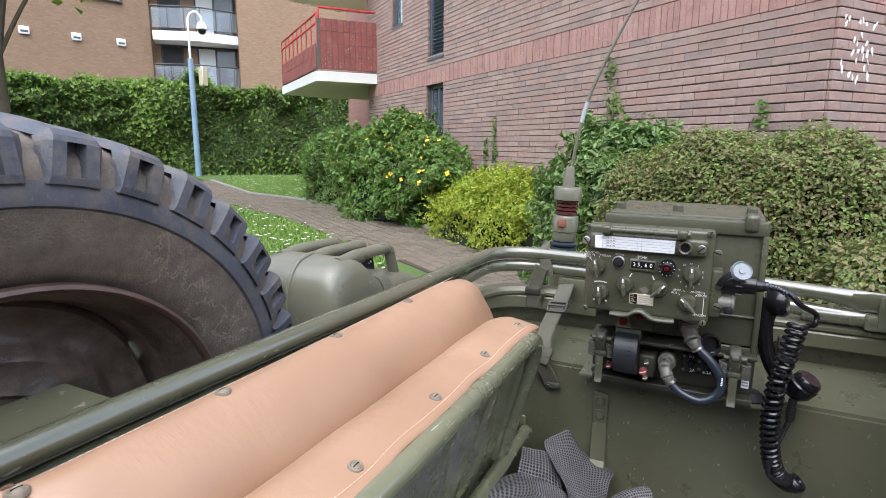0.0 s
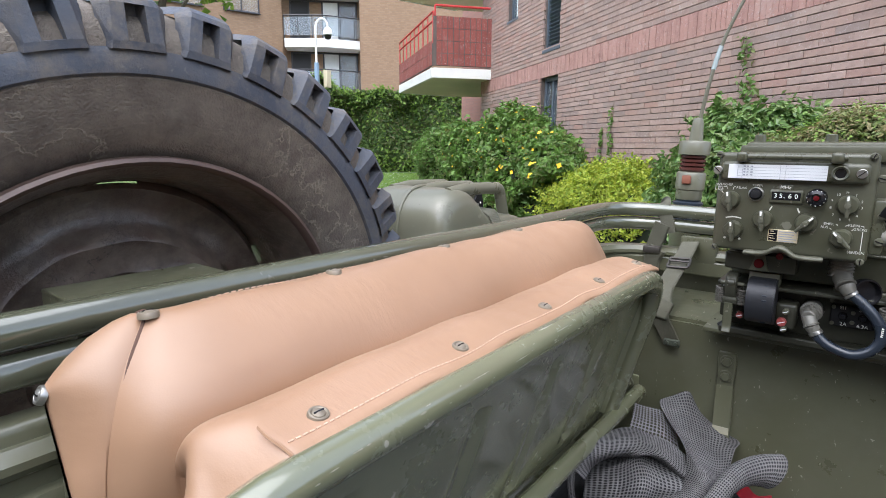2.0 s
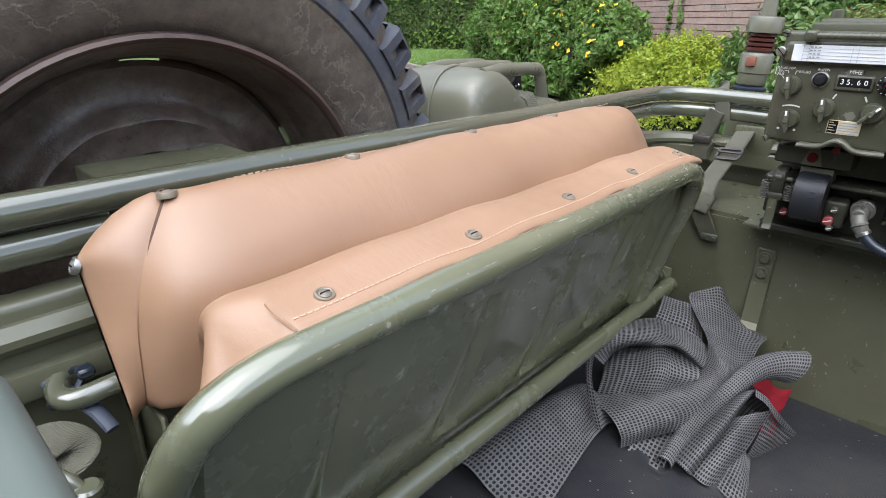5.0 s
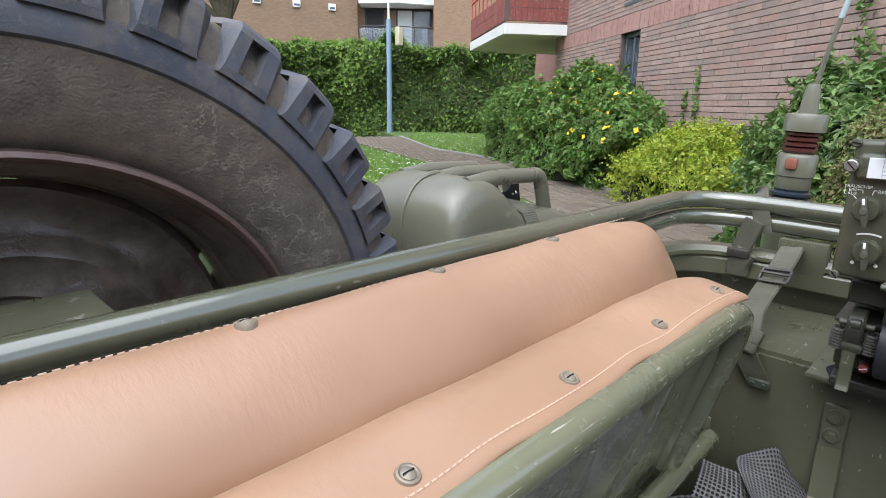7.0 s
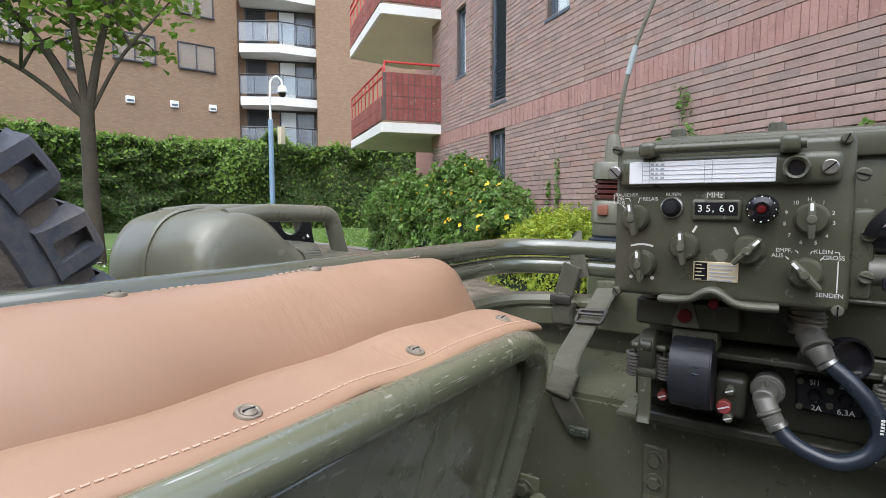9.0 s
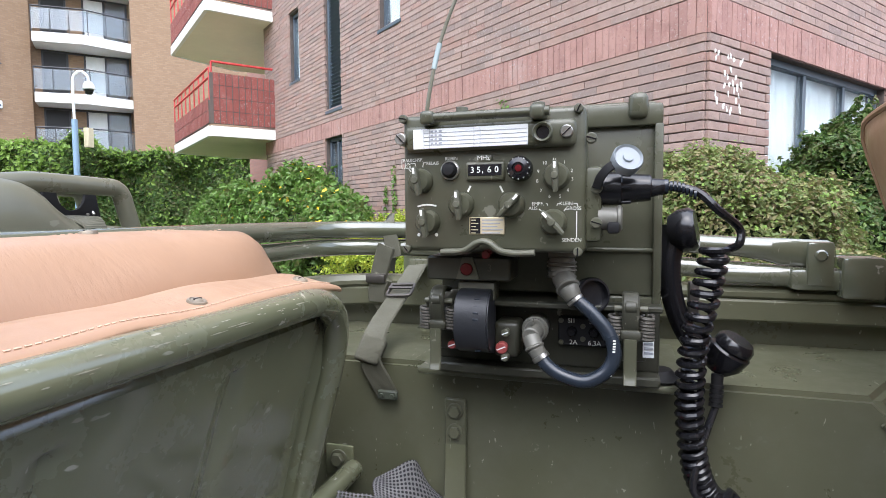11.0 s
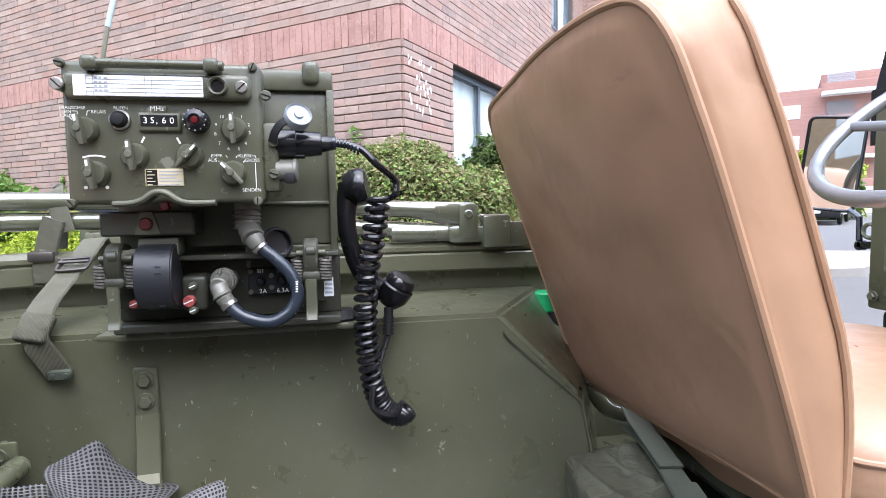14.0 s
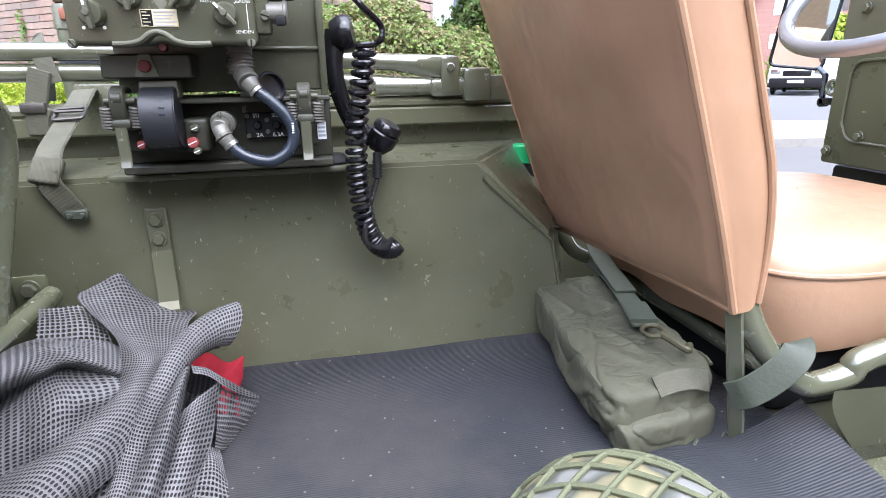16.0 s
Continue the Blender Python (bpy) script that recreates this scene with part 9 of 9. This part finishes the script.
def rag_pt(u, v):
    i, j = min(int(u * 18), 17), min(int(v * 3), 2)
    a, b = u * 18 - i, v * 3 - j
    return rag_lines[j][i].lerp(rag_lines[j][i + 1], a).lerp(rag_lines[j + 1][i].lerp(rag_lines[j + 1][i + 1], a), b) + Vector((0, 0, 0.002 * math.sin(u * 14 + v * 9)))


bm = bmesh.new()
grid(bm, 36, 24, rag_pt)
bmesh.ops.solidify(bm, geom=bm.faces[:], thickness=0.003)
part("rag", flip(bm), M_REDCLOTH, rc)

# canvas bag under the front seat
bag = thing("canvas_bag", "olive cloth bag with strap lying half under the seat", "bag", (0.45, 0.87, FLOOR))


def bag_at(p):
    """A point of the bag: across, along and up from its middle, slewed to how it lies."""
    p = Vector(p)
    a, b = p.x / 0.074, p.y / 0.150
    front = Vector((0.392, 0.690, 0)).lerp(Vector((0.552, 0.706, 0)), (a + 1) / 2)
    back = Vector((0.430, 1.004, 0)).lerp(Vector((0.560, 1.02, 0)), (a + 1) / 2)
    q = front.lerp(back, (b + 1) / 2)
    return Vector((q.x, q.y, FLOOR + 0.050 + p.z + 0.006 * b))


def soft_box(sx, sy, sz, shift, seed, amp, power=4.5, n=40):
    """A stuffed cloth body with a few folds, laid as the bag lies."""
    bm = bmesh.new()
    bmesh.ops.create_cube(bm, size=2.0)
    bmesh.ops.subdivide_edges(bm, edges=bm.edges[:], cuts=n, use_grid_fill=True)
    for v in bm.verts:
        c = v.co
        k = (abs(c.x) ** power + abs(c.y) ** power + abs(c.z) ** power) ** (-1 / power)
        q = Vector((c.x * k * sx, c.y * k * sy, c.z * k * sz))
        nv = 0.55 * noise.noise(q * 11 + Vector((seed, 0, 0)))
        a1 = noise.noise(Vector((q.x * 14 + q.y * 9, q.y * 5 - q.x * 6, q.z * 10 + seed)))
        a2 = noise.noise(Vector((q.x * 16 - q.y * 13, q.y * 9, q.z * 24 + seed * 2)))
        crease = 0.55 * math.exp(-((a1 / 0.10) ** 2)) - 0.30 * math.exp(-((a2 / 0.08) ** 2))
        v.co = bag_at(q + c.normalized() * (nv + crease) * amp + Vector(shift))
    return bm


part("bag_body", soft_box(0.074, 0.150, 0.033, (0, 0, 0), 3.0, 0.0075, 6.0, 90), M_BAG, bag)
for side_ in (-1, 1):
    bm = bmesh.new()
    tube(bm, [bag_at((side_ * (0.0695 + 0.002 * math.sin(k * 0.9)), -0.125 + 0.25 * k / 24, 0.026 + 0.0015 * math.sin(k * 1.3))) for k in range(25)], 0.0022, 6)
    part("seam", bm, M_BAG, bag)
part("bag_pocket", soft_box(0.060, 0.030, 0.020, (0.0, -0.132, -0.024), 9.0, 0.006, 5.0, 60), M_BAG, bag)
bm = bmesh.new()
sweep(bm, smooth_line([bag_at(p) for p in ((0.06, 0.16, 0.04), (0.055, 0.10, 0.047), (0.042, 0.03, 0.047), (0.022, -0.055, 0.046))], 6), oblong(0.030, 0.003, 0.001), up=(0, 0, 1))
sweep(bm, smooth_line([(0.50, 1.10, 0.73), bag_at((0.064, 0.19, 0.075)), bag_at((0.058, 0.13, 0.060)), bag_at((0.044, 0.03, 0.051))], 6), oblong(0.030, 0.003, 0.001), up=(0, 0, 1))
sweep(bm, [bag_at((0.034, -0.004, 0.0505)), bag_at((0.024, -0.050, 0.0495))], oblong(0.036, 0.006, 0.002), up=(0, 0, 1))
part("shoulder_strap", flip(bm), M_DARKWEB, bag, "dark olive nylon strap")
bm = bmesh.new()
ringp = [bag_at((0.022 + 0.013 * math.cos(a), -0.072 + 0.013 * math.sin(a), 0.049)) for a in np.linspace(0, 6.283, 20, endpoint=False)]
tube(bm, ringp, 0.0028, 8, True)
tube(bm, smooth_line([bag_at(p) for p in ((0.026, -0.083, 0.050), (0.034, -0.100, 0.047), (0.042, -0.116, 0.044), (0.050, -0.108, 0.045))], 5), 0.0042, 8)
part("snap_hook", bm, plain("olive_brass_hook", (0.11, 0.10, 0.06), 0.4, 0.5), bag, "dull brass snap hook")
bm = bmesh.new()
sweep(bm, smooth_line([(0.458, 0.703, 0.646), (0.478, 0.704, 0.650), (0.502, 0.706, 0.649), (0.526, 0.708, 0.641)], 5), oblong(0.024, 0.003, 0.001), up=(0, -0.8, 0.6))
part("front_tape", flip(bm), M_WEB, bag, "olive webbing tape sewn on")
for k, px in enumerate((0.0, 0.035)):
    bm = bmesh.new()
    c = bag_at((px, -0.178, -0.052))
    bmesh.ops.create_icosphere(bm, subdivisions=2, radius=0.0065, matrix=Matrix.Translation(c))
    tube(bm, smooth_line([c, c + Vector((0.012, 0.003, 0.006)), bag_at((px + 0.03, -0.165, -0.035))], 5), 0.0022, 6)
    part("cord_knot", bm, M_DARKWEB, bag)

# helmet with a net
hel = thing("helmet", "steel helmet under a coarse olive cord net", "helmet", (0.321, 0.505, FLOOR))
HM = Matrix.Translation((0.321, 0.505, FLOOR + 0.010)) @ Matrix.Diagonal((0.885, 0.885, 0.72, 1))
m = Mat("camouflage_helmet_cover", 0.5)
blot = m.noise(12.0, 2)
col = m.ramp(blot, [(0.40, (0.10, 0.11, 0.06)), (0.47, (0.24, 0.21, 0.12)), (0.53, (0.065, 0.072, 0.058)), (0.6, (0.19, 0.19, 0.175))])
m.colour(col).bump(m.noise(60.0, 3), 0.3, 0.002)
bm = bmesh.new()
HP = [(0.132, 0.0), (0.133, 0.01), (0.128, 0.04), (0.118, 0.075), (0.10, 0.108), (0.072, 0.132), (0.038, 0.146), (0.0, 0.150)]
lathe(bm, HP, HM @ Matrix.Diagonal((0.95, 1.08, 1, 1)), 48)
shell = part("shell", bm, m.m, hel, "blotched camouflage helmet shell")
bm = bmesh.new()
for fam in (0.6, -0.75):
    for i in range(-6, 7):
        d = i * 0.030
        run = []
        for j in range(41):
            s_ = -0.155 + 0.31 * j / 40
            x = s_ * math.cos(fam) - d * math.sin(fam)
            y = s_ * math.sin(fam) + d * math.cos(fam)
            r = math.hypot(x / 0.95, y / 1.08)
            if r < 0.134:
                zz = 0.150 * max(0.0, 1 - (r / 0.136) ** 2.6) ** 0.62
                run.append(HM @ Vector((x * 1.012, y * 1.012, zz + 0.0025)))
            elif run:
                break
        if len(run) > 3:
            tube(bm, run, 0.0023, 6)
part("cord_net", bm, plain("pale_olive_cord", (0.105, 0.112, 0.062), 0.9, 0, 0.25, 200, 0.5), hel, "knotted pale olive cord net")

# ---- things near the rear corner and the near side ----
bm = bmesh.new()
tube(bm, fillet([(-0.372, 0.165, 0.893), (-0.372, 0.115, 0.890), (-0.335, 0.108, 0.885), (-0.332, 0.155, 0.888)], 0.018, 6), 0.0085, 12)
part("bench_hook", bm, M_TUBE, bench)
tie = thing("cable_sleeve", "blue-grey rubber sleeve tied to the bench hook", "rubber sleeve", (-0.345, 0.13, ARCH))
bm = bmesh.new()
sweep(bm, [(-0.385, 0.098, 0.898), (-0.36, 0.112, 0.89), (-0.33, 0.128, 0.872), (-0.315, 0.132, 0.862)], lambda k: circle(0.0068 - 0.001 * k, 10, 0.6))
part("sleeve", bm, plain("blue_grey_rubber", (0.055, 0.065, 0.09), 0.5, 0, 0.3, 70, 0.2), tie)
bm = bmesh.new()
tube(bm, [Vector((-0.352 + 0.013 * math.cos(a), 0.117 + 0.012 * math.sin(a), 0.888 + 0.010 * math.sin(a))) for a in np.linspace(0, 6.283, 18, endpoint=False)], 0.0024, 6, True)
box(bm, (-0.352, 0.124, 0.895), (-0.340, 0.136, 0.903), 0.002, 1)
part("cable_tie", bm, M_CABLE, tie)
st = thing("webbing_strap", "pale worn webbing strap lying on the wheelhouse", "strap", (-0.30, 0.08, ARCH), "webbing straps")
strap("long_web", [(-0.335, -0.08, 0.8645), (-0.325, 0.0, 0.868), (-0.315, 0.055, 0.876), (-0.305, 0.092, 0.884), (-0.295, 0.104, 0.876), (-0.292, 0.095, 0.868), (-0.296, 0.06, 0.866), (-0.305, 0.0, 0.8645)], 0.030, 0.004, st, "", (0.15, 0, 1))
bm = bmesh.new()
tube(bm, fillet([(-0.288, 0.085, 0.871), (-0.272, 0.092, 0.872), (-0.265, 0.098, 0.862)], 0.008, 5), 0.005, 10)
cyl(bm, (-0.262, 0.100, 0.859), (-0.262, 0.100, 0.868), 0.009, None, 14, 0.002)
part("strap_eye", bm, M_TUBE, st)
# second radio box on the near wheelhouse
nb = thing("equipment_box", "pale grey-green metal equipment box on the near wheelhouse", "equipment box", (0.12, -0.04, ARCH))
bm = bmesh.new()
box(bm, (-0.15, -0.16, ARCH + 0.002), (0.02, 0.072, 1.030), 0.010, 3)
part("box_body", bm, paint("pale_grey_green_paint", (0.125, 0.150, 0.128), 0.6, 0.1, 0.3), nb)

# ---- street beyond the vehicle ----
bm = bmesh.new()
prism(bm, [(5.2, 6.4), (7.3, 8.9), (9.0, 8.0), (8.4, 7.2), (6.6, 6.2)], 0.0, 0.11, "z")
setting("pavement_island", bm, M_KERB, "paved traffic island with pale kerb", "pavement")
bm = bmesh.new()
prism(bm, [(9.5, 17.5), (60, 66), (60, 40), (22, 24), (16, 19)], 0.0, 0.10, "z")
setting("pavement", bm, M_KERB, "pale pavement across the road", "pavement")


def van(at, yaw):
    """A white van seen from its front."""
    m = Matrix.Translation(at) @ Matrix.Rotation(yaw, 4, "Z")
    th = thing("van", "white delivery van parked facing the junction", "van", at)
    bm = bmesh.new()
    prism(bm, [(0.0, 0.35), (0.0, 0.95), (0.25, 1.1), (0.95, 1.25), (1.6, 1.92), (4.8, 1.95), (4.9, 0.35)], -0.92, 0.92, "y")
    bmesh.ops.bevel(bm, geom=bm.edges[:], offset=0.09, segments=3, affect="EDGES")
    bmesh.ops.transform(bm, matrix=m, verts=bm.verts)
    part("body", flip(bm), M_WHITE, th)
    bm = bmesh.new()
    prism(bm, [(0.98, 1.28), (1.0, 1.26), (1.57, 1.86), (1.55, 1.88)], -0.78, 0.78, "y")
    bmesh.ops.transform(bm, matrix=m @ Matrix.Translation((-0.02, 0, 0.02)), verts=bm.verts)
    part("windscreen", flip(bm), M_BLACK, th)
    bm = bmesh.new()
    box(bm, (-0.04, -0.86, 0.28), (0.12, 0.86, 0.62), 0.05, 2, m)
    part("bumper", bm, M_BLACKMAT, th)
    bm = bmesh.new()
    box(bm, (-0.02, -0.45, 0.68), (0.05, 0.45, 0.88), 0.03, 2, m)
    part("grille", bm, M_BLACK, th)
    bm = bmesh.new()
    box(bm, (-0.055, -0.26, 0.44), (-0.035, 0.26, 0.55), 0.004, 1, m)
    part("plate_bar", bm, M_PAPER, th)
    for y in (-0.68, 0.68):
        bm = bmesh.new()
        box(bm, (-0.01, y - 0.17, 0.74), (0.12, y + 0.17, 0.94), 0.04, 2, m)
        part("headlight", bm, M_CHROME, th)
    for x in (0.85, 3.9):
        for y in (-0.86, 0.72):
            bm = bmesh.new()
            cyl(bm, m @ Vector((x, y, 0.33)), m @ Vector((x, y + 0.14, 0.33)), 0.33, None, 28, 0.04)
            wheel = part("wheel", bm, M_BLACKMAT, th)
    return th


van((17.2, 18.0, 0.0), radians(40))

# red-brick flats across the street
RB = Matrix.Translation((40, 44, 0)) @ Matrix.Rotation(radians(-42), 4, "Z")
rb = thing("apartment_building", "distant red-brick flats with white balcony bands", "building", RB.translation)
bm = bmesh.new()
box(bm, (-20, 0, 0), (26, 12, 10.5), 0, 1, RB)
box(bm, (-14, 1, 10.5), (-4, 12, 12.6), 0, 1, RB)
box(bm, (2, 1, 10.5), (20, 12, 11.8), 0, 1, RB)
part("wall", bm, M_FARRED, rb, "", False)
for x0 in (-15, -6.5, 2, 10.5):
    for k in range(4):
        z = 1.6 + k * 2.7
        bm = bmesh.new()
        box(bm, (x0, -1.4, z), (x0 + 4.6, 0, z + 0.3), 0.02, 1, RB)
        sl = part("balcony_slab", bm, M_WHITE, rb, "white balcony band", False)
        bm = bmesh.new()
        box(bm, (x0, -1.4, z + 0.3), (x0 + 4.6, -1.3, z + 0.95), 0.02, 1, RB)
        part("balcony_front", bm, M_FARRED, sl, "", False)
        bm = bmesh.new()
        box(bm, (x0 + 0.4, -0.05, z + 0.35), (x0 + 2.4, 0.02, z + 2.3), 0.02, 1, RB)
        part("window", bm, M_SMOKE, rb, "", False)
        bm = bmesh.new()
        box(bm, (x0 + 5.6, -0.05, z + 1.0), (x0 + 7.0, 0.02, z + 2.2), 0.02, 1, RB)
        part("window", bm, M_CURTAIN, rb, "", False)
bush("bush", "trimmed yellow-green bush across the street", M_YELLOW, (24.5, 25.0, 2.0), (3.2, 3.2, 3.6), 6000, 0.16, 61)
bush("bush", "dark green hedge bush across the street", M_HEDGE, (22.6, 23.0, 1.0), (3.0, 3.0, 2.4), 6000, 0.14, 62)

# buildings that close the street behind the camera
for nm, lo, hi, yaw in (("yellow_brick_flats", (-26, -19, 0), (8, -11, 7.5), 0.0), ("yellow_brick_flats", (14, -24, 0), (30, -6, 9.0), 0.0)):
    th = thing("apartment_building", "yellow-brown brick flats across the street", "building", ((lo[0] + hi[0]) / 2, hi[1], 0))
    bm = bmesh.new()
    box(bm, lo, hi)
    part("wall", bm, M_YELLOWBRICK, th, "", False)
    for k in range(int((hi[0] - lo[0]) / 3.2)):
        for z in (1.2, 3.9):
            bm = bmesh.new()
            box(bm, (lo[0] + 0.9 + k * 3.2, hi[1] - 0.1, z), (lo[0] + 2.5 + k * 3.2, hi[1] + 0.02, z + 1.3), 0.02, 1)
            part("window", bm, M_CURTAIN, th, "", False)

# ---- single bricks of the near walls ----
pa, sa = courses(A_LEN, OPEN_A, 6.0, 0)
pb, sb = courses(B_LEN, OPEN_B, 6.0, 1)
pw, sw_ = courses(WING_LEN, OPEN_W, 6.0, 0)
for bricks_, sold, m, wall, u_max in ((pa, sa, BLD, wall_a, 2.4), (pb, sb, SIDE_B, wall_b, 1.0), (pw, sw_, WING, wall_w, 0.0)):
    near = [b for b in bricks_ if b[1] < u_max and 1.05 < b[2] < (2.06 if u_max > 2 else 2.06)][:140]
    keys = {tuple(b) for b in near}
    blocks("brickwork", [b for b in bricks_ if tuple(b) not in keys], m, M_BRICKS, wall, "rows of single bricks with deep joints")["kind"] = "stuff"
    blocks("soldier_band", sold, m, M_SOLDIER, wall, "band of upright red bricks")["kind"] = "stuff"
    shared = {}
    for b in near:
        key = (round(b[4], 3), round(b[5], 3))
        if key not in shared:
            bm = bmesh.new()
            box(bm, (-b[3] / 2, -b[4] / 2, -b[5] / 2), (b[3] / 2, b[4] / 2, b[5] / 2), 0.003, 1)
            me = bpy.data.meshes.new("brick")
            bm.to_mesh(me)
            bm.free()
            shared[key] = me
        ob = place("brick", shared[key], M_BRICK, wall, "", False)
        ob.matrix_basis = m @ Matrix.Translation(b[:3])
# white painted marks on the corner
gr = random.Random(9)
dabs = [(0.06, 1.925), (0.085, 1.955), (0.05, 1.96), (0.19, 1.945), (0.22, 1.955), (0.255, 1.94), (0.33, 1.925), (0.35, 1.945), (0.16, 1.85), (0.19, 1.83), (0.225, 1.875), (0.21, 1.79), (0.25, 1.80), (0.155, 1.775), (0.285, 1.84), (0.265, 1.755), (0.30, 1.78), (0.32, 1.735), (0.345, 1.80), (0.20, 1.735), (0.29, 1.70), (0.06, 1.715), (0.075, 1.68), (0.15, 1.655), (0.19, 1.64), (0.23, 1.63), (0.335, 1.665), (0.34, 1.64)]
for cu, cv in dabs:
    bm = bmesh.new()
    wdt, hgt, rot = gr.uniform(0.006, 0.013), gr.uniform(0.014, 0.030), gr.uniform(-0.7, 0.7)
    pts = []
    for t in np.linspace(0, 6.283, 11, endpoint=False):
        q = gr.uniform(0.6, 1.25)
        pts.append((cu + q * (wdt * math.cos(t) * math.cos(rot) - hgt * math.sin(t) * math.sin(rot)), cv + q * (wdt * math.cos(t) * math.sin(rot) + hgt * math.sin(t) * math.cos(rot))))
    prism(bm, pts, -0.0245, -0.0215, "x")
    bmesh.ops.transform(bm, matrix=SIDE_B, verts=bm.verts)
    part("paint_mark", flip(bm), M_WHITE, wall_b, "splash of white paint", False)
# climbing plant on the wall
tw = thing("wall_climber", "thin climbing plant with fresh leaves on brick wall", "climbing plant", BLD @ Vector((-0.05, 1.7, 1.2)))
r = np.random.default_rng(77)
cl = []
for u0, z0, z1, wv in ((1.72, 1.3, 1.98, 0.07), (1.62, 1.25, 1.62, 0.10), (3.55, 0.7, 1.55, 0.03), (3.75, 0.7, 1.35, 0.03), (0.35, 1.3, 1.52, 0.05)):
    k = int((z1 - z0) * 130)
    z = r.uniform(z0, z1, k)
    u = u0 + r.normal(size=k) * wv * (0.4 + 0.6 * (z1 - z) / (z1 - z0))
    p = np.stack([np.full(k, -0.045) + r.normal(size=k) * 0.01, u, z], 1)
    cl.append(p)
cl = np.concatenate(cl)
R3 = np.array(BLD.to_3x3())
cl = cl @ R3.T + np.array(BLD.translation)
v, f = leaf_cloud(cl, np.tile(R3 @ [-1.0, 0, 0.4], (len(cl), 1)), 0.034, 0.5, 1.2, rng=r)
quads("leaf_crown", v, f, M_BUSH, tw)

# ---- paving stones of the path ----
pr = np.random.default_rng(51)


def inside(poly, x, y):
    hit = False
    for (x0, y0), (x1, y1) in zip(poly, poly[1:] + poly[:1]):
        if (y0 > y) != (y1 > y) and x < (x1 - x0) * (y - y0) / (y1 - y0) + x0:
            hit = not hit
    return hit


PATH_POLY = PATH_NEAR + PATH_FAR[::-1] + [(-0.5, 2.82), (0.7, 2.1), (-1.6, 1.9)]
ang = radians(145)
PM = Matrix.Rotation(ang, 4, "Z")
PMI = PM.inverted()
corners = [PMI @ Vector((x, y, 0)) for x, y in PATH_POLY]
lo_x, hi_x = min(c.x for c in corners), max(c.x for c in corners)
lo_y, hi_y = min(c.y for c in corners), max(c.y for c in corners)
stones = []
j, y = 0, lo_y
while y < hi_y:
    x = lo_x - (0.105 if j % 2 else 0)
    while x < hi_x:
        c = PM @ Vector((x + 0.105, y + 0.0525, 0))
        if inside(PATH_POLY, c.x, c.y):
            stones.append((x + 0.105, y + 0.0525, PLOT - 0.012 + pr.normal() * 0.0015, 0.198, 0.094, 0.05))
        x += 0.21
    y += 0.105
    j += 1
pav = tagged(thing("paved_path", "weathered grey-brown block paving path", "path", (-3, 5, 0)), kind="structure")
near = [s for s in stones if -3.2 < (PM @ Vector(s[:3])).x < -1.0 and (PM @ Vector(s[:3])).y > 3.7][:280]
nk = set(near)
blocks("paving", [s for s in stones if s not in nk], PM, M_PAVERS, pav, "rows of paving blocks")["kind"] = "stuff"
bm = bmesh.new()
box(bm, (-0.099, -0.047, -0.025), (0.099, 0.047, 0.025), 0.006, 1)
stone_me = bpy.data.meshes.new("paving_block")
bm.to_mesh(stone_me)
bm.free()
for s in near:
    ob = place("paving_block", stone_me, M_PAVER, pav, "", False)
    ob.matrix_basis = PM @ Matrix.Translation(s[:3])
bm = bmesh.new()
prism(bm, PATH_POLY, -0.08, PLOT + 0.003, "z")
part("sand_bed", bm, M_SOIL, pav, "", False)
bm = bmesh.new()
sweep(bm, [(*p, PLOT + 0.008) for p in PATH_FAR], [(-0.04, -0.06), (0.04, -0.06), (0.04, 0.03), (-0.04, 0.03)], up=(0, 0, 1))
part("edging", flip(bm), M_KERB, pav, "concrete edging strip", False)
